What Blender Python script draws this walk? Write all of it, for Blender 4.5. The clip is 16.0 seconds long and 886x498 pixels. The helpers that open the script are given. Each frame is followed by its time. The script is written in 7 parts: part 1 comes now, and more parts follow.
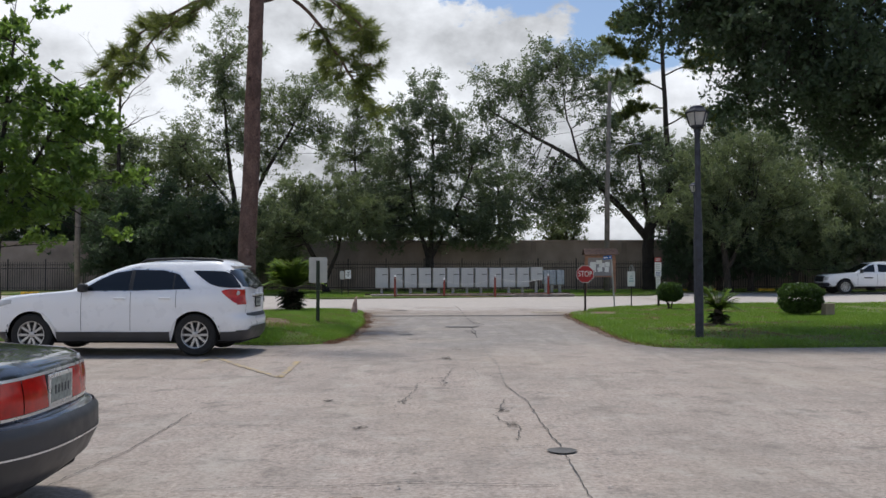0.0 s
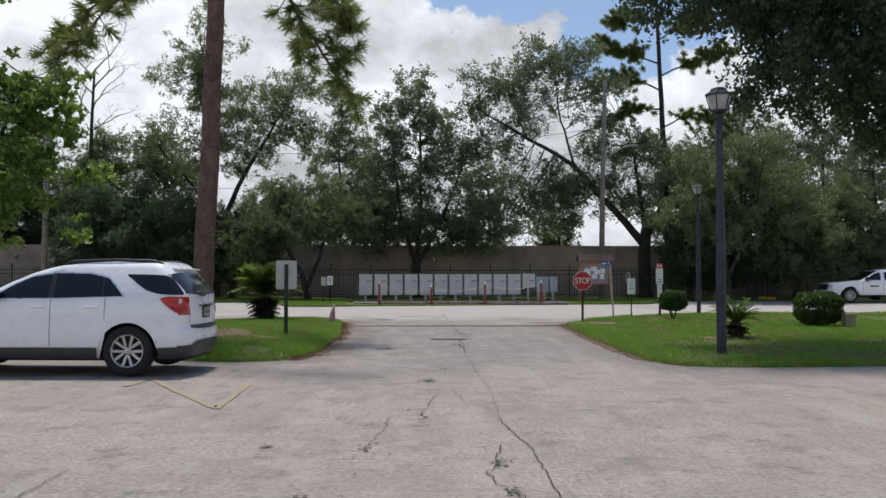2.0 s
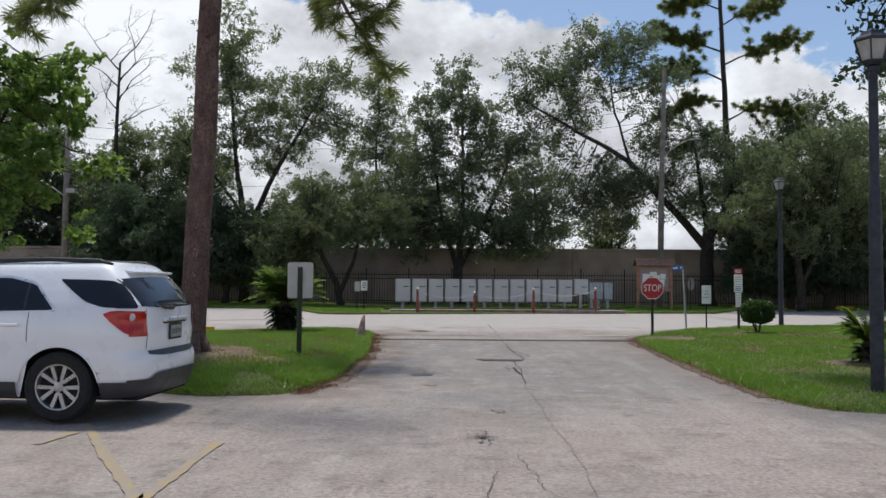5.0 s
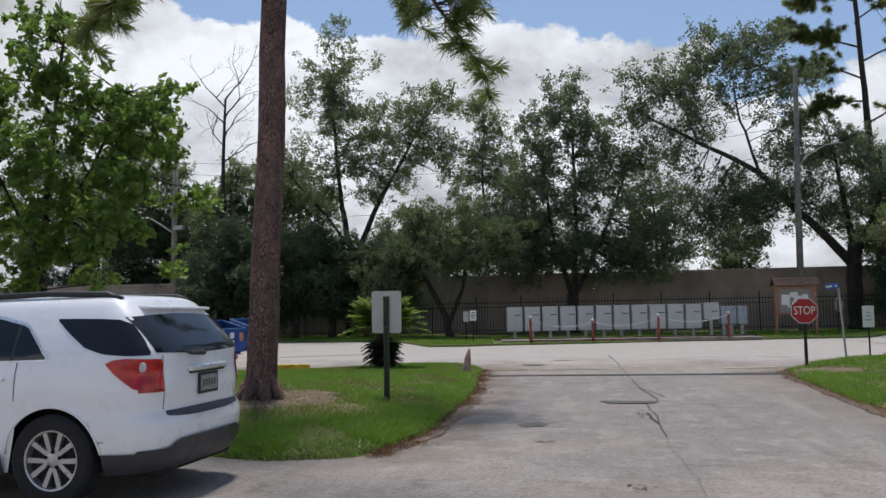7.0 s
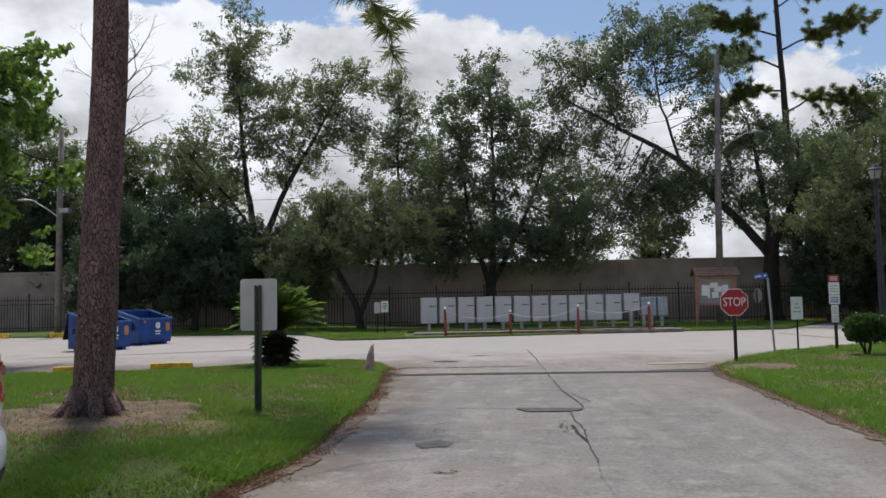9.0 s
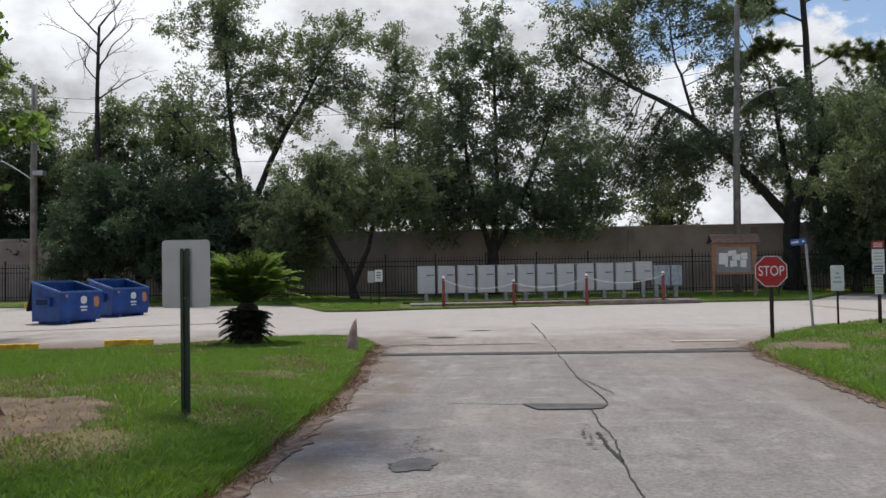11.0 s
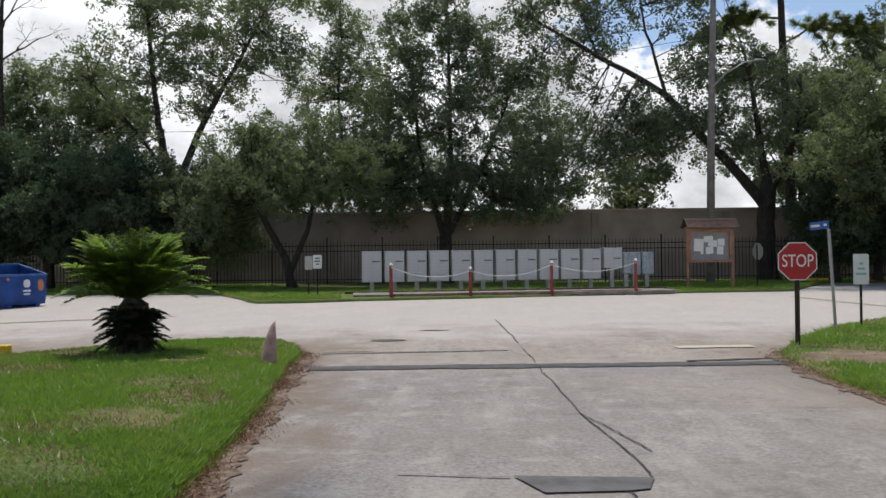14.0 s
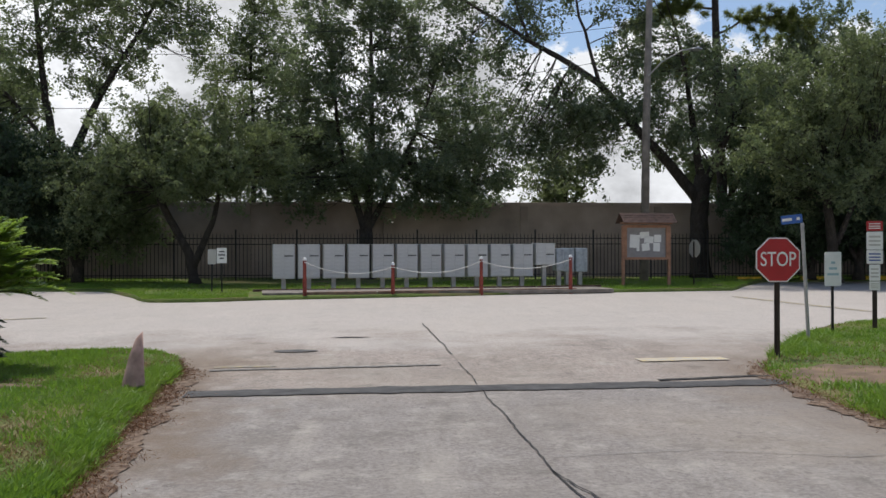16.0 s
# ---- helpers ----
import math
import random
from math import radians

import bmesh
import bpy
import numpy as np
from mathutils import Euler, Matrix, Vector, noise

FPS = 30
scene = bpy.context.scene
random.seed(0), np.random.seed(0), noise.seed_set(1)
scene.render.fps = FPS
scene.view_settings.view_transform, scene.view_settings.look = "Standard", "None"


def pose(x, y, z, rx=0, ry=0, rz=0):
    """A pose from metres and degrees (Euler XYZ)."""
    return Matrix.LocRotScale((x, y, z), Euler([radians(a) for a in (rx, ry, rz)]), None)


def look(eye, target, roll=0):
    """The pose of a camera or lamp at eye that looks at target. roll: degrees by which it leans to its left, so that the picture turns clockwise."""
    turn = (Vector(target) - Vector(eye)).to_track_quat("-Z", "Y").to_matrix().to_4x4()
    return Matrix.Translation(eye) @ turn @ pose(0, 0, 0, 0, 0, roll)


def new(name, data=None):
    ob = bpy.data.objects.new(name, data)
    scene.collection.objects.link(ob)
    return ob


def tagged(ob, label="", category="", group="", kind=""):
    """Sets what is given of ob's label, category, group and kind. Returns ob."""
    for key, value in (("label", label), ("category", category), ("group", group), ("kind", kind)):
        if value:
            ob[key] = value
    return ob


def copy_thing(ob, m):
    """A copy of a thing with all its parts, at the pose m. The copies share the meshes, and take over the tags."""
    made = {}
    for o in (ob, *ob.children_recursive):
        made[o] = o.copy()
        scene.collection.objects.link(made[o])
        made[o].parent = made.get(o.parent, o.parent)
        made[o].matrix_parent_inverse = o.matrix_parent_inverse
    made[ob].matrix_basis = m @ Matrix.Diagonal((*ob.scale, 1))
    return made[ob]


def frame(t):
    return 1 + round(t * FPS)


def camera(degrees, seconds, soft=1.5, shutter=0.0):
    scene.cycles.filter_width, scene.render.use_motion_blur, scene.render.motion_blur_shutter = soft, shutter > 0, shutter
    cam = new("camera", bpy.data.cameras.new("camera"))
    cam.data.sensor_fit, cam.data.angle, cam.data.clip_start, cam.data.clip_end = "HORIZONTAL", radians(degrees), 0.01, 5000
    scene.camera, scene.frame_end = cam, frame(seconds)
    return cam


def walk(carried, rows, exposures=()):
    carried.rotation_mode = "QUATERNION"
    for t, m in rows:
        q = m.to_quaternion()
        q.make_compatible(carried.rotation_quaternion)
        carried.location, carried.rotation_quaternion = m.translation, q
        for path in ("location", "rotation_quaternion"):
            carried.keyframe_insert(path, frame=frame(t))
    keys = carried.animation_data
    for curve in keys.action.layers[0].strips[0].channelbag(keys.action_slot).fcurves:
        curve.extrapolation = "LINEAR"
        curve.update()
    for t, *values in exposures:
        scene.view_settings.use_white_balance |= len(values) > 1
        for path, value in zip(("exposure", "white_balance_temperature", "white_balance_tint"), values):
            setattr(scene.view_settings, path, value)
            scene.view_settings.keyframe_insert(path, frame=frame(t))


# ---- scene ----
cam = camera(56.3, 16.0)
PATH = [
    (0, (0.367, -1.122, 1.406), (0.353, 0.877, 1.468), -0.1),
    (0.5, (0.422, -0.589, 1.4), (0.316, 1.407, 1.482), -0.0),
    (1, (0.412, 0.019, 1.403), (0.356, 2.017, 1.479), -0.1),
    (1.5, (0.47, 0.602, 1.383), (0.443, 2.6, 1.46), 0.2),
    (2, (0.453, 1.172, 1.383), (0.465, 3.17, 1.462), 0.1),
    (2.5, (0.503, 1.788, 1.397), (0.541, 3.786, 1.476), 0.1),
    (3, (0.479, 2.327, 1.416), (0.524, 4.325, 1.494), -0.0),
    (5.5, (0.255, 5.443, 1.448), (0.077, 7.433, 1.54), 0.5),
    (6, (0.255, 6.037, 1.455), (-0.04, 8.014, 1.544), 0.4),
    (6.5, (0.191, 6.58, 1.422), (-0.185, 8.543, 1.52), -0.1),
    (7, (0.207, 7.209, 1.459), (-0.148, 9.171, 1.619), -1.0),
    (7.5, (0.222, 7.732, 1.474), (-0.101, 9.699, 1.628), -0.9),
    (8, (0.241, 8.29, 1.492), (0.01, 10.271, 1.641), -1.2),
    (8.5, (0.235, 8.86, 1.474), (0.013, 10.843, 1.616), -1.3),
    (9, (0.231, 9.407, 1.491), (0.066, 11.396, 1.624), -1.0),
    (11.5, (0.141, 12.442, 1.494), (-0.038, 14.433, 1.545), -0.8),
    (12, (0.078, 13.014, 1.482), (-0.195, 14.994, 1.541), -0.5),
    (12.5, (0.029, 13.651, 1.508), (-0.235, 15.633, 1.559), -0.7),
    (13, (-0.006, 14.218, 1.522), (-0.273, 16.2, 1.56), -0.7),
    (13.5, (-0.099, 14.838, 1.548), (-0.19, 16.836, 1.576), -0.8),
    (14, (-0.117, 15.449, 1.552), (-0.165, 17.449, 1.571), -0.6),
    (14.5, (-0.205, 16.044, 1.535), (-0.176, 18.043, 1.545), -0.6),
    (15, (-0.195, 16.687, 1.543), (-0.117, 18.686, 1.561), -0.3),
    (15.5, (-0.242, 17.271, 1.543), (-0.162, 19.269, 1.557), -0.1),
    (16, (-0.168, 17.876, 1.544), (-0.024, 19.871, 1.55), -0.1),
]
walk(cam, [(t, look(eye, target, roll)) for t, eye, target, roll in PATH],
     [(0.0, 0.16, 6250, 10), (3.0, 0.16, 6250, 10), (7.0, 0.10, 6200, 10), (9.0, 0.10, 6250, 10), (11.5, 0.23, 6350, 10), (13.5, 0.32, 6380, 10), (16.0, 0.26, 6400, 10)])

# ---- world, sun and sky ----
SUN_AZ, SUN_EL = -14.0, 71.0      # azimuth from +y towards +x
world = bpy.data.worlds.new("sky")
scene.world = world
world.use_nodes = True
wn, wl = world.node_tree.nodes, world.node_tree.links
wn.clear()


def wnode(kind):
    return wn.new(kind)


def wmath(op, a, b=None, clamp=False):
    n = wnode("ShaderNodeMath")
    n.operation, n.use_clamp = op, clamp
    for k, v in enumerate((a, b)):
        if v is None:
            continue
        if isinstance(v, (int, float)):
            n.inputs[k].default_value = v
        else:
            wl.new(v, n.inputs[k])
    return n.outputs[0]


sky = wnode("ShaderNodeTexSky")
sky.sky_type, sky.sun_disc, sky.sun_elevation, sky.sun_rotation = "NISHITA", False, radians(SUN_EL), radians(SUN_AZ)
sky.air_density, sky.dust_density, sky.ozone_density = 1.0, 1.2, 1.4
coord = wnode("ShaderNodeTexCoord").outputs["Generated"]
sep = wnode("ShaderNodeSeparateXYZ")
wl.new(coord, sep.inputs[0])
stretch = wnode("ShaderNodeMapping")
stretch.inputs["Scale"].default_value = (1.0, 1.0, 1.55)
stretch.inputs["Location"].default_value = (0.37, 0.0, 0.11)
wl.new(coord, stretch.inputs[0])
puff = wnode("ShaderNodeTexNoise")
puff.inputs["Scale"].default_value, puff.inputs["Detail"].default_value, puff.inputs["Roughness"].default_value = 4.6, 10.0, 0.60
wl.new(stretch.outputs[0], puff.inputs["Vector"])
shade = wnode("ShaderNodeTexNoise")
shade.inputs["Scale"].default_value, shade.inputs["Detail"].default_value, shade.inputs["Roughness"].default_value = 5.2, 9.0, 0.58
wl.new(stretch.outputs[0], shade.inputs["Vector"])
# the bank of cumulus stands higher to the west (-x) and thins out overhead
rise = wmath("ADD", wmath("MULTIPLY", sep.outputs["Z"], -2.5), wmath("MULTIPLY", sep.outputs["X"], -0.30))
cover = wmath("ADD", wmath("ADD", puff.outputs["Fac"], rise), 0.26)
mask = wnode("ShaderNodeMapRange")
mask.interpolation_type = "SMOOTHSTEP"
mask.inputs["From Min"].default_value, mask.inputs["From Max"].default_value = 0.0, 0.05
wl.new(cover, mask.inputs["Value"])
tone = wnode("ShaderNodeMapRange")
tone.inputs["From Min"].default_value, tone.inputs["From Max"].default_value = 0.38, 0.60
tone.inputs["To Min"].default_value, tone.inputs["To Max"].default_value = 0.56, 1.12
wl.new(shade.outputs["Fac"], tone.inputs["Value"])
white = wnode("ShaderNodeMix")
white.data_type, white.blend_type = "RGBA", "MULTIPLY"
white.inputs[0].default_value = 1.0
white.inputs[6].default_value = (0.97, 0.98, 1.0, 1)
wl.new(tone.outputs[0], white.inputs[7])
blue = wnode("ShaderNodeBackground")
blue.inputs["Strength"].default_value = 0.11
wl.new(sky.outputs[0], blue.inputs["Color"])
cloud = wnode("ShaderNodeBackground")
cloud.inputs["Strength"].default_value = 0.81
wl.new(white.outputs[2], cloud.inputs["Color"])
both = wnode("ShaderNodeMixShader")
wl.new(mask.outputs[0], both.inputs[0])
wl.new(blue.outputs[0], both.inputs[1])
wl.new(cloud.outputs[0], both.inputs[2])
wl.new(both.outputs[0], wnode("ShaderNodeOutputWorld").inputs[0])

sun = new("sun", bpy.data.lights.new("sun", "SUN"))
sun.data.energy, sun.data.angle, sun.data.color = 2.65, radians(7), (1.0, 0.95, 0.87)
a, e = radians(SUN_AZ), radians(SUN_EL)
sun.matrix_world = look((math.sin(a) * math.cos(e) * 50, math.cos(a) * math.cos(e) * 50, math.sin(e) * 50), (0, 0, 0))

# ---- materials ----


class Mat:
    """A small builder for node materials."""

    def __init__(self, name, rough=0.6, metal=0.0, spec=0.5):
        self.m = bpy.data.materials.new(name)
        self.m.use_nodes = True
        self.n, self.l = self.m.node_tree.nodes, self.m.node_tree.links
        self.b = self.n["Principled BSDF"]
        self.b.inputs["Roughness"].default_value = rough
        self.b.inputs["Metallic"].default_value = metal
        self.b.inputs["Specular IOR Level"].default_value = spec
        self.c = self.n.new("ShaderNodeTexCoord").outputs["Object"]

    def noise(self, scale, detail=4, rough=0.55, stretch=None):
        n = self.n.new("ShaderNodeTexNoise")
        n.inputs["Scale"].default_value, n.inputs["Detail"].default_value, n.inputs["Roughness"].default_value = scale, detail, rough
        src = self.c
        if stretch:
            mp = self.n.new("ShaderNodeMapping")
            mp.inputs["Scale"].default_value = stretch
            self.l.new(self.c, mp.inputs[0])
            src = mp.outputs[0]
        self.l.new(src, n.inputs["Vector"])
        return n.outputs["Fac"]

    def ramp(self, fac, lo, hi, a=0.0, b=1.0):
        n = self.n.new("ShaderNodeMapRange")
        n.inputs["From Min"].default_value, n.inputs["From Max"].default_value = lo, hi
        n.inputs["To Min"].default_value, n.inputs["To Max"].default_value = a, b
        self.l.new(fac, n.inputs["Value"])
        return n.outputs[0]

    def mix(self, fac, a, b, how="MIX"):
        n = self.n.new("ShaderNodeMix")
        n.data_type, n.blend_type = "RGBA", how
        for k, v in ((0, fac), (6, a), (7, b)):
            if isinstance(v, (int, float)):
                n.inputs[k].default_value = v
            elif isinstance(v, tuple):
                n.inputs[k].default_value = (*v, 1)
            else:
                self.l.new(v, n.inputs[k])
        return n.outputs[2]

    def island(self):
        return self.n.new("ShaderNodeNewGeometry").outputs["Random Per Island"]

    def random(self):
        return self.n.new("ShaderNodeObjectInfo").outputs["Random"]

    def color(self, c):
        if isinstance(c, tuple):
            self.b.inputs["Base Color"].default_value = (*c, 1)
        else:
            self.l.new(c, self.b.inputs["Base Color"])
        return self

    def rough(self, r):
        self.l.new(r, self.b.inputs["Roughness"])
        return self

    def bump(self, h, strength=0.3, dist=0.01):
        n = self.n.new("ShaderNodeBump")
        n.inputs["Strength"].default_value, n.inputs["Distance"].default_value = strength, dist
        self.l.new(h, n.inputs["Height"])
        self.l.new(n.outputs[0], self.b.inputs["Normal"])
        return self


def plain(name, c, rough=0.6, metal=0.0, vary=0.12, scale=6.0, grain=60.0, bump=0.08, coat=0.0):
    """Paint, metal or plastic with slight stains and fine grain."""
    m = Mat(name, rough, metal)
    dark = tuple(v * (1 - vary * 1.6) for v in c)
    light = tuple(min(1, v * (1 + vary * 0.6)) for v in c)
    col = m.mix(m.ramp(m.noise(scale, 5), 0.3, 0.7), dark, light)
    m.color(col)
    m.rough(m.ramp(m.noise(scale * 2.3, 3), 0.3, 0.7, max(0.02, rough - 0.07), min(1, rough + 0.1)))
    m.b.inputs["Coat Weight"].default_value = coat
    if bump:
        m.bump(m.noise(grain, 3), bump, 0.004)
    return m.m


def leafy(name, c, dark, pass_c, spread=1.0, gloss=0.45, tuft=0.0):
    """Leaves: half of the light goes through."""
    m = Mat(name, gloss, 0.0, 0.35)
    col = m.mix(m.ramp(m.island(), 0.0, 1.0), dark, c)
    if tuft:
        col = m.mix(m.ramp(m.noise(7.5, 5, 0.65), 0.42, 0.58, 0, tuft * 1.5), col, dark)
        col = m.mix(m.ramp(m.noise(0.9, 4, 0.6), 0.48, 0.66, 0, tuft), col, (0.25, 0.22, 0.07))
    m.color(m.mix(m.ramp(m.noise(0.35, 3), 0.35, 0.65, 0, 0.5), col, tuple(v * 0.7 for v in c)))
    t = m.n.new("ShaderNodeBsdfTranslucent")
    t.inputs["Color"].default_value = (*pass_c, 1)
    mx = m.n.new("ShaderNodeMixShader")
    mx.inputs[0].default_value = 0.38 * spread
    m.l.new(m.b.outputs[0], mx.inputs[1])
    m.l.new(t.outputs[0], mx.inputs[2])
    m.l.new(mx.outputs[0], m.n["Material Output"].inputs["Surface"])
    return m.m


def concrete_material():
    """Old concrete: a tan pitted parking apron, a greyer drive, a paler cross road with sunlight put into its tone,
    with dirt washed off the lawns.
    """
    m = Mat("old_concrete", 0.88, 0.0, 0.25)
    fine, speck, pit, grit = m.noise(24, 7, 0.7), m.noise(95, 3, 0.6), m.noise(8, 7, 0.72), m.noise(46, 4, 0.65)
    tan = m.mix(m.ramp(fine, 0.33, 0.67), (0.212, 0.172, 0.146), (0.515, 0.44, 0.382))
    grey = m.mix(m.ramp(fine, 0.33, 0.67), (0.168, 0.150, 0.138), (0.365, 0.333, 0.307))
    split = m.n.new("ShaderNodeSeparateXYZ")
    m.l.new(m.c, split.inputs[0])

    def plus(a_, b_, op="ADD"):
        n = m.n.new("ShaderNodeMath")
        n.operation = op
        for k, v in ((0, a_), (1, b_)):
            if isinstance(v, (int, float)):
                n.inputs[k].default_value = v
            else:
                m.l.new(v, n.inputs[k])
        return n.outputs[0]

    x, y = split.outputs["X"], split.outputs["Y"]
    edge = plus(y, m.ramp(m.noise(0.5, 4), 0.3, 0.7, -2.2, 2.2))
    col = m.mix(m.ramp(edge, 13.0, 16.5), tan, grey)
    col = m.mix(m.ramp(y, 27.0, 27.4, 0, 0.75), col, tan)
    pale = m.mix(m.ramp(fine, 0.3, 0.7), (0.40, 0.365, 0.33), (0.62, 0.575, 0.53))
    col = m.mix(m.ramp(m.noise(0.55, 7, 0.65), 0.42, 0.66, 0, 0.55), col, (0.215, 0.19, 0.165))
    col = m.mix(m.ramp(m.noise(1.5, 7, 0.68, (2.4, 0.22, 1)), 0.5, 0.72, 0, 0.36), col, (0.175, 0.16, 0.142))
    col = m.mix(m.ramp(m.noise(1.1, 6, 0.6, (1.6, 0.3, 1)), 0.52, 0.72, 0, 0.45), col, (0.46, 0.42, 0.365))
    col = m.mix(m.ramp(m.noise(2.6, 8, 0.72), 0.52, 0.66, 0, 0.6), col, (0.42, 0.385, 0.34))
    col = m.mix(m.ramp(m.noise(1.7, 9, 0.75), 0.53, 0.65, 0, 0.7), col, (0.165, 0.148, 0.13))
    col = m.mix(m.ramp(m.noise(0.23, 5), 0.50, 0.7, 0, 0.4), col, (0.36, 0.30, 0.235))
    # brown dirt that rain has carried from the lawn edges onto the drive
    wander = m.ramp(m.noise(1.3, 6, 0.65), 0.25, 0.75, -0.75, 0.75)
    strip_y = plus(m.ramp(y, 14.8, 16.4), m.ramp(y, 29.0, 31.5, 1.0, 0.0), "MULTIPLY")
    left = m.ramp(plus(plus(x, plus(m.ramp(y, 22.0, 28.0, 0.0, 0.6), 0.0)), wander), -1.0, -1.95, 0.0, 0.9)
    right = m.ramp(plus(x, wander), 3.3, 4.6, 0.0, 0.75)
    col = m.mix(plus(plus(left, right, "MAXIMUM"), strip_y, "MULTIPLY"), col, m.mix(m.ramp(grit, 0.35, 0.65), (0.12, 0.085, 0.06), (0.27, 0.21, 0.158)))
    col = m.mix(m.ramp(pit, 0.57, 0.64, 0, 0.55), col, (0.15, 0.134, 0.118))
    col = m.mix(m.ramp(grit, 0.60, 0.66, 0, 0.55), col, (0.135, 0.12, 0.105))
    col = m.mix(m.ramp(grit, 0.38, 0.33, 0, 0.45), col, (0.48, 0.44, 0.39))
    col = m.mix(m.ramp(speck, 0.62, 0.68, 0, 0.55), col, (0.10, 0.09, 0.08))
    # paler concrete of the cross road, its sunlit brightness mixed into the tone too
    col = m.mix(m.ramp(edge, 30.0, 33.5, 0, 0.62), col, pale)
    m.color(col)
    m.bump(m.mix(0.5, m.mix(0.5, fine, grit), pit), 0.9, 0.022)
    return m.m


CONCRETE = concrete_material()
TAR = plain("tar_filler", (0.075, 0.072, 0.07), 0.8, vary=0.35, scale=5, bump=0.4)
PATCH = plain("asphalt_patch", (0.125, 0.12, 0.114), 0.85, vary=0.3, scale=4, grain=120, bump=0.5)
YELLOW = plain("worn_yellow_paint", (0.80, 0.50, 0.04), 0.75, vary=0.4, scale=5, bump=0.2)
SOIL = plain("sandy_soil", (0.205, 0.14, 0.09), 0.95, vary=0.4, scale=3, grain=40, bump=0.6)
LITTER = leafy("pine_straw", (0.30, 0.145, 0.065), (0.12, 0.06, 0.03), (0.1, 0.05, 0.02), 0.3)
WALL = plain("stucco_wall", (0.37, 0.295, 0.245), 0.9, vary=0.25, scale=0.5, grain=40, bump=0.3)
IRON = plain("black_iron", (0.02, 0.019, 0.018), 0.5, 0.3, vary=0.3)
BROWN_STEEL = plain("brown_steel_post", (0.045, 0.03, 0.022), 0.6, 0.2, vary=0.3)
GREEN_STEEL = plain("green_steel_channel", (0.045, 0.062, 0.035), 0.55, 0.2, vary=0.3)
ALUMINIUM = plain("sign_aluminium", (0.50, 0.49, 0.45), 0.45, 0.35, vary=0.08, scale=3)
GALVANISED = plain("galvanised_steel", (0.38, 0.38, 0.37), 0.45, 0.6, vary=0.15)
SIGN_RED = plain("sign_red", (0.42, 0.010, 0.016), 0.4, vary=0.08)
SIGN_WHITE = plain("sign_white", (0.78, 0.78, 0.75), 0.4, vary=0.06)
SIGN_BLUE = plain("sign_blue", (0.03, 0.12, 0.42), 0.4, vary=0.08)
SIGN_INK = plain("sign_ink", (0.05, 0.05, 0.055), 0.5, vary=0.1)
SIGN_CYAN = plain("faded_cyan_print", (0.36, 0.52, 0.56), 0.5, vary=0.15)
SIGN_BLUE_INK = plain("sign_blue_ink", (0.06, 0.1, 0.32), 0.5, vary=0.1)
BOX_GREY = plain("mailbox_grey_paint", (0.50, 0.51, 0.50), 0.45, 0.1, vary=0.1, scale=2.5)
BOX_DOOR = plain("mailbox_door_paint", (0.53, 0.54, 0.53), 0.4, 0.1, vary=0.08)
BOX_SHADE = plain("mail_slot_shade", (0.05, 0.05, 0.05), 0.7)
BOX_BLUE = plain("parcel_box_blue_grey", (0.40, 0.44, 0.47), 0.45, 0.1, vary=0.22)
POST_RED = plain("post_red_paint", (0.27, 0.045, 0.028), 0.6, vary=0.3, scale=9)
ROPE = plain("white_rope", (0.62, 0.61, 0.57), 0.8, vary=0.1, grain=200, bump=0.4)
WOOD = plain("kiosk_timber", (0.34, 0.18, 0.11), 0.75, vary=0.25, scale=4, bump=0.3)
SHINGLE = plain("brown_shingle", (0.115, 0.07, 0.055), 0.9, vary=0.3, scale=6, bump=0.4)
CORK = plain("notice_board", (0.26, 0.25, 0.25), 0.8, vary=0.1)
PAPER = plain("paper", (0.74, 0.74, 0.71), 0.8, vary=0.05, bump=0.05)
LAMP_PAINT = plain("lamp_post_blue_black", (0.035, 0.04, 0.055), 0.5, 0.2, vary=0.35, scale=8)
POLE_WOOD = plain("weathered_pole", (0.23, 0.205, 0.175), 0.85, vary=0.25, scale=3, bump=0.4)
DUMP_BLUE = plain("dumpster_blue", (0.012, 0.07, 0.30), 0.5, 0.1, vary=0.25, scale=3)
BLACK_PLASTIC = plain("black_plastic", (0.022, 0.022, 0.023), 0.55, vary=0.2)
CONE = plain("faded_cone_plastic", (0.46, 0.30, 0.25), 0.75, vary=0.3, scale=7)
APRON = plain("grimy_concrete_strip", (0.235, 0.205, 0.175), 0.9, vary=0.3, scale=2.5, bump=0.3)
EDGING = plain("dark_edging_timber", (0.085, 0.05, 0.036), 0.9, vary=0.35, scale=6, bump=0.4)
RED_KERB = plain("worn_red_kerb", (0.27, 0.17, 0.125), 0.85, vary=0.35, scale=4, bump=0.3)


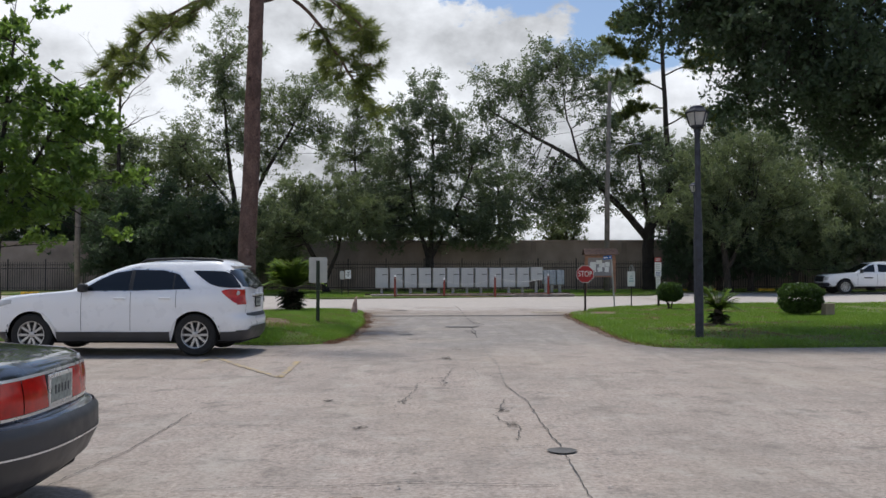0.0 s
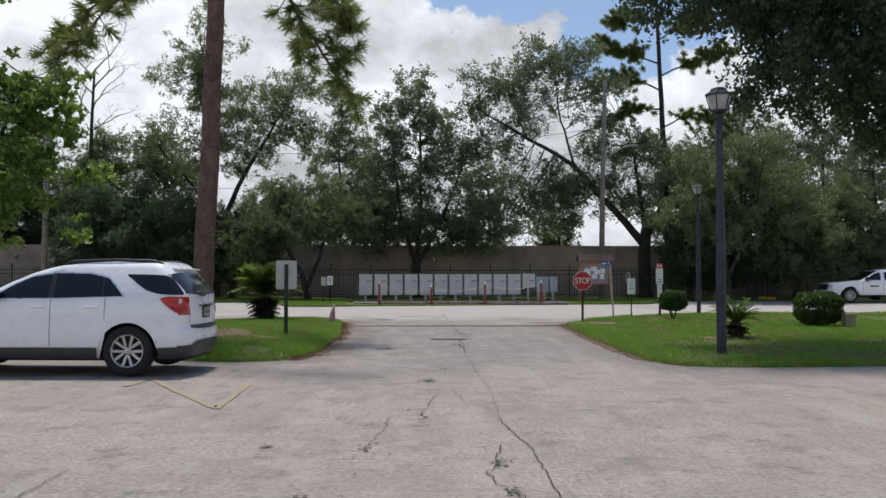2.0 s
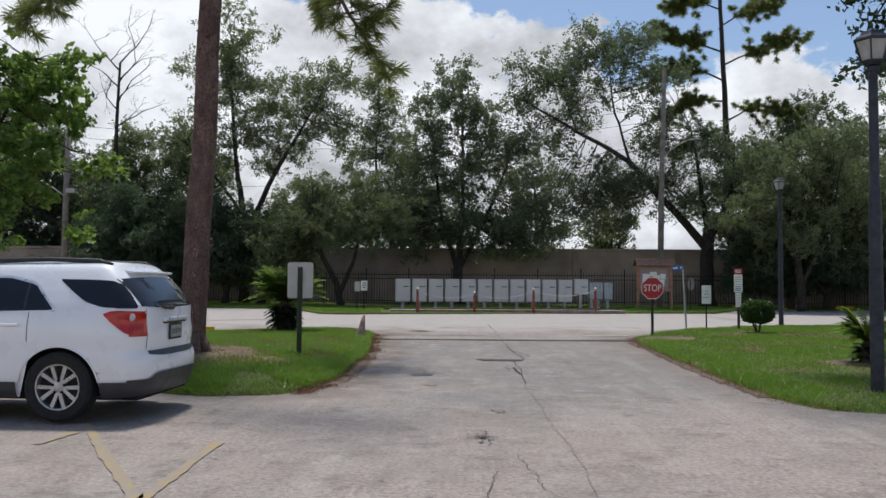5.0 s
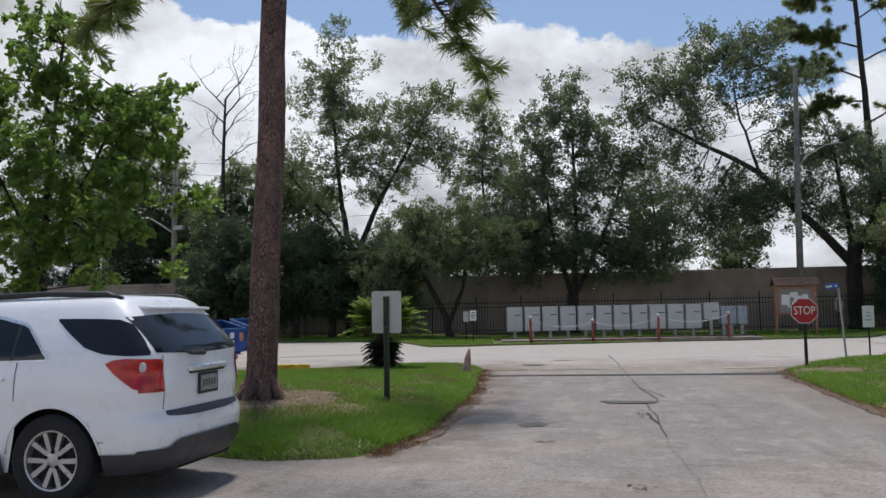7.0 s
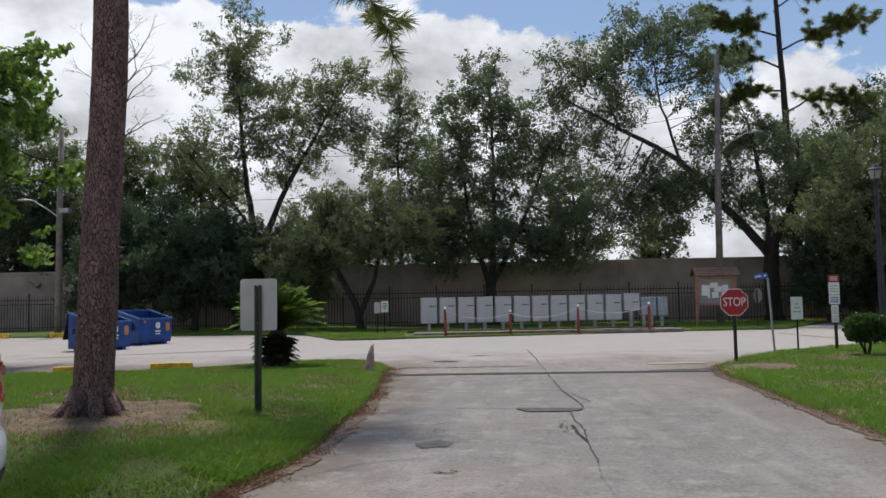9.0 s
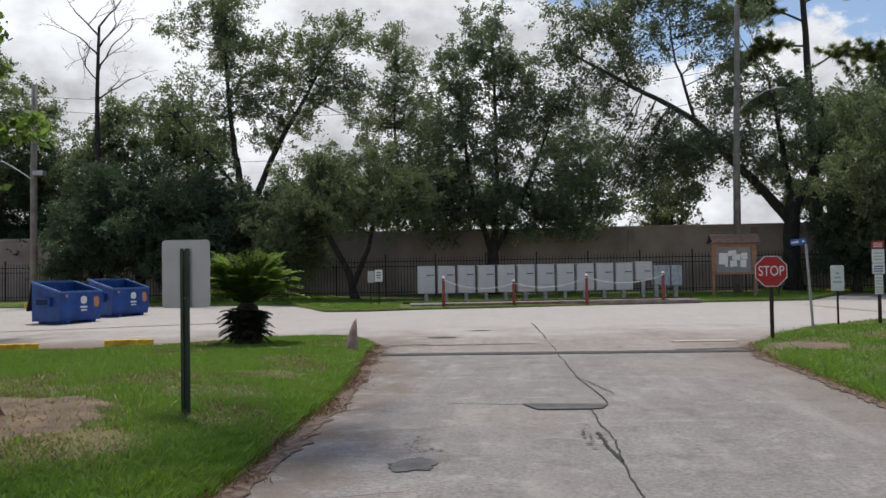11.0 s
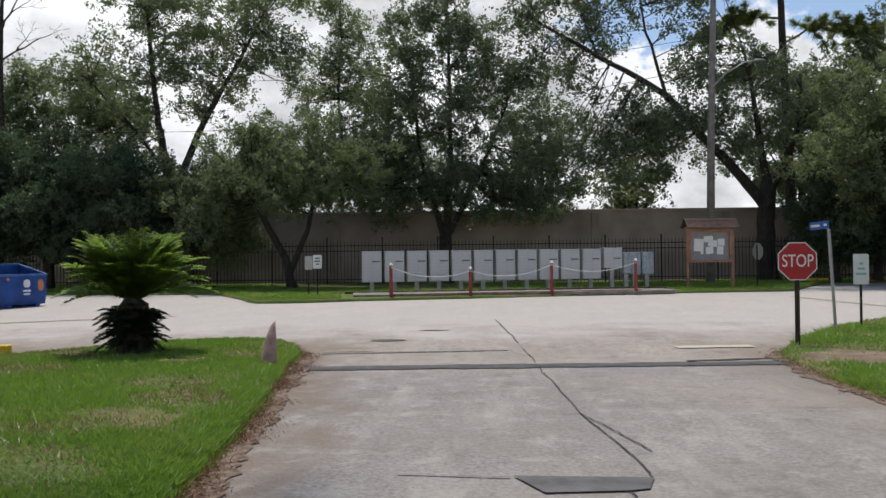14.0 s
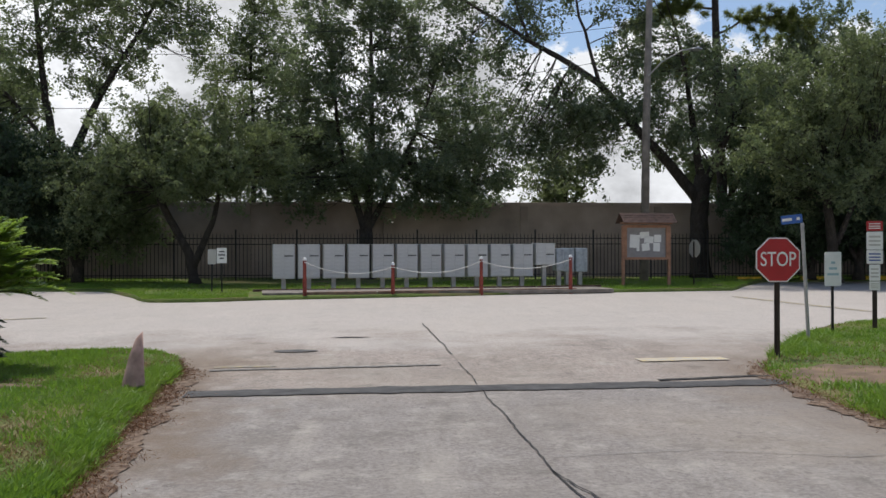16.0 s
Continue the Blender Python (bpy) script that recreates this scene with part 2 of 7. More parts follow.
def bark(name, c, dark, across=9.0, up=3.2, furrow=0.16):
    """Bark in upright plates between dark furrows, with paler flakes."""
    m = Mat(name, 0.95, 0.0, 0.2)
    plates = m.n.new("ShaderNodeTexVoronoi")
    plates.feature = "DISTANCE_TO_EDGE"
    mp = m.n.new("ShaderNodeMapping")
    mp.inputs["Scale"].default_value = (across, across, up)
    warp = m.n.new("ShaderNodeMix")
    warp.data_type, warp.blend_type = "RGBA", "LINEAR_LIGHT"
    warp.inputs[0].default_value = 0.07
    nz = m.n.new("ShaderNodeTexNoise")
    nz.inputs["Scale"].default_value, nz.inputs["Detail"].default_value = 6.0, 4.0
    m.l.new(m.c, nz.inputs["Vector"])
    m.l.new(m.c, warp.inputs[6])
    m.l.new(nz.outputs["Color"], warp.inputs[7])
    m.l.new(warp.outputs[2], mp.inputs[0])
    m.l.new(mp.outputs[0], plates.inputs["Vector"])
    edge = m.ramp(plates.outputs["Distance"], 0.0, furrow)
    plate = m.mix(m.ramp(m.noise(7, 6, 0.65, (1, 1, 0.45)), 0.32, 0.68), tuple(v * 0.62 for v in c), tuple(min(1, v * 1.4) for v in c))
    plate = m.mix(m.ramp(m.noise(16, 5, 0.6, (1, 1, 0.4)), 0.58, 0.68, 0, 0.5), plate, tuple(min(1, 0.5 * v + 0.10) for v in c))
    col = m.mix(edge, dark, plate)
    m.color(m.mix(m.ramp(m.noise(1.6, 4), 0.48, 0.7, 0, 0.5), col, tuple(v * 0.5 for v in c)))
    m.bump(m.mix(0.35, edge, m.noise(50, 4)), 1.0, 0.04)
    return m.m


PINE_BARK = bark("pine_bark", (0.235, 0.15, 0.125), (0.10, 0.066, 0.055), 8.0, 2.0, 0.10)
OAK_BARK = bark("oak_bark", (0.105, 0.09, 0.075), (0.03, 0.026, 0.022))
OAK_LEAF = leafy("oak_leaf", (0.15, 0.185, 0.11), (0.035, 0.053, 0.035), (0.24, 0.31, 0.13), gloss=0.36)
GREY_LEAF = leafy("grey_green_leaf", (0.175, 0.215, 0.115), (0.055, 0.078, 0.042), (0.30, 0.37, 0.14))
BRIGHT_LEAF = leafy("bright_green_leaf", (0.15, 0.225, 0.06), (0.045, 0.09, 0.028), (0.28, 0.43, 0.07), 1.2)
DARK_LEAF = leafy("dark_leaf", (0.075, 0.11, 0.062), (0.028, 0.045, 0.028), (0.13, 0.20, 0.08))
NEEDLE = leafy("pine_needle", (0.16, 0.19, 0.06), (0.055, 0.08, 0.028), (0.28, 0.33, 0.07))
CYCAD_LEAF = leafy("cycad_frond", (0.25, 0.36, 0.07), (0.09, 0.16, 0.035), (0.40, 0.56, 0.08), gloss=0.35)
BUSH_LEAF = leafy("clipped_bush_leaf", (0.06, 0.11, 0.025), (0.025, 0.05, 0.014), (0.10, 0.18, 0.03))
GRASS = leafy("lawn_grass", (0.245, 0.375, 0.062), (0.06, 0.14, 0.022), (0.28, 0.46, 0.05), tuft=0.48)
STRAW = leafy("dry_grass", (0.32, 0.235, 0.095), (0.14, 0.09, 0.04), (0.25, 0.19, 0.08), 0.6)


def lawn_material():
    m = Mat("lawn_ground", 0.95, 0.0, 0.2)
    green = m.mix(m.ramp(m.noise(30, 5), 0.3, 0.7), (0.06, 0.09, 0.024), (0.15, 0.20, 0.05))
    dry = m.mix(m.ramp(m.noise(22, 4), 0.3, 0.7), (0.16, 0.125, 0.06), (0.26, 0.21, 0.11))
    m.color(m.mix(m.ramp(m.noise(0.55, 5, 0.6), 0.50, 0.64, 0, 0.9), green, dry))
    m.bump(m.noise(45, 4), 0.8, 0.03)
    return m.m


LAWN = lawn_material()

# ---- mesh helpers ----


def mesh_object(name, data, material, parent=None, label=""):
    ob = new(name, data)
    if material is not None:
        data.materials.append(material)
    if parent is not None:
        ob.parent = parent
    if label:
        ob["label"] = label
    return ob


def part(name, bm, material, parent=None, label="", smooth=False):
    data = bpy.data.meshes.new(name)
    bm.normal_update()
    bm.to_mesh(data)
    bm.free()
    if smooth:
        data.polygons.foreach_set("use_smooth", [True] * len(data.polygons))
    return mesh_object(name, data, material, parent, label)


def thing(name, m, label, category, group="", kind=""):
    ob = new(name)
    ob.empty_display_size = 0.1
    ob.matrix_basis = m
    return tagged(ob, label, category, group, kind)


def box(bm, x, y, z, sx, sy, sz, bevel=0.0, m=None):
    """A box by its centre and size, with rounded edges."""
    vs = bmesh.ops.create_cube(bm, size=1.0)["verts"]
    bmesh.ops.transform(bm, matrix=Matrix.Translation((x, y, z)) @ Matrix.Diagonal((sx, sy, sz, 1)), verts=vs)
    if bevel:
        es = list({e for v in vs for e in v.link_edges})
        made = bmesh.ops.bevel(bm, geom=es, offset=bevel, segments=2, affect="EDGES", profile=0.6)
        vs = list({v for f in made["faces"] for v in f.verts} | {v for v in vs if v.is_valid})
    if m is not None:
        bmesh.ops.transform(bm, matrix=m, verts=vs)
    return bm


def tube(bm, pts, radii, n=8, caps=True):
    """A tube along points, with a radius at each."""
    pts = [Vector(p) for p in pts]
    rings, side = [], None
    for i, p in enumerate(pts):
        d = (pts[min(i + 1, len(pts) - 1)] - pts[max(i - 1, 0)]).normalized()
        if side is None:
            side = d.orthogonal().normalized()
        side = (side - d * side.dot(d)).normalized()
        up = d.cross(side)
        r = radii[i] if isinstance(radii, (list, tuple)) else radii
        rings.append([bm.verts.new(p + (side * math.cos(2 * math.pi * k / n) + up * math.sin(2 * math.pi * k / n)) * r) for k in range(n)])
    for a_, b_ in zip(rings, rings[1:]):
        for k in range(n):
            bm.faces.new((a_[k], a_[(k + 1) % n], b_[(k + 1) % n], b_[k]))
    if caps:
        bm.faces.new(rings[0][::-1])
        bm.faces.new(rings[-1])
    return bm


def lathe(bm, profile, n=24, m=None):
    """A body turned about z from (radius, z) points."""
    rings = [[bm.verts.new((r * math.cos(2 * math.pi * k / n), r * math.sin(2 * math.pi * k / n), z)) for k in range(n)] for r, z in profile]
    for a_, b_ in zip(rings, rings[1:]):
        for k in range(n):
            bm.faces.new((a_[k], a_[(k + 1) % n], b_[(k + 1) % n], b_[k]))
    bm.faces.new(rings[0][::-1])
    bm.faces.new(rings[-1])
    if m is not None:
        bmesh.ops.transform(bm, matrix=m, verts=[v for r in rings for v in r])
    return bm


def plate(bm, pts, depth, m=None):
    """A flat plate: an outline in x and z, thick along y."""
    front = [bm.verts.new((x, -depth / 2, z)) for x, z in pts]
    back = [bm.verts.new((x, depth / 2, z)) for x, z in pts]
    bm.faces.new(front)
    bm.faces.new(back[::-1])
    for k in range(len(pts)):
        j = (k + 1) % len(pts)
        bm.faces.new((front[j], front[k], back[k], back[j]))
    if m is not None:
        bmesh.ops.transform(bm, matrix=m, verts=front + back)
    return bm


def rounded(w, h, r, cx=0.0, cz=0.0, n=4):
    out = []
    for sx, sz, a0 in ((1, 1, 0), (-1, 1, 90), (-1, -1, 180), (1, -1, 270)):
        for k in range(n + 1):
            t = radians(a0 + 90 * k / n)
            out.append((cx + sx * (w / 2 - r) + r * math.cos(t), cz + sz * (h / 2 - r) + r * math.sin(t)))
    return out


def raw(name, verts, faces, material, parent=None, label="", smooth=False):
    """A mesh from numpy arrays: faces all of one size."""
    data = bpy.data.meshes.new(name)
    verts, faces = np.asarray(verts, dtype=np.float32), np.asarray(faces, dtype=np.int32)
    k = faces.shape[1]
    data.vertices.add(len(verts))
    data.vertices.foreach_set("co", verts.ravel())
    data.loops.add(faces.size)
    data.loops.foreach_set("vertex_index", faces.ravel())
    data.polygons.add(len(faces))
    data.polygons.foreach_set("loop_start", np.arange(0, faces.size, k, dtype=np.int32))
    data.polygons.foreach_set("loop_total", np.full(len(faces), k, dtype=np.int32))
    if smooth:
        data.polygons.foreach_set("use_smooth", np.ones(len(faces), dtype=bool))
    data.update(calc_edges=True)
    return mesh_object(name, data, material, parent, label)


def text_part(name, body, size, material, parent, m, depth=0.002, label="", squeeze=1.0):
    """Raised letters with the built-in font, turned into a mesh."""
    cu = bpy.data.curves.new(name, "FONT")
    cu.body, cu.size, cu.extrude, cu.align_x, cu.align_y = body, size, depth, "CENTER", "CENTER"
    cu.offset = size * 0.004
    ob = bpy.data.objects.new(name, cu)
    scene.collection.objects.link(ob)
    data = bpy.data.meshes.new_from_object(ob.evaluated_get(bpy.context.evaluated_depsgraph_get()))
    bpy.data.objects.remove(ob)
    data.transform(m @ Matrix.Rotation(radians(90), 4, "X") @ Matrix.Diagonal((squeeze, 1, 1, 1)))
    data.materials.clear()
    return mesh_object(name, data, material, parent, label)


def gz(y):
    """The road rises gently towards the far side."""
    return 0.0125 * min(max(0.0, y - 28.0), 60.0)


def on(x, y, lift=0.0, turn=0.0):
    return pose(x, y, gz(y) + lift, 0, 0, turn)


rng = np.random.default_rng(7)

# ---- ground ----
xs = np.unique(np.concatenate([np.linspace(-2000, -60, 12), np.linspace(-60, 60, 121), np.linspace(60, 2000, 12)]))
ys = np.unique(np.concatenate([np.linspace(-2000, -20, 12), np.linspace(-20, 90, 111), np.linspace(90, 2500, 14)]))
gx, gy = np.meshgrid(xs, ys)
gzz = 0.0125 * np.clip(gy - 28.0, 0, 60)
nx = len(xs)
quads = [(j * nx + i, j * nx + i + 1, (j + 1) * nx + i + 1, (j + 1) * nx + i) for j in range(len(ys) - 1) for i in range(nx - 1)]
tagged(raw("ground", np.stack([gx, gy, gzz], -1).reshape(-1, 3), quads, CONCRETE, smooth=True), "weathered pale concrete road and parking area", "road", kind="structure")


def outline_points(pts, step=0.25, wobble=0.05, seed=3):
    """A closed outline, smoothed at its corners and resampled, with an uneven edge."""
    p = np.array(pts, dtype=float)
    for _ in range(2):
        q = np.roll(p, -1, axis=0)
        p = np.stack([0.78 * p + 0.22 * q, 0.22 * p + 0.78 * q], 1).reshape(-1, 2)
    out = []
    for a_, b_ in zip(p, np.roll(p, -1, axis=0)):
        d = b_ - a_
        length = np.hypot(*d)
        for t in np.arange(0, 1, min(1.0, step / max(length, 1e-6))):
            c = a_ + d * t
            k = noise.noise((c[0] * 1.7, c[1] * 1.7, seed)) + 0.5 * noise.noise((c[0] * 6, c[1] * 6, seed))
            nrm = np.array((d[1], -d[0])) / max(length, 1e-6)
            out.append(c + nrm * k * wobble)
    return np.array(out)


def swell(y):
    """The lawns bulge less towards the cross road."""
    return np.interp(y, [20.0, 24.0, 28.0, 31.0], [1.0, 0.7, 0.32, 0.2])


def lawn(name, pts, centre, lift, mound, label):
    """A lawn that bulges from its edge to its middle. Returns its outline."""
    edge = outline_points(pts)
    n = len(edge)
    verts, levels = [], ((1.0, -0.01, 0), (0.997, lift * 0.7, 0), (0.985, lift, 0), (0.95, lift, 0.34), (0.85, lift, 0.72), (0.65, lift, 1), (0.4, lift, 1), (0.15, lift, 1))
    c = np.array(centre)
    for s, h, k in levels:
        for e_ in edge:
            q = c + (e_ - c) * s
            verts.append((q[0], q[1], gz(q[1]) + h + k * mound * swell(q[1]) + (0.02 * noise.noise((q[0] * 0.8, q[1] * 0.8, 0)) if s < 0.98 else 0)))
    faces = [(k * n + i, k * n + (i + 1) % n, (k + 1) * n + (i + 1) % n, (k + 1) * n + i) for k in range(len(levels) - 1) for i in range(n)]
    base = (len(levels) - 1) * n
    verts.append((c[0], c[1], gz(c[1]) + lift + mound * swell(c[1])))
    faces += [(base + i, base + (i + 1) % n, len(verts) - 1, len(verts) - 1) for i in range(n)]
    data = bpy.data.meshes.new(name)
    data.from_pydata(verts, [], [f if f[2] != f[3] else f[:3] for f in faces])
    data.polygons.foreach_set("use_smooth", [True] * len(data.polygons))
    tagged(mesh_object(name, data, LAWN), label, "lawn", kind="structure")
    return edge


LEFT_LAWN = [(-4.3, 15.75), (-3.1, 15.35), (-2.2, 15.7), (-1.95, 16.9), (-1.92, 18.5), (-2.05, 22), (-2.35, 25), (-2.65, 27.2), (-2.75, 28.8), (-3.2, 30.2), (-4.2, 30.7), (-5.2, 30.3), (-6.2, 29.4), (-7.4, 28.2), (-9.6, 27.4), (-13, 26.5), (-28, 24), (-28, 17), (-14, 16.8), (-7, 16.4)]
RIGHT_LAWN = [(4.6, 14.75), (5.4, 14.6), (8.7, 14.95), (14, 15.4), (34, 16.2), (34, 37), (20, 35.6), (14, 35.3), (10.8, 34.8), (8.4, 33.4), (6.7, 31.4), (5.5, 29.6), (4.8, 28.4), (4.45, 27), (4.25, 22), (4.15, 17), (4.22, 15.4)]
LEFT_EDGE = lawn("lawn_left", LEFT_LAWN, (-8, 22), 0.07, 0.24, "green lawn with dry patches beside the drive")
RIGHT_EDGE = lawn("lawn_right", RIGHT_LAWN, (15, 25), 0.05, 0.10, "green lawn with worn sandy edge beside the drive")

# the far verge in front of the wall
KERB_X = [-70, -24, -13.5, -9.3, -7.4, -6.7, -5.2, -3.5, 0, 6.9, 11.6, 12.8, 15, 20, 70]
KERB_Y = [47.0, 47.0, 46.6, 46.0, 42.6, 40.9, 40.9, 41.6, 42.4, 44.2, 44.9, 47.0, 50.2, 50.6, 51.5]


def kerb_y(x):
    return float(np.interp(x, KERB_X, KERB_Y))


cols = np.arange(-70, 70.01, 0.5)
rows_ = [0, 0.02, 0.25, 0.6, 1.2, 2.5, 5, 9, 14]
verts = []
for r in rows_:
    for x in cols:
        y = kerb_y(x) + r + 0.05 * noise.noise((x * 2, 0, 5))
        verts.append((x, y, gz(y) + (-0.01 if r == 0 else 0.07 + 0.05 * min(1, r) + 0.03 * noise.noise((x, y, 2)))))
n = len(cols)
tagged(raw("lawn_far", verts, [(j * n + i, j * n + i + 1, (j + 1) * n + i + 1, (j + 1) * n + i) for j in range(len(rows_) - 1) for i in range(n - 1)], LAWN, smooth=True),
       "green verge with tree litter before the boundary wall", "lawn", kind="structure")


def verge(x, y, lift=0.10):
    return pose(x, y, gz(y) + lift, 0, 0, 0)


# ---- boundary wall and fence ----
WALL_Y, WALL_TOP = 54.0, 3.55
wall = thing("wall_far", pose(0, WALL_Y, gz(WALL_Y), 0, 0, 0), "tall tan stucco boundary wall with a capping course", "wall", kind="structure")
bm = bmesh.new()
box(bm, 0, 0, (WALL_TOP - gz(WALL_Y)) / 2 - 0.2, 150, 0.2, WALL_TOP - gz(WALL_Y) + 0.4)
part("wall_panel", bm, WALL, wall)
bm = bmesh.new()
box(bm, 0, 0, WALL_TOP - gz(WALL_Y) + 0.06, 150, 0.30, 0.16, 0.02)
part("wall_cap", bm, WALL, wall)
post_mesh = None
for k in range(25):
    x = -72 + 6.0 * k
    if post_mesh is None:
        bm = bmesh.new()
        box(bm, 0, 0, 1.5, 0.34, 0.32, 3.4, 0.015)
        ob = part("wall_pier", bm, WALL, wall)
        post_mesh = ob.data
    else:
        ob = new("wall_pier", post_mesh)
        ob.parent = wall
    ob.location = (x, -0.02, 0)

FENCE_Y = 51.2
fence = thing("iron_fence", pose(0, FENCE_Y, gz(FENCE_Y) + 0.1), "black iron picket fence in front of the wall", "fence")
for z in (0.22, 1.45, 1.68):
    bm = bmesh.new()
    box(bm, 0, 0, z, 110, 0.03, 0.035)
    part("rail", bm, IRON, fence)
bm = bmesh.new()
box(bm, 0, 0, 0.95, 0.06, 0.06, 2.1, 0.006)
box(bm, 0, 0, 2.02, 0.075, 0.075, 0.04, 0.01)
first = part("post", bm, IRON, fence)
first.location.x = -54
for k in range(1, 46):
    ob = new("post", first.data)
    ob.parent, ob.location.x = fence, -54 + 2.4 * k
bm = bmesh.new()
box(bm, 0, 0, 0.92, 0.022, 0.022, 1.78)
tube(bm, [(0, 0, 1.81), (0, 0, 1.9)], [0.016, 0.002], 4)
picket = bpy.data.meshes.new("picket")
bm.to_mesh(picket)
bm.free()
picket.materials.append(IRON)
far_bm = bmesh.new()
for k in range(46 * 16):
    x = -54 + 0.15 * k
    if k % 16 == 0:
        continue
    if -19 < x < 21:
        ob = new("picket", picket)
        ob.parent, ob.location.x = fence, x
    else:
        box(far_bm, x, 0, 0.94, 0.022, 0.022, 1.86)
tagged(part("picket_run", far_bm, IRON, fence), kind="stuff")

# ---- trees ----


def leaf_mesh(name, centres, size, material, parent, seed, droop=0.0, long=1.6):
    """Many small leaves, each a folded diamond, at the centres given."""
    r = np.random.default_rng(seed)
    n = len(centres)
    d = r.normal(size=(n, 3))
    d[:, 2] -= droop
    d /= np.linalg.norm(d, axis=1)[:, None]
    s = np.cross(d, r.normal(size=(n, 3)))
    s /= np.linalg.norm(s, axis=1)[:, None]
    k = size * r.uniform(0.6, 1.3, n)[:, None]
    c = np.asarray(centres)
    v = np.stack([c - d * k * long / 2, c + s * k * 0.45, c + d * k * long / 2, c - s * k * 0.45], 1).reshape(-1, 3)
    return raw(name, v, np.arange(4 * n).reshape(-1, 4), material, parent)


def needle_mesh(name, tips, dirs, length, per, material, parent, seed, width=0.006):
    """Pine tufts: fans of long needles round each twig's tip."""
    r = np.random.default_rng(seed)
    n = len(tips) * per
    t = np.repeat(np.asarray(tips), per, 0)
    d = np.repeat(np.asarray(dirs), per, 0)
    t = t - d * (r.uniform(0, 0.8, n) * length)[:, None]
    w = d * 0.75 + r.normal(size=(n, 3)) * 0.55
    w[:, 2] -= 0.12
    w /= np.linalg.norm(w, axis=1)[:, None]
    s = np.cross(w, r.normal(size=(n, 3)))
    s /= np.linalg.norm(s, axis=1)[:, None]
    k = length * r.uniform(0.7, 1.1, n)[:, None]
    mid = t + w * k * 0.55
    tip = t + w * k
    tip[:, 2] -= k[:, 0] * 0.1
    v = np.stack([t - s * width, t + s * width, mid + s * width * 0.9, tip], 1).reshape(-1, 3)
    return raw(name, v, np.arange(4 * n).reshape(-1, 4), material, parent)


def bent(a_, b_, n, sway, r):
    """Points of a limb that wanders from a to b."""
    a_, b_ = np.asarray(a_, float), np.asarray(b_, float)
    length = np.linalg.norm(b_ - a_)
    off = np.cumsum(r.normal(size=(n + 1, 3)), 0) * sway * length / n
    t = np.linspace(0, 1, n + 1)[:, None]
    off = off - off[-1] * t - off[0] * (1 - t)
    return a_ + (b_ - a_) * t + off


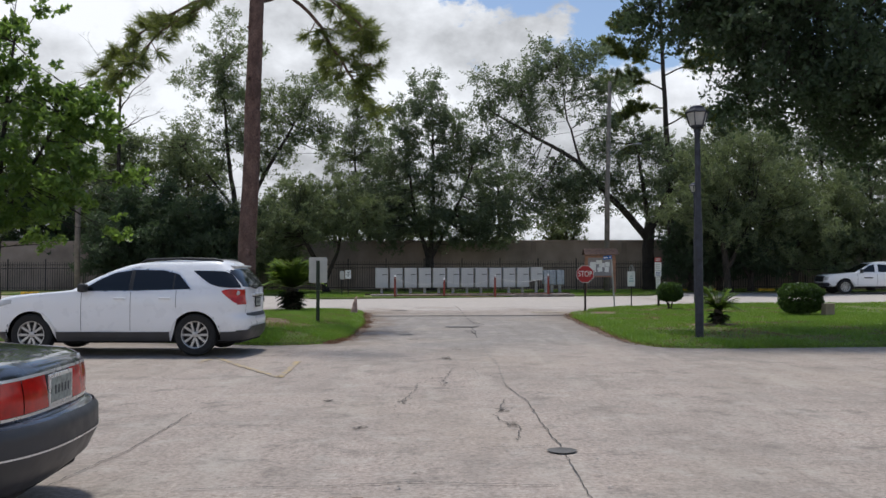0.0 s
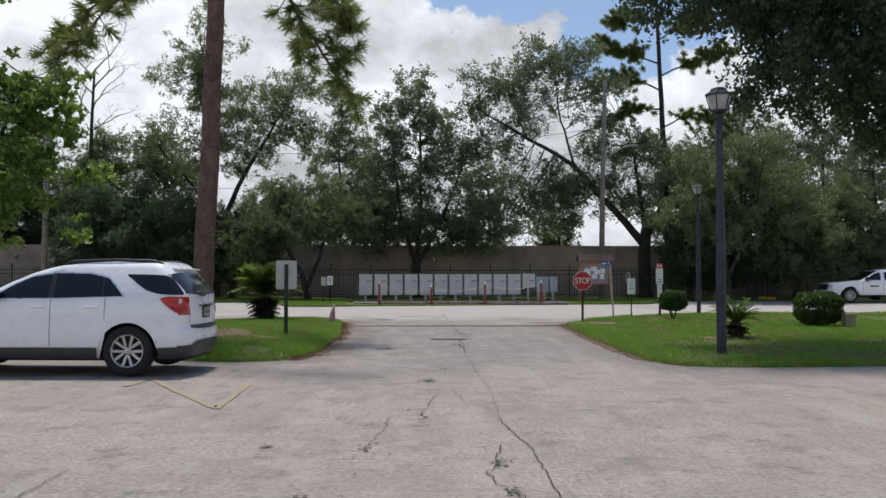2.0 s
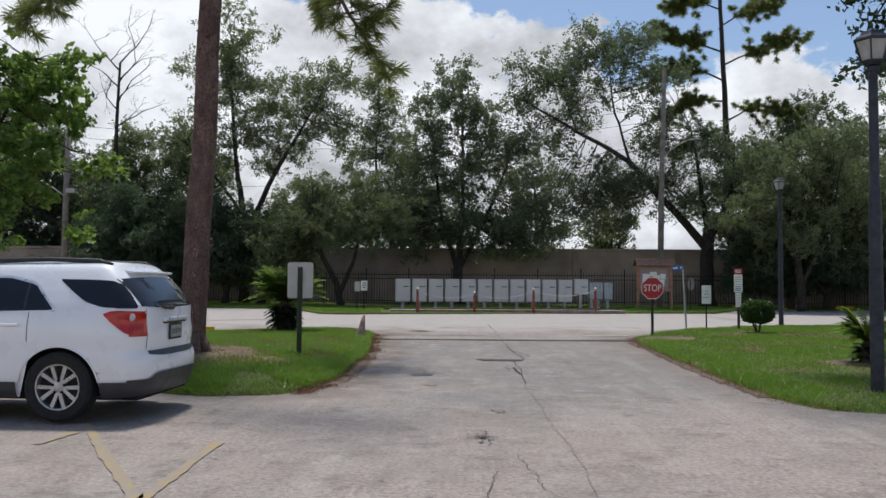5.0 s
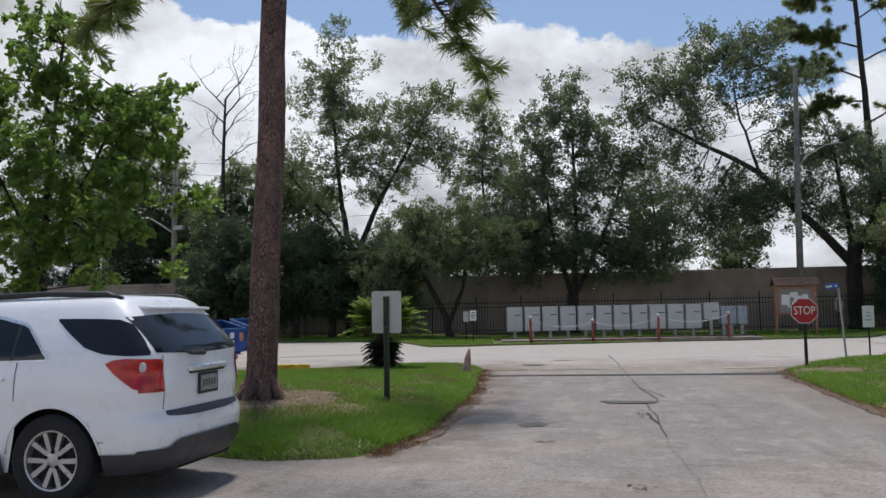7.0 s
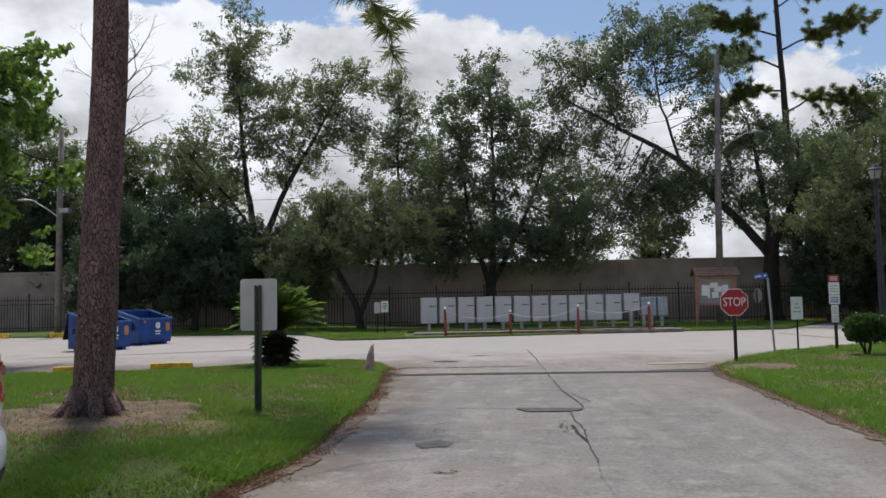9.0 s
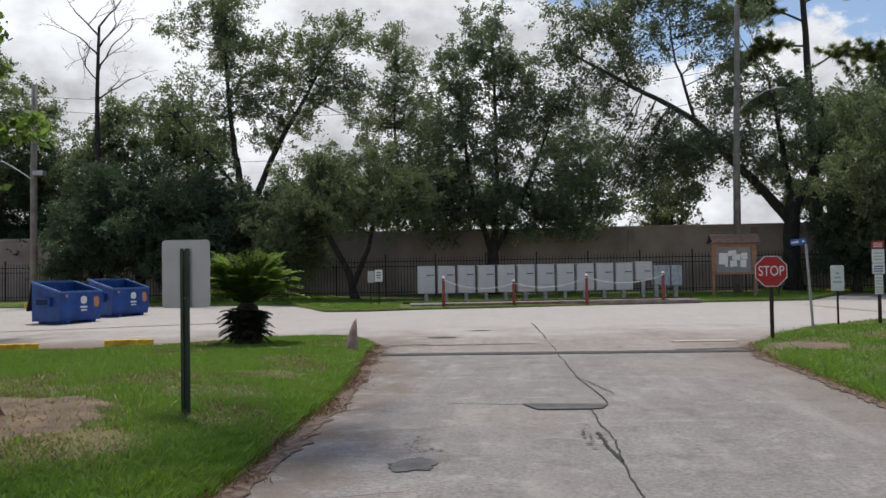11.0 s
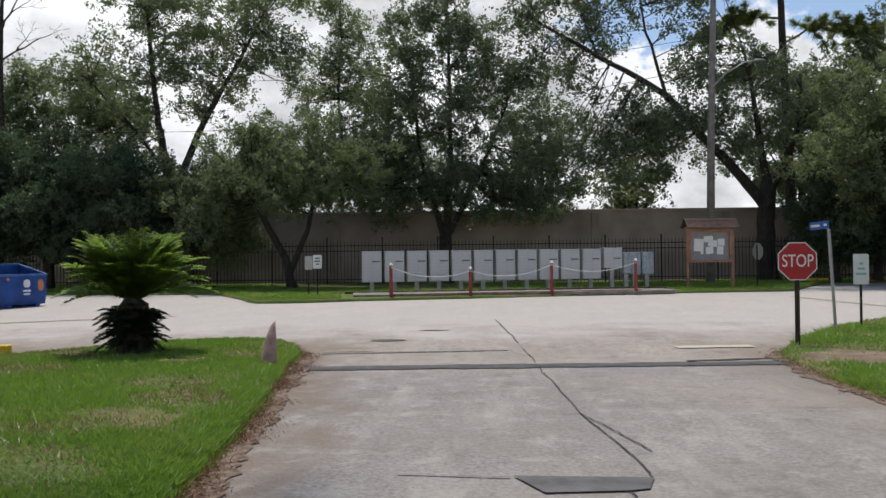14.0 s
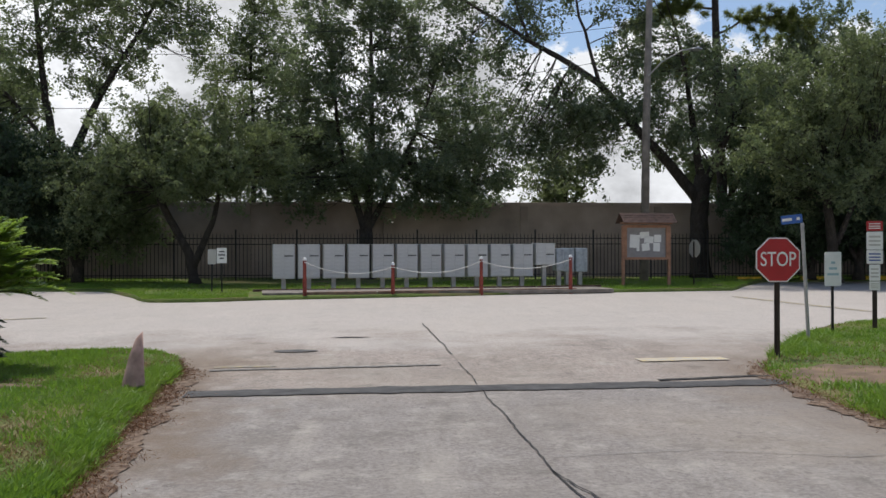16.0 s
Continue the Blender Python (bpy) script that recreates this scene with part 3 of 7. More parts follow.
def tree(name, base, stems, lobes, leaf, size, count, seed, label, material_bark=None, clump=0.55, twig_r=0.009, droop=0.2, category="tree", group=""):
    """stems: lists of points with a radius at the start of each (world offsets from base). lobes: (x, y, z, rx, ry, rz, share), from base,
    each fed by limbs from the nearest stem."""
    r = np.random.default_rng(seed)
    t = thing(name, pose(*base), label, category, group)
    bm = bmesh.new()
    nodes = []
    for pts, r0, r1 in stems:
        pts = np.asarray(pts, float)
        seg = []
        for a_, b_ in zip(pts, pts[1:]):
            seg.extend(bent(a_, b_, 5, 0.05, r)[:-1])
        seg.append(pts[-1])
        m = len(seg)
        rad = [r0 + (r1 - r0) * (k / (m - 1)) ** 0.8 for k in range(m)]
        if r0 > 0.12 and abs(pts[0][2]) < 0.3:
            rad[0] *= 1.35
        tube(bm, seg, rad, 9)
        nodes.extend(seg)
    nodes = np.array(nodes)
    part("trunk", bm, material_bark or OAK_BARK, t, smooth=True)
    bm = bmesh.new()
    centres = []
    # every lobe breaks up into a core and smaller sprays round it
    sprays = []
    for x, y, z, rx, ry, rz, share in lobes:
        sprays.append((x, y, z, rx * 0.8, ry * 0.8, rz * 0.8, share * 0.26))
        for _ in range(9):
            d = r.normal(size=3)
            d /= np.linalg.norm(d)
            k = r.uniform(0.26, 0.62)
            o = r.uniform(0.6, 1.38)
            sprays.append((x + d[0] * rx * o, y + d[1] * ry * o, z + d[2] * rz * o, rx * k, ry * k, rz * k * 0.85, share * 0.082 * (k / 0.44) ** 1.6))
    lobes = sprays
    total = sum(l[6] for l in lobes)
    for x, y, z, rx, ry, rz, share in lobes:
        c, rad = np.array((x, y, z)), np.array((rx, ry, rz))
        k = np.argmin(np.linalg.norm(nodes - (c - [0, 0, rz * 0.6]), axis=1))
        start = nodes[k]
        nc = max(3, int(count * share / total / 19.5))
        limb = bent(start, c, 6, 0.10, r)
        tube(bm, limb, list(np.linspace(twig_r * 3.2, twig_r * 1.4, 7)), 5, False)
        # the leaves gather in tufts with open air between them
        hubs = []
        for _ in range(max(2, nc // 5)):
            d = r.normal(size=3)
            d /= np.linalg.norm(d)
            q = c + d * rad * 1.15 * r.uniform(0.03, 1.0) ** 0.42
            q += 0.28 * rad * np.array(noise.noise_vector(Vector(q * 0.6)))
            hubs.append((q, d))
            tw = bent(limb[r.integers(2, 7)], q, 3, 0.14, r)
            tube(bm, tw, [twig_r * 1.6, twig_r * 1.2, twig_r * 0.8, twig_r * 0.4], 3, False)
        for _ in range(nc):
            h0, d = hubs[r.integers(len(hubs))]
            q = h0 + r.normal(size=3) * clump * [0.5, 0.5, 0.34]
            n_l = int(31 * r.uniform(0.5, 1.5))
            u = d * 0.7 + r.normal(size=3) * 0.7 + [0, 0, 0.1 - 0.3 * droop]
            u *= clump * r.uniform(0.5, 1.3) / np.linalg.norm(u)
            f = r.uniform(-0.4, 1.0, (n_l, 1))
            centres.append(q + u * f + r.normal(size=(n_l, 3)) * clump * 0.15 * (1.25 - 0.6 * np.abs(f)))
            tube(bm, [h0, q, q + u], [twig_r * 0.6, twig_r * 0.45, twig_r * 0.2], 3, False)
    part("branchwork", bm, material_bark or OAK_BARK, t, smooth=True)
    leaf_mesh("crown", np.concatenate(centres), size * 0.82, leaf, t, seed + 1, droop)
    return t


def pine(name, base, trunk, r0, r1, limbs, seed, label, needle=0.3, per=46, tufts=9, width=0.006, bark_m=None, spread=3.2):
    """limbs: lists of points from base; tufts of needles sit along the outer half of each."""
    r = np.random.default_rng(seed)
    t = thing(name, pose(*base), label, "pine tree")
    seg = []
    trunk = np.asarray(trunk, float)
    for a_, b_ in zip(trunk, trunk[1:]):
        seg.extend(bent(a_, b_, 7, 0.02, r)[:-1])
    seg.append(trunk[-1])
    m = len(seg)
    rad = [(r0 + (r1 - r0) * k / (m - 1)) * (1 + 0.05 * noise.noise((k * 1.3, 0, seed))) for k in range(m)]
    bm = bmesh.new()
    flare = [seg[0] + (seg[1] - seg[0]) * f for f in (0, 0.06, 0.16, 0.4)]
    tube(bm, [seg[0] - [0, 0, 0.2]] + flare + list(seg[1:]), [r0 * 1.6, r0 * 1.5, r0 * 1.25, r0 * 1.1, r0 * 1.02] + rad[1:], 18)
    if r0 < 0.25:
        for k in range(7):
            a0 = k * 0.9 + r.uniform(-0.25, 0.25)
            o, ln = np.array((math.cos(a0), math.sin(a0), 0)), r.uniform(0.2, 0.5)
            tube(bm, [seg[0] + o * r0 * 0.7 + [0, 0, 0.38], seg[0] + o * r0 * 1.25 + [0, 0, 0.12], seg[0] + o * (r0 + ln * 0.45) + [0, 0, 0.0], seg[0] + o * (r0 + ln) - [0, 0, 0.09]], [0.07, 0.09, 0.06, 0.03], 7)
    for k in range(3, m - 1, 3):
        for a0 in r.uniform(0, 6.28, 2):
            p = np.array(seg[k]) + [math.cos(a0) * rad[k] * 0.9, math.sin(a0) * rad[k] * 0.9, r.uniform(-0.3, 0.3)]
            tube(bm, [p, p + [math.cos(a0) * 0.07, math.sin(a0) * 0.07, 0.02]], [0.05, 0.025], 6)
    part("trunk", bm, bark_m or PINE_BARK, t, smooth=True)
    bm = bmesh.new()
    tips, dirs = [], []
    for pts, lr, share in limbs:
        pts = np.asarray(pts, float)
        line = []
        for a_, b_ in zip(pts, pts[1:]):
            line.extend(bent(a_, b_, 5, 0.09, r)[:-1])
        line.append(pts[-1])
        line = np.array(line)
        m = len(line)
        tube(bm, line, list(np.linspace(lr, lr * 0.3, m)), 6, False)
        for _ in range(int(tufts * share)):
            k = r.integers(int(m * 0.35), m)
            d = r.normal(size=3) * [1, 1, 0.7] + (line[min(k + 1, m - 1)] - line[k - 1]) * 1.5
            d /= np.linalg.norm(d)
            length = r.uniform(0.25, 0.95) * needle * spread
            q = line[k] + d * length
            q[2] -= 0.12 * length
            tube(bm, bent(line[k], q, 3, 0.12, r), [lr * 0.3, lr * 0.24, lr * 0.2, lr * 0.14], 4, False)
            d2 = d + [0, 0, 0.12]
            tips.append(q)
            dirs.append(d2 / np.linalg.norm(d2))
    part("branchwork", bm, bark_m or PINE_BARK, t, smooth=True)
    needle_mesh("crown", tips, dirs, needle, per, NEEDLE, t, seed + 3, width)
    return t


# the pine on the left lawn
pine("pine_tree", (-4.45, 18.35, 0.28), [(0, 0, 0), (0.17, 0, 4.5), (0.26, 0, 8), (0.35, 0, 13)], 0.215, 0.14,
     [([(0.24, 0, 7.6), (0.8, 0.9, 8.2), (1.5, 2.0, 7.6), (2.1, 2.7, 6.6), (2.45, 3.6, 6.2), (2.7, 4.6, 5.85)], 0.06, 1.6),
      ([(0.8, 0.9, 8.2), (1.7, 1.8, 8.3), (2.4, 2.6, 7.9), (2.7, 3.2, 7.4)], 0.045, 1.3),
      ([(0.8, 0.9, 8.2), (1.3, 2.3, 8.8), (2.0, 3.6, 8.6), (2.6, 4.6, 8.1)], 0.045, 1.2),
      ([(1.5, 2.0, 7.6), (1.5, 3.2, 7.5), (1.4, 4.0, 7.0)], 0.03, 0.9),
      ([(2.1, 2.7, 6.6), (2.7, 3.0, 6.9), (3.0, 3.6, 6.8)], 0.025, 0.5),
      ([(0.25, 0, 7.9), (-0.9, 0.6, 8.0), (-2.4, 1.0, 7.2), (-3.6, 1.2, 6.1)], 0.055, 1.6),
      ([(-0.9, 0.6, 8.0), (-2.2, 1.8, 8.0), (-3.6, 2.4, 7.4), (-4.6, 2.8, 6.8)], 0.05, 1.8),
      ([(0.25, 0, 8.6), (-1.4, -1.0, 9.0), (-3.0, -1.8, 8.6)], 0.05, 1.6),
      ([(0.3, 0, 9.6), (-0.8, 0.8, 10.4), (-2.2, 1.6, 10.4)], 0.05, 1.6),
      ([(0.3, 0, 10.2), (1.4, -0.8, 11), (2.6, -1.2, 11)], 0.05, 1.6),
      ([(0.33, 0, 11.5), (0.2, 1.4, 12.2), (0, 2.6, 12.4)], 0.05, 1.6)],
     11, "tall pine with flaky red-brown bark on the lawn", 0.34, 110, 16, 0.005, spread=1.9)

# broadleaf tree with bright leaves
tree("sweetgum_tree", (-17.6, 31.5, 0.2), [([(0, 0, 0), (0.1, 0, 4), (0.6, 0.1, 10.5)], 0.2, 0.05), ([(0.1, 0, 3), (1.9, -0.3, 6), (3.2, -0.4, 8.6)], 0.1, 0.03), ([(0.1, 0, 3.2), (-1.8, 0, 6.5)], 0.1, 0.03)],
     [(0.8, 0, 10.9, 1.1, 1.2, 1.3, 0.9), (1.6, 0, 9.0, 1.5, 1.5, 1.2, 1.1), (3.4, -0.4, 8.3, 1.2, 1.4, 0.9, 0.8), (-0.8, 0, 9.2, 1.7, 1.6, 1.4, 1.1), (3.9, -0.4, 6.6, 1.5, 1.5, 1.0, 1.1), (1.4, -0.4, 7.0, 2.0, 1.8, 1.3, 1.4), (-2.2, 0, 7.0, 2.0, 1.8, 1.6, 1.3), (3.6, -0.5, 4.7, 2.0, 1.8, 1.2, 1.5), (0.6, -1.2, 5.0, 2.2, 1.6, 1.4, 1.5), (-2.6, 0, 4.4, 2.3, 2, 1.7, 1.3), (1.8, -1.0, 3.2, 2.6, 1.8, 1.1, 1.3)],
     BRIGHT_LEAF, 0.19, 14500, 21, "leafy bright green broadleaf tree on the lawn", clump=0.5)
tree("sweetgum_tree", (-23.5, 29.5, 0.2), [([(0, 0, 0), (0.1, 0, 4), (0, 0.1, 10)], 0.22, 0.06), ([(0.1, 0, 3), (2, 0, 6)], 0.1, 0.03)],
     [(0, 0, 11.5, 2.4, 2.2, 2.0, 1.5), (2.2, -0.4, 8.6, 2.4, 2, 2, 1.6), (-2, 0, 7.4, 2.6, 2, 2, 1.2), (2.6, -1, 5.0, 2.6, 2, 1.7, 1.5), (0.6, -1, 3.2, 2.6, 2, 1.5, 1.3)],
     BRIGHT_LEAF, 0.17, 20000, 22, "leafy bright green broadleaf tree on the lawn", clump=0.55)

# the row of trees along the wall
tree("forked_tree", (-13.3, 52.4, 0.3), [([(0, 0, 0), (0.2, 0, 3), (0, 0, 5.2)], 0.30, 0.22), ([(0, 0, 5), (-0.7, 0.1, 9), (-0.9, 0, 15)], 0.2, 0.05), ([(0.05, 0, 4.2), (2.2, 0, 8.5), (4.4, 0, 12.4)], 0.2, 0.05), ([(0, 0, 5), (-1.8, 0, 7.4), (-3.6, 0, 9.4)], 0.1, 0.03)],
     [(-0.9, 0, 15.6, 1.5, 1.3, 1.5, 1.2), (-1.6, 0, 12.7, 1.5, 1.4, 1.5, 1.2), (0.6, 0, 12.2, 1.3, 1.3, 1.5, 0.9), (-0.2, 0, 9.8, 1.7, 1.4, 1.4, 1.2), (4.4, 0, 13, 1.4, 1.3, 1.2, 1), (3.0, 0, 11.6, 1.4, 1.2, 1.4, 0.9), (4.9, 0, 10.3, 1.5, 1.3, 1.2, 0.9), (-3.6, 0, 9.6, 1.7, 1.4, 1.3, 1.0), (2.4, 0, 8.4, 1.6, 1.4, 1.1, 0.7), (-2.2, 0, 7.6, 1.6, 1.3, 1.2, 0.7)],
     GREY_LEAF, 0.11, 31000, 31, "tall open tree with forked dark trunks", clump=0.62)
tree("slender_tree", (-6.0, 55.5, 0.3), [([(0, 0, 0), (0.1, 0, 6), (0, 0, 13.5)], 0.19, 0.03)],
     [(0, 0, 13.2, 1.0, 1, 1.4, 1), (0.5, 0, 11, 1.6, 1.3, 1.3, 1.3), (-1.0, 0, 10, 1.5, 1.3, 1.1, 1), (0.9, 0, 8.8, 1.6, 1.3, 1.0, 1), (-0.7, 0, 7.6, 1.6, 1.3, 1, 0.9), (1.5, 0, 6.6, 1.4, 1.2, 0.8, 0.7)],
     GREY_LEAF, 0.10, 15000, 32, "slender tree with thin airy crown", clump=0.6)
tree("small_leaning_tree", (-7.0, 48.6, 0.35), [([(0, 0, 0), (-0.25, 0, 1.2), (-1.4, 0, 3.4)], 0.2, 0.12), ([(-0.1, 0, 0.6), (0.6, 0, 2.2), (1.0, 0, 4)], 0.15, 0.07)],
     [(-1.8, 0, 4.4, 1.9, 1.7, 1.2, 1.4), (0.4, 0, 5.4, 2.0, 1.7, 1.3, 1.5), (2.0, 0, 4.2, 1.7, 1.6, 1.0, 1.1), (-3.0, 0, 3.3, 1.4, 1.3, 0.9, 0.8), (0.6, -0.6, 3.9, 2.0, 1.2, 0.9, 1.0), (-0.7, 0, 6.2, 1.2, 1.2, 0.8, 0.6)],
     GREY_LEAF, 0.085, 38000, 33, "small leaning tree with feathery grey-green crown", clump=0.45)
tree("oak_tree", (-0.9, 52.3, 0.3), [([(0, 0, 0), (0, 0, 2.2)], 0.36, 0.28), ([(0, 0, 2), (-0.9, 0, 5), (-1.4, 0, 9)], 0.17, 0.05), ([(0, 0, 2), (0.3, 0, 6), (0.2, 0, 12)], 0.2, 0.05), ([(0, 0, 2), (1.6, 0, 5), (2.8, 0, 8)], 0.16, 0.05)],
     [(0, 0, 12.4, 1.5, 1.5, 1.3, 1), (-1.2, 0, 10.8, 1.7, 1.6, 1.5, 1.2), (1.4, 0, 10.4, 1.7, 1.6, 1.5, 1.2), (-2.4, 0, 8.4, 1.9, 1.8, 1.6, 1.4), (0.2, -0.8, 8.6, 2.0, 1.6, 1.7, 1.5), (2.6, 0, 8.0, 1.9, 1.7, 1.6, 1.4), (-2.7, 0, 6.0, 1.9, 1.7, 1.4, 1.4), (0, -0.9, 6.2, 2.2, 1.6, 1.5, 1.5), (3.0, 0, 5.6, 2.0, 1.7, 1.4, 1.4), (3.9, 0, 4.3, 1.5, 1.4, 1.0, 0.9), (-1.4, 0, 4.5, 1.8, 1.5, 1.0, 1.0), (0.5, -0.8, 3.9, 1.7, 1.2, 0.8, 0.9), (2.7, -0.4, 3.6, 1.4, 1.1, 0.7, 0.7), (-3.0, 0, 3.9, 1.3, 1.1, 0.7, 0.6)],
     OAK_LEAF, 0.11, 50000, 34, "dense dark oak before the wall", clump=0.6)
tree("limb_oak_tree", (13.2, 51.9, 0.3), [([(0, 0, 0), (-0.1, 0, 2.6), (0.1, 0, 4.4)], 0.42, 0.34), ([(0, 0, 3.2), (-2.0, 0, 5.6), (-4.4, -0.2, 8.2), (-7.4, -0.4, 9.9), (-10.2, -0.4, 11.6)], 0.27, 0.05), ([(0.05, 0, 4.2), (-0.4, 0, 7), (-0.9, 0, 10)], 0.2, 0.06), ([(0.1, 0, 3.9), (1.3, 0, 6.6), (1.5, 0, 9)], 0.2, 0.06), ([(-4.4, -0.2, 8.2), (-5.2, 0, 11), (-5.6, 0, 14)], 0.09, 0.03), ([(-7.4, -0.4, 9.9), (-8.2, 0, 12.5)], 0.07, 0.02)],
     [(-10.0, 0, 12.4, 1.5, 1.3, 1.2, 0.8), (-8.2, 0, 13.6, 1.5, 1.3, 1.2, 0.9), (-6.0, 0, 14.8, 1.6, 1.3, 1.3, 0.9), (-4.1, 0, 14.4, 1.5, 1.3, 1.5, 0.8), (-3.0, 0, 12.2, 1.6, 1.3, 1.4, 0.9), (-6.6, 0, 11.8, 1.7, 1.3, 1.3, 0.8), (-9.0, 0, 10.0, 1.7, 1.4, 1.0, 0.8), (-6.0, 0, 7.2, 1.9, 1.5, 1.3, 1.3), (-5.2, 0, 5.4, 1.8, 1.4, 1.2, 1.3), (-3.4, 0, 7.4, 1.7, 1.4, 1.3, 1.1), (-2.4, 0, 9.6, 1.6, 1.4, 1.3, 1), (-7.8, 0, 5.6, 1.2, 1.1, 1.1, 0.6), (0.4, 0, 9.0, 1.8, 1.5, 1.5, 1), (1.8, 0, 7.2, 1.6, 1.5, 1.3, 0.9), (-1.0, 0, 6.6, 1.3, 1.2, 1.2, 0.8)],
     OAK_LEAF, 0.115, 42000, 35, "old oak with a long slanting limb", clump=0.7)
pine("far_pine_tree", (15.6, 55.0, 0.3), [(0, 0, 0), (-0.3, 0, 7), (-0.5, 0, 13), (-0.8, 0, 20)], 0.26, 0.10,
     [([(-0.5, 0, 12.4), (-2.4, 0, 12.6), (-4.2, 0, 11.6)], 0.06, 2), ([(-0.5, 0, 13.6), (-2.6, 0, 14.6), (-4.6, 0, 14.2)], 0.06, 2.4), ([(-0.6, 0, 15.4), (-2.6, 0, 16.2), (-4.4, 0, 16.8)], 0.06, 2.4), ([(-0.5, 0, 11.2), (1.6, 0, 12.2), (3.6, 0, 11.8)], 0.06, 1.6), ([(-0.6, 0, 14.6), (1.6, 0, 15.6), (3.6, 0, 16.4)], 0.06, 2.2), ([(-0.7, 0, 17), (1, 0, 18), (2.4, 0, 18.4)], 0.05, 2), ([(-0.7, 0, 18), (-2.4, 0, 18.6), (-3.6, 0, 18.4)], 0.05, 2), ([(-0.5, 0, 10.4), (-2.0, 0, 10.2), (-3.2, 0, 9.6)], 0.05, 1.2), ([(-0.8, 0, 19.5), (-0.8, 0, 21)], 0.05, 1.5)],
     41, "tall pine with open tufted crown behind the wall", 0.34, 150, 46, 0.009, OAK_BARK)
tree("bushy_tree", (17.0, 48.2, 0.3), [([(0, 0, 0), (-0.2, 0, 2), (-0.4, 0, 4)], 0.24, 0.14), ([(0, 0, 1.5), (1.2, 0, 4)], 0.14, 0.06)],
     [(-1.4, 0, 7.2, 2.0, 1.8, 1.4, 1.3), (0.6, 0, 8.0, 2.0, 1.8, 1.4, 1.3), (2.2, 0, 6.6, 2.0, 1.8, 1.6, 1.3), (-2.2, -0.3, 5.2, 1.9, 1.6, 1.5, 1.3), (0.2, -0.8, 5.6, 2.2, 1.6, 1.6, 1.4), (2.4, 0, 4.4, 1.9, 1.7, 1.3, 1.1), (-1.2, -0.4, 3.6, 1.6, 1.4, 1.0, 0.8)],
     GREY_LEAF, 0.085, 48000, 36, "rounded bushy tree with fine grey-green leaves", clump=0.5)
for k, (x, y, w, h, c, m_) in enumerate(((-23.2, 57.0, 2.6, 8.0, 14000, DARK_LEAF), (-26.2, 57.3, 2.7, 8.4, 14000, DARK_LEAF), (-29.6, 57.5, 2.9, 8.8, 13000, DARK_LEAF), (-33.2, 57.8, 2.9, 9.0, 12000, DARK_LEAF), (-19.7, 49.8, 2.2, 6.2, 14000, DARK_LEAF), (-15.6, 49.6, 2.5, 5.4, 15000, DARK_LEAF), (-11.6, 49.8, 2.3, 5.0, 13000, GREY_LEAF), (-17.6, 50.0, 2.3, 6.6, 14000, DARK_LEAF), (-13.6, 49.9, 2.2, 5.6, 13000, DARK_LEAF), (-27.0, 56.5, 3.0, 9.0, 15000, DARK_LEAF), (21.5, 49.6, 2.6, 6.6, 14000, GREY_LEAF), (18.9, 49.9, 2.2, 5.2, 12000, DARK_LEAF), (15.4, 50.4, 1.7, 4.6, 10000, DARK_LEAF), (17.2, 50.5, 1.9, 4.4, 10000, DARK_LEAF), (24.0, 50.0, 2.4, 6.8, 11000, GREY_LEAF), (26.5, 50.4, 3.0, 9.0, 18000, OAK_LEAF), (32, 50.6, 3.0, 10.5, 16000, OAK_LEAF))):
    tree("screen_tree", (x, y, gz(y) + 0.1), [([(0, 0, 0), (0.2, 0, h * 0.4), (0, 0, h * 0.85)], 0.2, 0.05), ([(0, 0, 0.6), (-w * 0.4, 0, h * 0.5)], 0.12, 0.04), ([(0, 0, 0.8), (w * 0.4, 0, h * 0.5)], 0.12, 0.04)],
         [(0, 0, h * 0.88, w * 0.6, w * 0.6, h * 0.16, 1), (-w * 0.5, 0, h * 0.66, w * 0.6, w * 0.6, h * 0.18, 1.2), (w * 0.5, 0, h * 0.62, w * 0.6, w * 0.6, h * 0.18, 1.2), (0, -0.5, h * 0.45, w * 0.75, w * 0.6, h * 0.18, 1.3), (-w * 0.55, 0, h * 0.34, w * 0.55, w * 0.5, h * 0.14, 0.8), (w * 0.6, 0, h * 0.34, w * 0.55, w * 0.5, h * 0.14, 0.8)],
         m_, 0.09, int(c * 1.9), 50 + k, "dark feathery screen tree along the fence", clump=0.5, droop=0.5, group="screen trees along the fence")
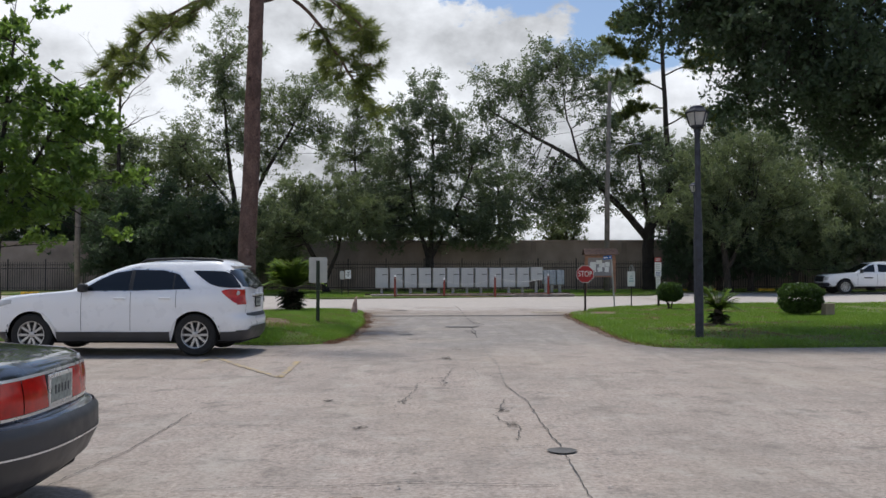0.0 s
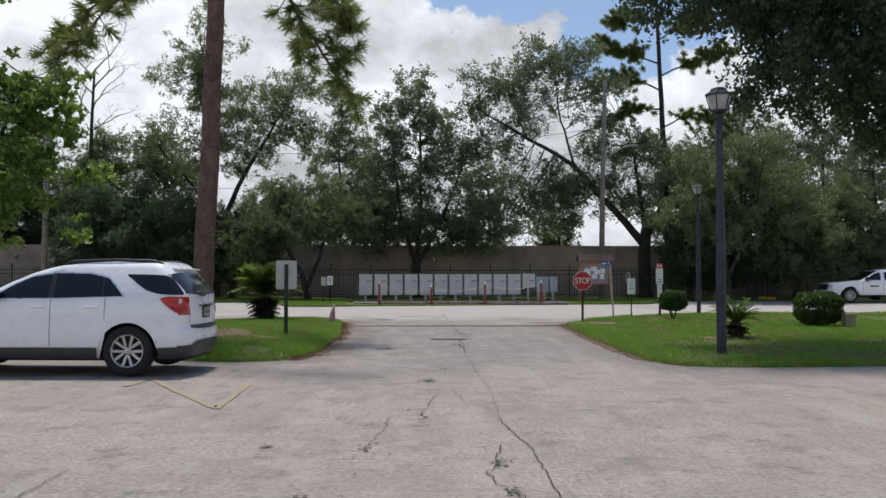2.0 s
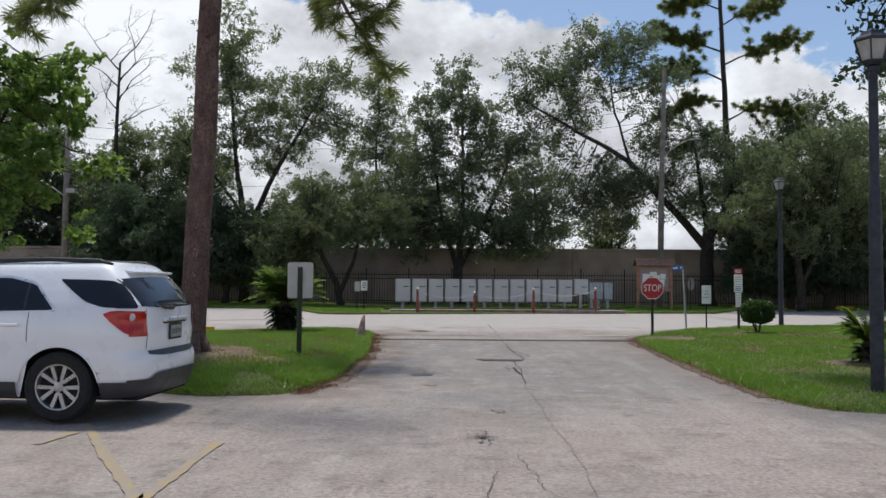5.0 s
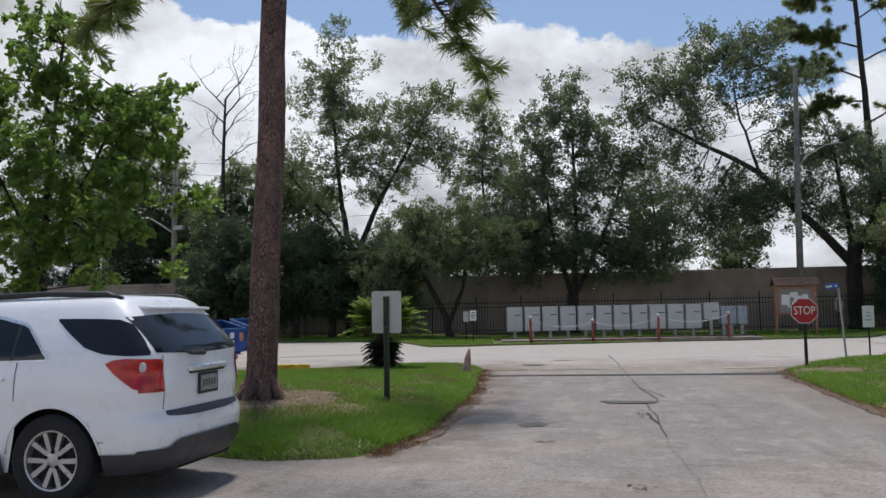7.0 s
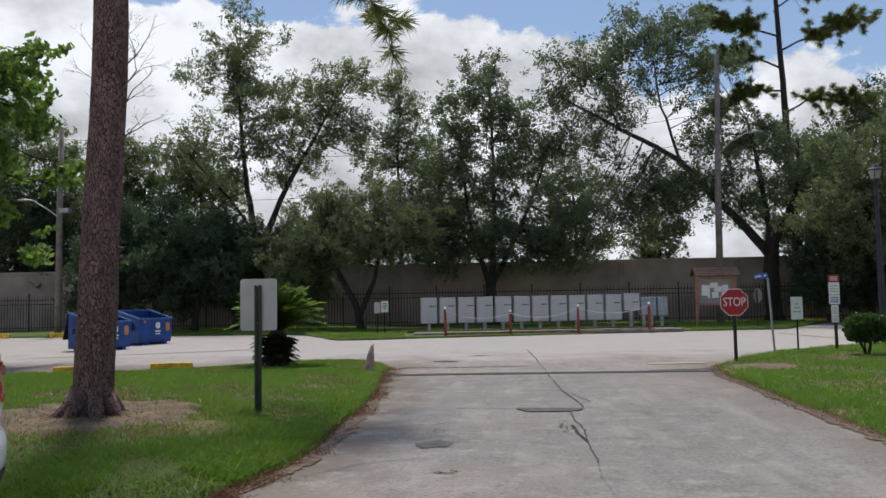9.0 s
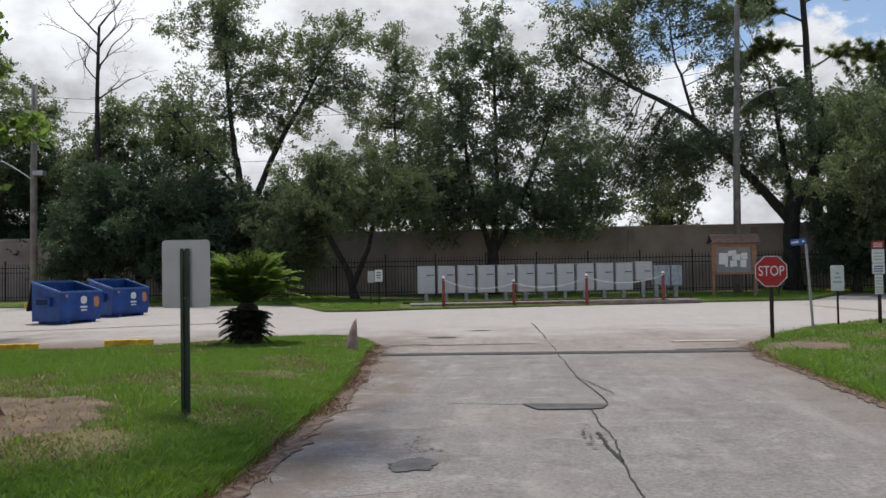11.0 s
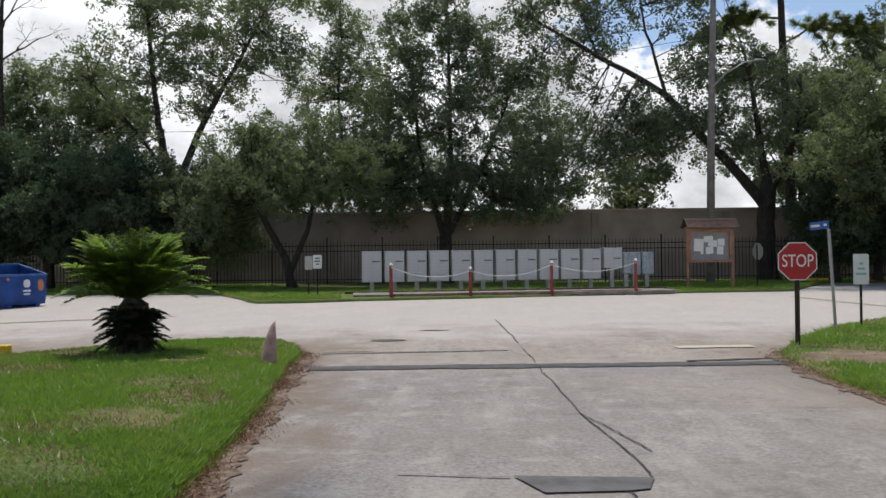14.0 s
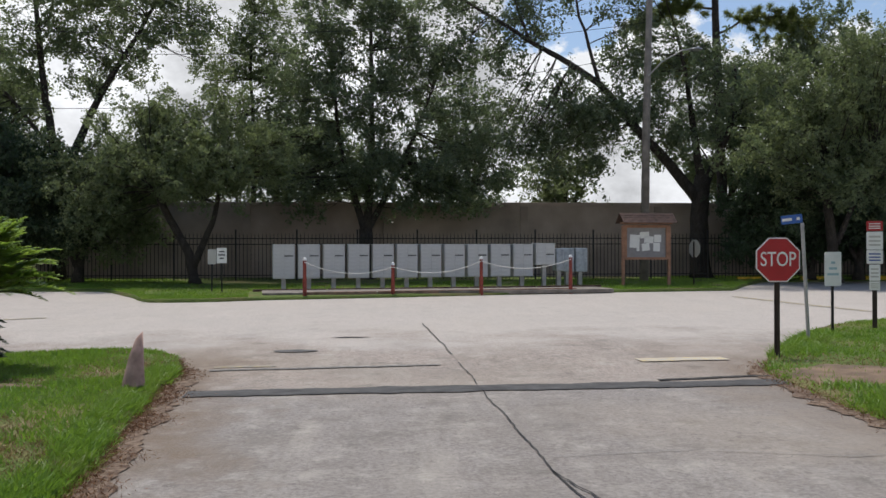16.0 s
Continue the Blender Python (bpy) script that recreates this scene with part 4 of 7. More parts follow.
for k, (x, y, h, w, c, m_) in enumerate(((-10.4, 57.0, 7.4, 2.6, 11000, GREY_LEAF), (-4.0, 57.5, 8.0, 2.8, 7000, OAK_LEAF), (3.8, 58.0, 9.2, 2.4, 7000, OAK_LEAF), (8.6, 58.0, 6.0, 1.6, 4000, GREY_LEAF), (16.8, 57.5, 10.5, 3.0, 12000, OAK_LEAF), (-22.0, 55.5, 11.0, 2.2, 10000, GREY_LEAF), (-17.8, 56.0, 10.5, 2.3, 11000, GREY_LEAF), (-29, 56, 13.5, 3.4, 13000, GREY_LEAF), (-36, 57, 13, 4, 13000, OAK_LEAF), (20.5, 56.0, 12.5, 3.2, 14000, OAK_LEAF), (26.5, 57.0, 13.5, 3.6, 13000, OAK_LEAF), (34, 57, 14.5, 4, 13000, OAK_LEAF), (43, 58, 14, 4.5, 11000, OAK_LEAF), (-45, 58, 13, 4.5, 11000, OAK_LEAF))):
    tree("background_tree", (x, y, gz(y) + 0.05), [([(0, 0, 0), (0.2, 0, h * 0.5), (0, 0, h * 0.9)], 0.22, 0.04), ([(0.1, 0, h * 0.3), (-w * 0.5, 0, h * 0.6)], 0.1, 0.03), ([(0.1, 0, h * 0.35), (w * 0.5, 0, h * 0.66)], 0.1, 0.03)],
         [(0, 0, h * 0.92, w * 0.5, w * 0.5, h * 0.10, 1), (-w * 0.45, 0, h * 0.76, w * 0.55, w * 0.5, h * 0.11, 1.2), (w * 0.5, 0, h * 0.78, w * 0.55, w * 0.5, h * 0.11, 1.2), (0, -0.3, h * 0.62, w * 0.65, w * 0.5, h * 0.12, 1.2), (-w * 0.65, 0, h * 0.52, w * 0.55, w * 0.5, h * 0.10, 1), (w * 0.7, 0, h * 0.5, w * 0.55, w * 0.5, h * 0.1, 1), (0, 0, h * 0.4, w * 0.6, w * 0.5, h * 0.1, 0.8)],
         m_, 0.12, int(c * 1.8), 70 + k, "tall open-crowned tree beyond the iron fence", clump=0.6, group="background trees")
# the bare tree
r_ = np.random.default_rng(5)
bare = thing("bare_tree", pose(-21.6, 53.2, 0.3), "leafless dead tree standing above the screen trees", "tree")
bm = bmesh.new()
tube(bm, bent((0, 0, 0), (0.3, 0, 14.4), 8, 0.02, r_), list(np.linspace(0.22, 0.07, 9)), 8)
part("trunk", bm, OAK_BARK, bare, smooth=True)
bm = bmesh.new()


def fork(p0, d, length, rad, depth):
    """A dead limb that forks upward and outward into fine twigs."""
    q = p0 + d * length
    line = bent(p0, q, 4, 0.10, r_)
    tube(bm, line, list(np.linspace(rad, rad * 0.55, 5)), 4, False)
    if depth == 0:
        return
    for k in range(2 if depth > 2 else 3):
        d2 = d + r_.normal(size=3) * [0.55, 0.35, 0.38] + [0, 0, 0.05]
        fork(line[4 if k else r_.integers(2, 5)], d2 / np.linalg.norm(d2), length * r_.uniform(0.55, 0.8), rad * 0.55, depth - 1)


for k, z0 in enumerate((10.6, 11.4, 12.1, 12.8, 13.3, 13.9, 14.4)):
    side_ = -1 if k % 2 else 1
    d0 = np.array((side_ * r_.uniform(0.5, 0.9), r_.uniform(-0.3, 0.3), r_.uniform(0.6, 0.95)))
    fork(np.array((0.22 + 0.08 * z0 / 14.4, 0, z0)), d0 / np.linalg.norm(d0), r_.uniform(1.2, 1.7), 0.055, 4)
part("branchwork", bm, OAK_BARK, bare)

# the big shade tree over the right lawn
tree("shade_tree", (12.9, 18.6, 0.15), [([(0, 0, 0), (-0.3, 0, 3.0), (-0.6, 0, 5)], 0.38, 0.28), ([(-0.5, 0, 4.4), (-3, -0.2, 7), (-6.0, -0.4, 8.6)], 0.2, 0.05), ([(-0.5, 0, 4.6), (-2.4, 1.6, 8), (-4, 2.4, 10)], 0.18, 0.05), ([(-0.4, 0, 4.8), (1.5, 0, 8), (2, 0, 11)], 0.2, 0.06)],
     [(-7.4, -0.2, 9.6, 1.7, 1.9, 1.5, 1.1), (-6.6, 0, 8.0, 1.5, 1.9, 1.2, 1.1), (-5.4, -0.2, 7.0, 1.5, 1.9, 1.2, 1.2), (-5.2, 1.6, 9.6, 2.2, 2.1, 1.6, 1.4), (-4.2, 0, 6.0, 1.5, 1.9, 1.1, 1.2), (-3.4, 0, 7.9, 2.0, 2.1, 1.4, 1.5), (-3.0, 0.2, 5.2, 1.5, 1.8, 1.0, 1.2), (-2.6, 0, 9.6, 2.2, 2.2, 1.7, 1.5), (-1.6, 0.2, 6.4, 1.8, 2.0, 1.3, 1.3), (-1.4, 0.4, 4.8, 1.4, 1.8, 0.9, 1.0), (-0.4, 0, 8.2, 2.2, 2.2, 1.6, 1.3), (-2.0, -0.6, 11.4, 2.6, 2.2, 1.8, 1.2), (-5.4, 0.6, 11.4, 2.2, 2.0, 1.4, 1.0), (0.8, 0.4, 5.6, 1.8, 2.0, 1.3, 0.9), (2.0, 0, 8.0, 2.4, 2.3, 2.0, 1.0), (1.0, 0, 11.0, 2.6, 2.3, 1.6, 0.8)],
     DARK_LEAF, 0.10, 76000, 81, "large dark shade tree overhanging the lawn", clump=0.55)

# ---- signs ----


def sign_post(bm, h, w=0.055, d=0.03):
    """A steel channel with a flat back."""
    box(bm, 0, 0, h / 2 - 0.15, w * 0.45, d, h + 0.3)
    box(bm, -w * 0.36, 0.006, h / 2 - 0.15, w * 0.28, d * 0.5, h + 0.3)
    box(bm, w * 0.36, 0.006, h / 2 - 0.15, w * 0.28, d * 0.5, h + 0.3)
    return bm


def lines_on(parent, rows, material, y):
    """Unreadable printed lines: small raised bars (x, z, width, height)."""
    for x, z, w, h in rows:
        bm = bmesh.new()
        box(bm, x, y, z, w, 0.002, h)
        part("printed_line", bm, material, parent)


octagon = [(0.31 * math.cos(radians(22.5 + 45 * k)) / math.cos(radians(22.5)), 0.31 * math.sin(radians(22.5 + 45 * k)) / math.cos(radians(22.5))) for k in range(8)]


def scaled(pts, s, cz):
    return [(x * s, z * s + cz) for x, z in pts]


stop = thing("stop_sign", pose(5.33, 29.1, 0.14, 0, 0, -3), "red octagonal stop sign on a brown steel post", "stop sign")
bm = bmesh.new()
sign_post(bm, 1.5, 0.075, 0.04)
part("post", bm, BROWN_STEEL, stop)
bm = bmesh.new()
plate(bm, scaled(octagon, 1.0, 1.28), 0.006, Matrix.Translation((0, -0.03, 0)))
part("border", bm, SIGN_WHITE, stop, "white border")
bm = bmesh.new()
plate(bm, scaled(octagon, 0.945, 1.28), 0.004, Matrix.Translation((0, -0.036, 0)))
face_ = part("face", bm, SIGN_RED, stop)
text_part("letters", "STOP", 0.285, SIGN_WHITE, face_, Matrix.Translation((0, -0.040, 1.28)), label="white letters STOP", squeeze=0.74)

back_sign = thing("parking_sign", pose(-2.86, 19.3, 0.27, 0, 0, 3), "bare aluminium back of a sign on a green channel post", "sign")
bm = bmesh.new()
box(bm, 0, 0, 0.64, 0.03, 0.012, 1.7)
for sx in (-1, 1):
    box(bm, sx * 0.024, -0.008, 0.64, 0.014, 0.03, 1.7)
    box(bm, sx * 0.036, -0.02, 0.64, 0.016, 0.006, 1.7)
part("post", bm, GREEN_STEEL, back_sign)
for k in range(36):
    if k == 0:
        bm = bmesh.new()
        lathe(bm, [(0.0045, 0), (0.0045, 0.002)], 8, Matrix.Translation((0, -0.0065, 0.04)) @ Matrix.Rotation(radians(90), 4, "X"))
        hole = part("post_hole", bm, BLACK_PLASTIC, back_sign)
    else:
        ob = new("post_hole", hole.data)
        ob.parent = back_sign
        ob.location.z = 0.0395 * k
bm = bmesh.new()
plate(bm, rounded(0.45, 0.63, 0.035, 0, 1.255), 0.004, Matrix.Translation((0, 0.014, 0)))
part("panel", bm, ALUMINIUM, back_sign)
for z in (1.03, 1.48):
    bm = bmesh.new()
    lathe(bm, [(0.009, 0), (0.009, 0.006), (0.005, 0.01)], 6, Matrix.Translation((0, -0.03, z)) @ Matrix.Rotation(radians(90), 4, "X"))
    part("bolt", bm, GALVANISED, back_sign)

street = thing("street_name_sign", pose(6.68, 30.95, 0.2), "leaning grey pipe with a blue street name blade", "sign")
bm = bmesh.new()
tube(bm, [(0.1, 0, -0.4), (0.02, 0, 1.08), (-0.02, 0, 1.8)], 0.029, 10)
part("post", bm, GALVANISED, street)
bm = bmesh.new()
plate(bm, rounded(0.33, 0.145, 0.02, 0.02, 1.87), 0.01, Matrix.Rotation(radians(-22), 4, "Z") @ Matrix.Rotation(radians(-6), 4, "Y"))
blade = part("blade", bm, SIGN_BLUE, street)
tilt = Matrix.Rotation(radians(-22), 4, "Z") @ Matrix.Rotation(radians(-6), 4, "Y")
for x, w in ((-0.05, 0.15), (0.12, 0.05)):
    bm = bmesh.new()
    box(bm, x, -0.0065, 1.87, w, 0.002, 0.045, m=tilt)
    part("printed_line", bm, SIGN_WHITE, blade)

notice = thing("notice_sign", pose(7.57, 31.66, 0.22), "white notice on a thin black post in the lawn", "sign")
bm = bmesh.new()
box(bm, 0, 0, 0.37, 0.04, 0.027, 1.14)
part("post", bm, IRON, notice)
bm = bmesh.new()
plate(bm, rounded(0.30, 0.59, 0.027, 0, 1.01), 0.006, Matrix.Translation((0, -0.02, 0)))
panel = part("panel", bm, SIGN_WHITE, notice)
lines_on(panel, [(0, 1.12, 0.07, 0.04), (0, 1.02, 0.14, 0.04), (0, 0.92, 0.20, 0.04)], SIGN_CYAN, -0.0245)

stack = thing("notice_stack", pose(8.85, 32.5, 0.22, 0, 0, -28), "stack of white and red notices on a brown post", "sign")
bm = bmesh.new()
box(bm, 0, 0, 0.80, 0.08, 0.045, 2.1, 0.004)
part("post", bm, BROWN_STEEL, stack)
for z, h, w, m_ in ((1.78, 0.18, 0.27, SIGN_RED), (1.51, 0.33, 0.27, SIGN_WHITE), (1.21, 0.25, 0.27, SIGN_WHITE), (0.92, 0.30, 0.18, SIGN_WHITE), (0.68, 0.16, 0.18, SIGN_WHITE)):
    bm = bmesh.new()
    plate(bm, rounded(w, h, 0.012, 0, z), 0.005, Matrix.Translation((0, -0.03, 0)))
    pl = part("notice", bm, m_, stack)
    lines_on(pl, [(0, z + h * f, w * 0.7, h * 0.1) for f in (0.22, -0.02, -0.24)], SIGN_WHITE if m_ is SIGN_RED else SIGN_BLUE_INK if 1.1 < z < 1.4 else ALUMINIUM, -0.0335)

for x, y, w, h, top, turn in ((-5.45, 43.9, 0.26, 0.46, 1.62, 25), (-5.05, 43.4, 0.30, 0.46, 1.66, 0)):
    s_ = thing("small_sign", pose(x, y, gz(y) + 0.1, 0, 0, turn), "small white notice on a thin dark post in the verge", "sign", "small signs by the verge")
    bm = bmesh.new()
    box(bm, 0, 0, (top - gz(y) - 0.1) / 2 - 0.05, 0.04, 0.025, top - gz(y))
    part("post", bm, IRON, s_)
    bm = bmesh.new()
    cz = top - gz(y) - 0.1 - h / 2
    plate(bm, rounded(w, h, 0.02, 0, cz), 0.005, Matrix.Translation((0, -0.018, 0)))
    pl = part("panel", bm, SIGN_WHITE if turn == 0 else ALUMINIUM, s_)
    if turn == 0:
        lines_on(pl, [(0, cz + 0.12, 0.16, 0.04), (0, cz + 0.02, 0.2, 0.04), (0, cz - 0.08, 0.12, 0.04)], SIGN_INK, -0.0225)

far_stop = thing("stop_sign", pose(10.85, 46.6, gz(46.6) + 0.1, 0, 0, 106), "bare back of an octagonal stop sign on a dark post", "stop sign")
bm = bmesh.new()
sign_post(bm, 1.55, 0.06)
part("post", bm, BROWN_STEEL, far_stop)
bm = bmesh.new()
plate(bm, scaled(octagon, 1.0, 1.3), 0.006, Matrix.Translation((0, -0.03, 0)))
part("panel", bm, ALUMINIUM, far_stop)

# ---- mailboxes ----
MB_ANGLE = 8.5
MB_O = Vector((-3.69, 44.35))
md = Vector((math.cos(radians(MB_ANGLE)), math.sin(radians(MB_ANGLE))))


def along(s, back=0.0):
    """A place along the mailbox row, back behind its front."""
    p = MB_O + md * s + Vector((-md.y, md.x)) * back
    return p.x, p.y


def mailbox(m, cab_h=1.07, leg=0.36):
    t = thing("mailbox_unit", m, "light grey cluster mailbox on a square pedestal", "mailbox", "row of cluster mailboxes")
    bm = bmesh.new()
    box(bm, 0, 0.2, leg + cab_h / 2, 0.685, 0.42, cab_h, 0.012)
    box(bm, 0, 0.2, leg + cab_h + 0.012, 0.705, 0.46, 0.026, 0.008)
    part("cabinet", bm, BOX_GREY, t)
    bm = bmesh.new()
    box(bm, 0, 0.2, leg / 2 - 0.03, 0.14, 0.14, leg + 0.06, 0.006)
    box(bm, 0, 0.2, 0.01, 0.28, 0.28, 0.03, 0.006)
    part("pedestal", bm, GALVANISED, t)
    rows = max(3, int(round(cab_h / 0.14)))
    hh = (cab_h - 0.06) / rows
    door_mesh = None
    for c in (-1, 1):
        for k in range(rows):
            if c == 1 and k == rows - 3:
                continue
            if door_mesh is None:
                bm = bmesh.new()
                box(bm, 0, 0, 0, 0.305, 0.012, hh - 0.012, 0.003)
                ob = part("door", bm, BOX_DOOR, t)
                door_mesh = ob.data
            else:
                ob = new("door", door_mesh)
                ob.parent = t
            ob.location = (c * 0.158, -0.016, leg + 0.03 + hh * (k + 0.5))
    # solid near-black bar: the shade inside the slot is its colour
    bm = bmesh.new()
    box(bm, 0.158, -0.015, leg + 0.03 + hh * (rows - 2.5), 0.27, 0.012, 0.035, 0.003)
    part("mail_slot", bm, BOX_SHADE, t, "dark outgoing mail slot")
    return t


def mb_pose(s, lift=0.12, back=0.0):
    x, y = along(s, back)
    return pose(x, y, gz(y) + lift, 0, 0, MB_ANGLE)


x_, y_ = along(5.2, -1.3)
bm = bmesh.new()
box(bm, 0, 0, 0, 11.0, 1.5, 0.12, 0.015, pose(x_, y_, gz(y_) + 0.09, 0.7, 0, MB_ANGLE))
tagged(part("mailbox_apron", bm, APRON), "pale concrete strip between the road and the mailbox lawn", "slab", kind="structure")
for k in range(5):
    x_, y_ = along(0.55 + 2.3 * k, -0.58)
    bm = bmesh.new()
    box(bm, 0, 0, 0, 2.26, 0.1, 0.16, 0.015, pose(x_, y_, gz(y_) + 0.11, 0, 0, MB_ANGLE))
    tagged(part("edging_timber", bm, EDGING), "dark weathered landscape timber edging the grass", "edging", "edging timbers")
unit = mailbox(mb_pose(0.38))
for k in range(1, 11):
    copy_thing(unit, mb_pose(0.38 + 0.795 * k))
mailbox(mb_pose(0.38 + 0.795 * 11), 0.72, 0.74)
for s, back, h, w, top in ((9.75, 0.25, 0.78, 0.30, 1.30), (10.2, 0.6, 0.84, 0.40, 1.31), (10.68, 0.6, 0.84, 0.44, 1.31)):
    t = thing("parcel_locker", mb_pose(s, 0.12, back), "blue-grey parcel locker on a pedestal", "mailbox", "parcel lockers")
    bm = bmesh.new()
    box(bm, 0, 0.2, top - h / 2, w, 0.4, h, 0.03)
    part("cabinet", bm, BOX_BLUE, t)
    bm = bmesh.new()
    box(bm, 0, 0.2, (top - h) / 2 - 0.02, 0.15, 0.15, top - h + 0.06, 0.006)
    part("pedestal", bm, GALVANISED, t)
    for k in range(2):
        bm = bmesh.new()
        box(bm, 0, -0.006, top - h / 2 + (k - 0.5) * h * 0.46, w * 0.84, 0.012, h * 0.42, 0.004)
        part("door", bm, BOX_BLUE, t)

# four red posts with a rope
BOLS = [(-2.45, 42.2), (0.12, 42.7), (2.84, 43.2), (5.75, 43.75)]
TOPS = [1.16, 1.0, 1.16, 1.2]
for (x, y), h in zip(BOLS, TOPS):
    t = thing("red_bollard", pose(x, y, gz(y), 0, 0, MB_ANGLE), "weathered red post with a white cap", "bollard", "red posts before the mailboxes")
    bm = bmesh.new()
    lathe(bm, [(0.06, -0.2), (0.06, h * 0.5), (0.052, h * 0.52), (0.052, h - 0.05)], 14)
    part("shaft", bm, POST_RED, t, smooth=False)
    bm = bmesh.new()
    lathe(bm, [(0.058, h - 0.05), (0.058, h - 0.02), (0.045, h + 0.02), (0.015, h + 0.04)], 14)
    part("cap", bm, SIGN_WHITE, t, "white cap")
for k in range(3):
    (x0, y0), (x1, y1) = BOLS[k], BOLS[k + 1]
    z0, z1 = gz(y0) + TOPS[k] - 0.1, gz(y1) + TOPS[k + 1] - 0.1
    pts = [(x0 + (x1 - x0) * f, y0 + (y1 - y0) * f - 0.05, z0 + (z1 - z0) * f - 0.26 * 4 * f * (1 - f)) for f in np.linspace(0, 1, 15)]
    bm = bmesh.new()
    tube(bm, pts, 0.014, 6)
    tagged(part("rope", bm, ROPE), "white sagging rope between the red posts", "rope", "ropes between the posts")
for k in range(4):
    x_, y_ = along(2.0 + 2.15 * k, -2.08 + 0.08 * k)
    bm = bmesh.new()
    box(bm, 0, 0, 0, 2.1, 0.16, 0.2, 0.02, pose(x_, y_, gz(y_) + 0.08, 0, 0, MB_ANGLE + 2.1))
    tagged(part("kerb_block", bm, RED_KERB), "low worn red-brown kerb block between the red posts", "kerb", "kerb blocks by the posts")

# ---- notice kiosk ----
kiosk = thing("notice_kiosk", pose(9.02, 46.3, gz(46.3) + 0.1, 0, 0, 4), "wooden notice board with a small shingled roof", "notice board")
for sx in (-1, 1):
    bm = bmesh.new()
    box(bm, sx * 0.84, 0, 0.95, 0.1, 0.1, 2.3, 0.008)
    part("post", bm, WOOD, kiosk)
bm = bmesh.new()
box(bm, 0, 0.02, 1.52, 1.62, 0.05, 1.12)
board = part("board", bm, CORK, kiosk)
for x, z, w, h, in ((0, 2.08, 1.66, 0.09), (0, 0.96, 1.66, 0.09), (-0.76, 1.52, 0.09, 1.08), (0.76, 1.52, 0.09, 1.08)):
    bm = bmesh.new()
    box(bm, x, -0.03, z, w, 0.07, h, 0.008)
    part("frame_rail", bm, WOOD, kiosk)
for x, z, w, h, a_ in ((-0.42, 1.56, 0.36, 0.46, 3), (-0.06, 1.78, 0.34, 0.22, -4), (0.1, 1.62, 0.34, 0.24, 5), (0.42, 1.66, 0.26, 0.26, 0), (-0.02, 1.36, 0.28, 0.26, -6), (0.38, 1.36, 0.24, 0.3, 2), (-0.3, 1.3, 0.1, 0.16, 0)):
    bm = bmesh.new()
    box(bm, 0, 0, 0, w, 0.003, h, m=Matrix.Translation((x, -0.009, z)) @ Matrix.Rotation(radians(a_), 4, "Y"))
    part("paper", bm, PAPER, board)
for sy, name in ((-1, "front"), (1, "back")):
    bm = bmesh.new()
    for k in range(4):
        box(bm, 0, 0, 0, 1.95, 0.16, 0.02, 0.004, Matrix.Translation((0, sy * (0.06 + 0.1 * k), 2.5 - 0.085 * k)) @ Matrix.Rotation(radians(-sy * 36), 4, "X"))
    part("roof_slope", bm, SHINGLE, kiosk)
bm = bmesh.new()
box(bm, 0, 0, 2.2, 1.8, 0.3, 0.08, 0.008)
part("beam", bm, WOOD, kiosk)

# ---- lamps and poles ----


def street_lamp(x, y, h):
    t = thing("street_lamp", pose(x, y, gz(y) + 0.05), "dark post-top lantern street lamp", "street lamp", "lantern lamps on the lawn")
    bm = bmesh.new()
    lathe(bm, [(0.085, -0.3), (0.085, h * 0.3), (0.08, h * 0.5), (0.062, h * 0.6), (0.058, h - 0.5), (0.075, h - 0.5), (0.075, h - 0.44), (0.05, h - 0.42)], 14)
    part("post", bm, LAMP_PAINT, t)
    bm = bmesh.new()
    lathe(bm, [(0.10, h - 0.42), (0.15, h - 0.38), (0.16, h - 0.36)], 6)
    part("lantern_base", bm, LAMP_PAINT, t)
    bm = bmesh.new()
    lathe(bm, [(0.25, h - 0.10), (0.25, h - 0.075), (0.17, h - 0.02), (0.14, h + 0.03), (0.05, h + 0.06)], 6)
    part("hood", bm, LAMP_PAINT, t)
    for k in range(6):
        c, s = math.cos(radians(60 * k)), math.sin(radians(60 * k))
        bm = tube(bmesh.new(), [(0.155 * c, 0.155 * s, h - 0.37), (0.235 * c, 0.235 * s, h - 0.10)], 0.012, 4)
        part("cage_bar", bm, LAMP_PAINT, t)
    bm = bmesh.new()
    lathe(bm, [(0.138, h - 0.36), (0.215, h - 0.105)], 6)
    part("diffuser", bm, DIFFUSER, t, "clouded grey lantern panes")
    return t


DIFFUSER = plain("clouded_pane", (0.42, 0.42, 0.40), 0.35, vary=0.15)
street_lamp(5.5, 15.92, 4.78)
street_lamp(11.05, 34.8, 5.2)

pole = thing("utility_pole", pose(10.0, 49.6, gz(49.6)), "weathered grey wooden utility pole with a lamp arm", "utility pole")
bm = bmesh.new()
tube(bm, [(0, 0, -0.3), (0.1, 0, 6), (0.3, 0, 13.0)], [0.17, 0.15, 0.11], 12)
part("shaft", bm, POLE_WOOD, pole, smooth=True)
bm = bmesh.new()
tube(bm, [(0.15, -0.1, 8.1), (0.6, -0.4, 8.6), (1.3, -0.6, 9.0), (1.7, -0.7, 9.05)], 0.03, 8)
arm = part("lamp_arm", bm, GALVANISED, pole)
bm = bmesh.new()
lathe(bm, [(0.04, 0.08), (0.13, 0.05), (0.17, -0.04), (0.1, -0.1)], 14, Matrix.Translation((1.85, -0.7, 9.05)) @ Matrix.Diagonal((1.5, 1, 0.7, 1)))
part("lamp_head", bm, GALVANISED, arm)
pole = thing("utility_pole", pose(-21.7, 47.9, gz(47.9)), "weathered grey wooden utility pole with a lamp arm", "utility pole")
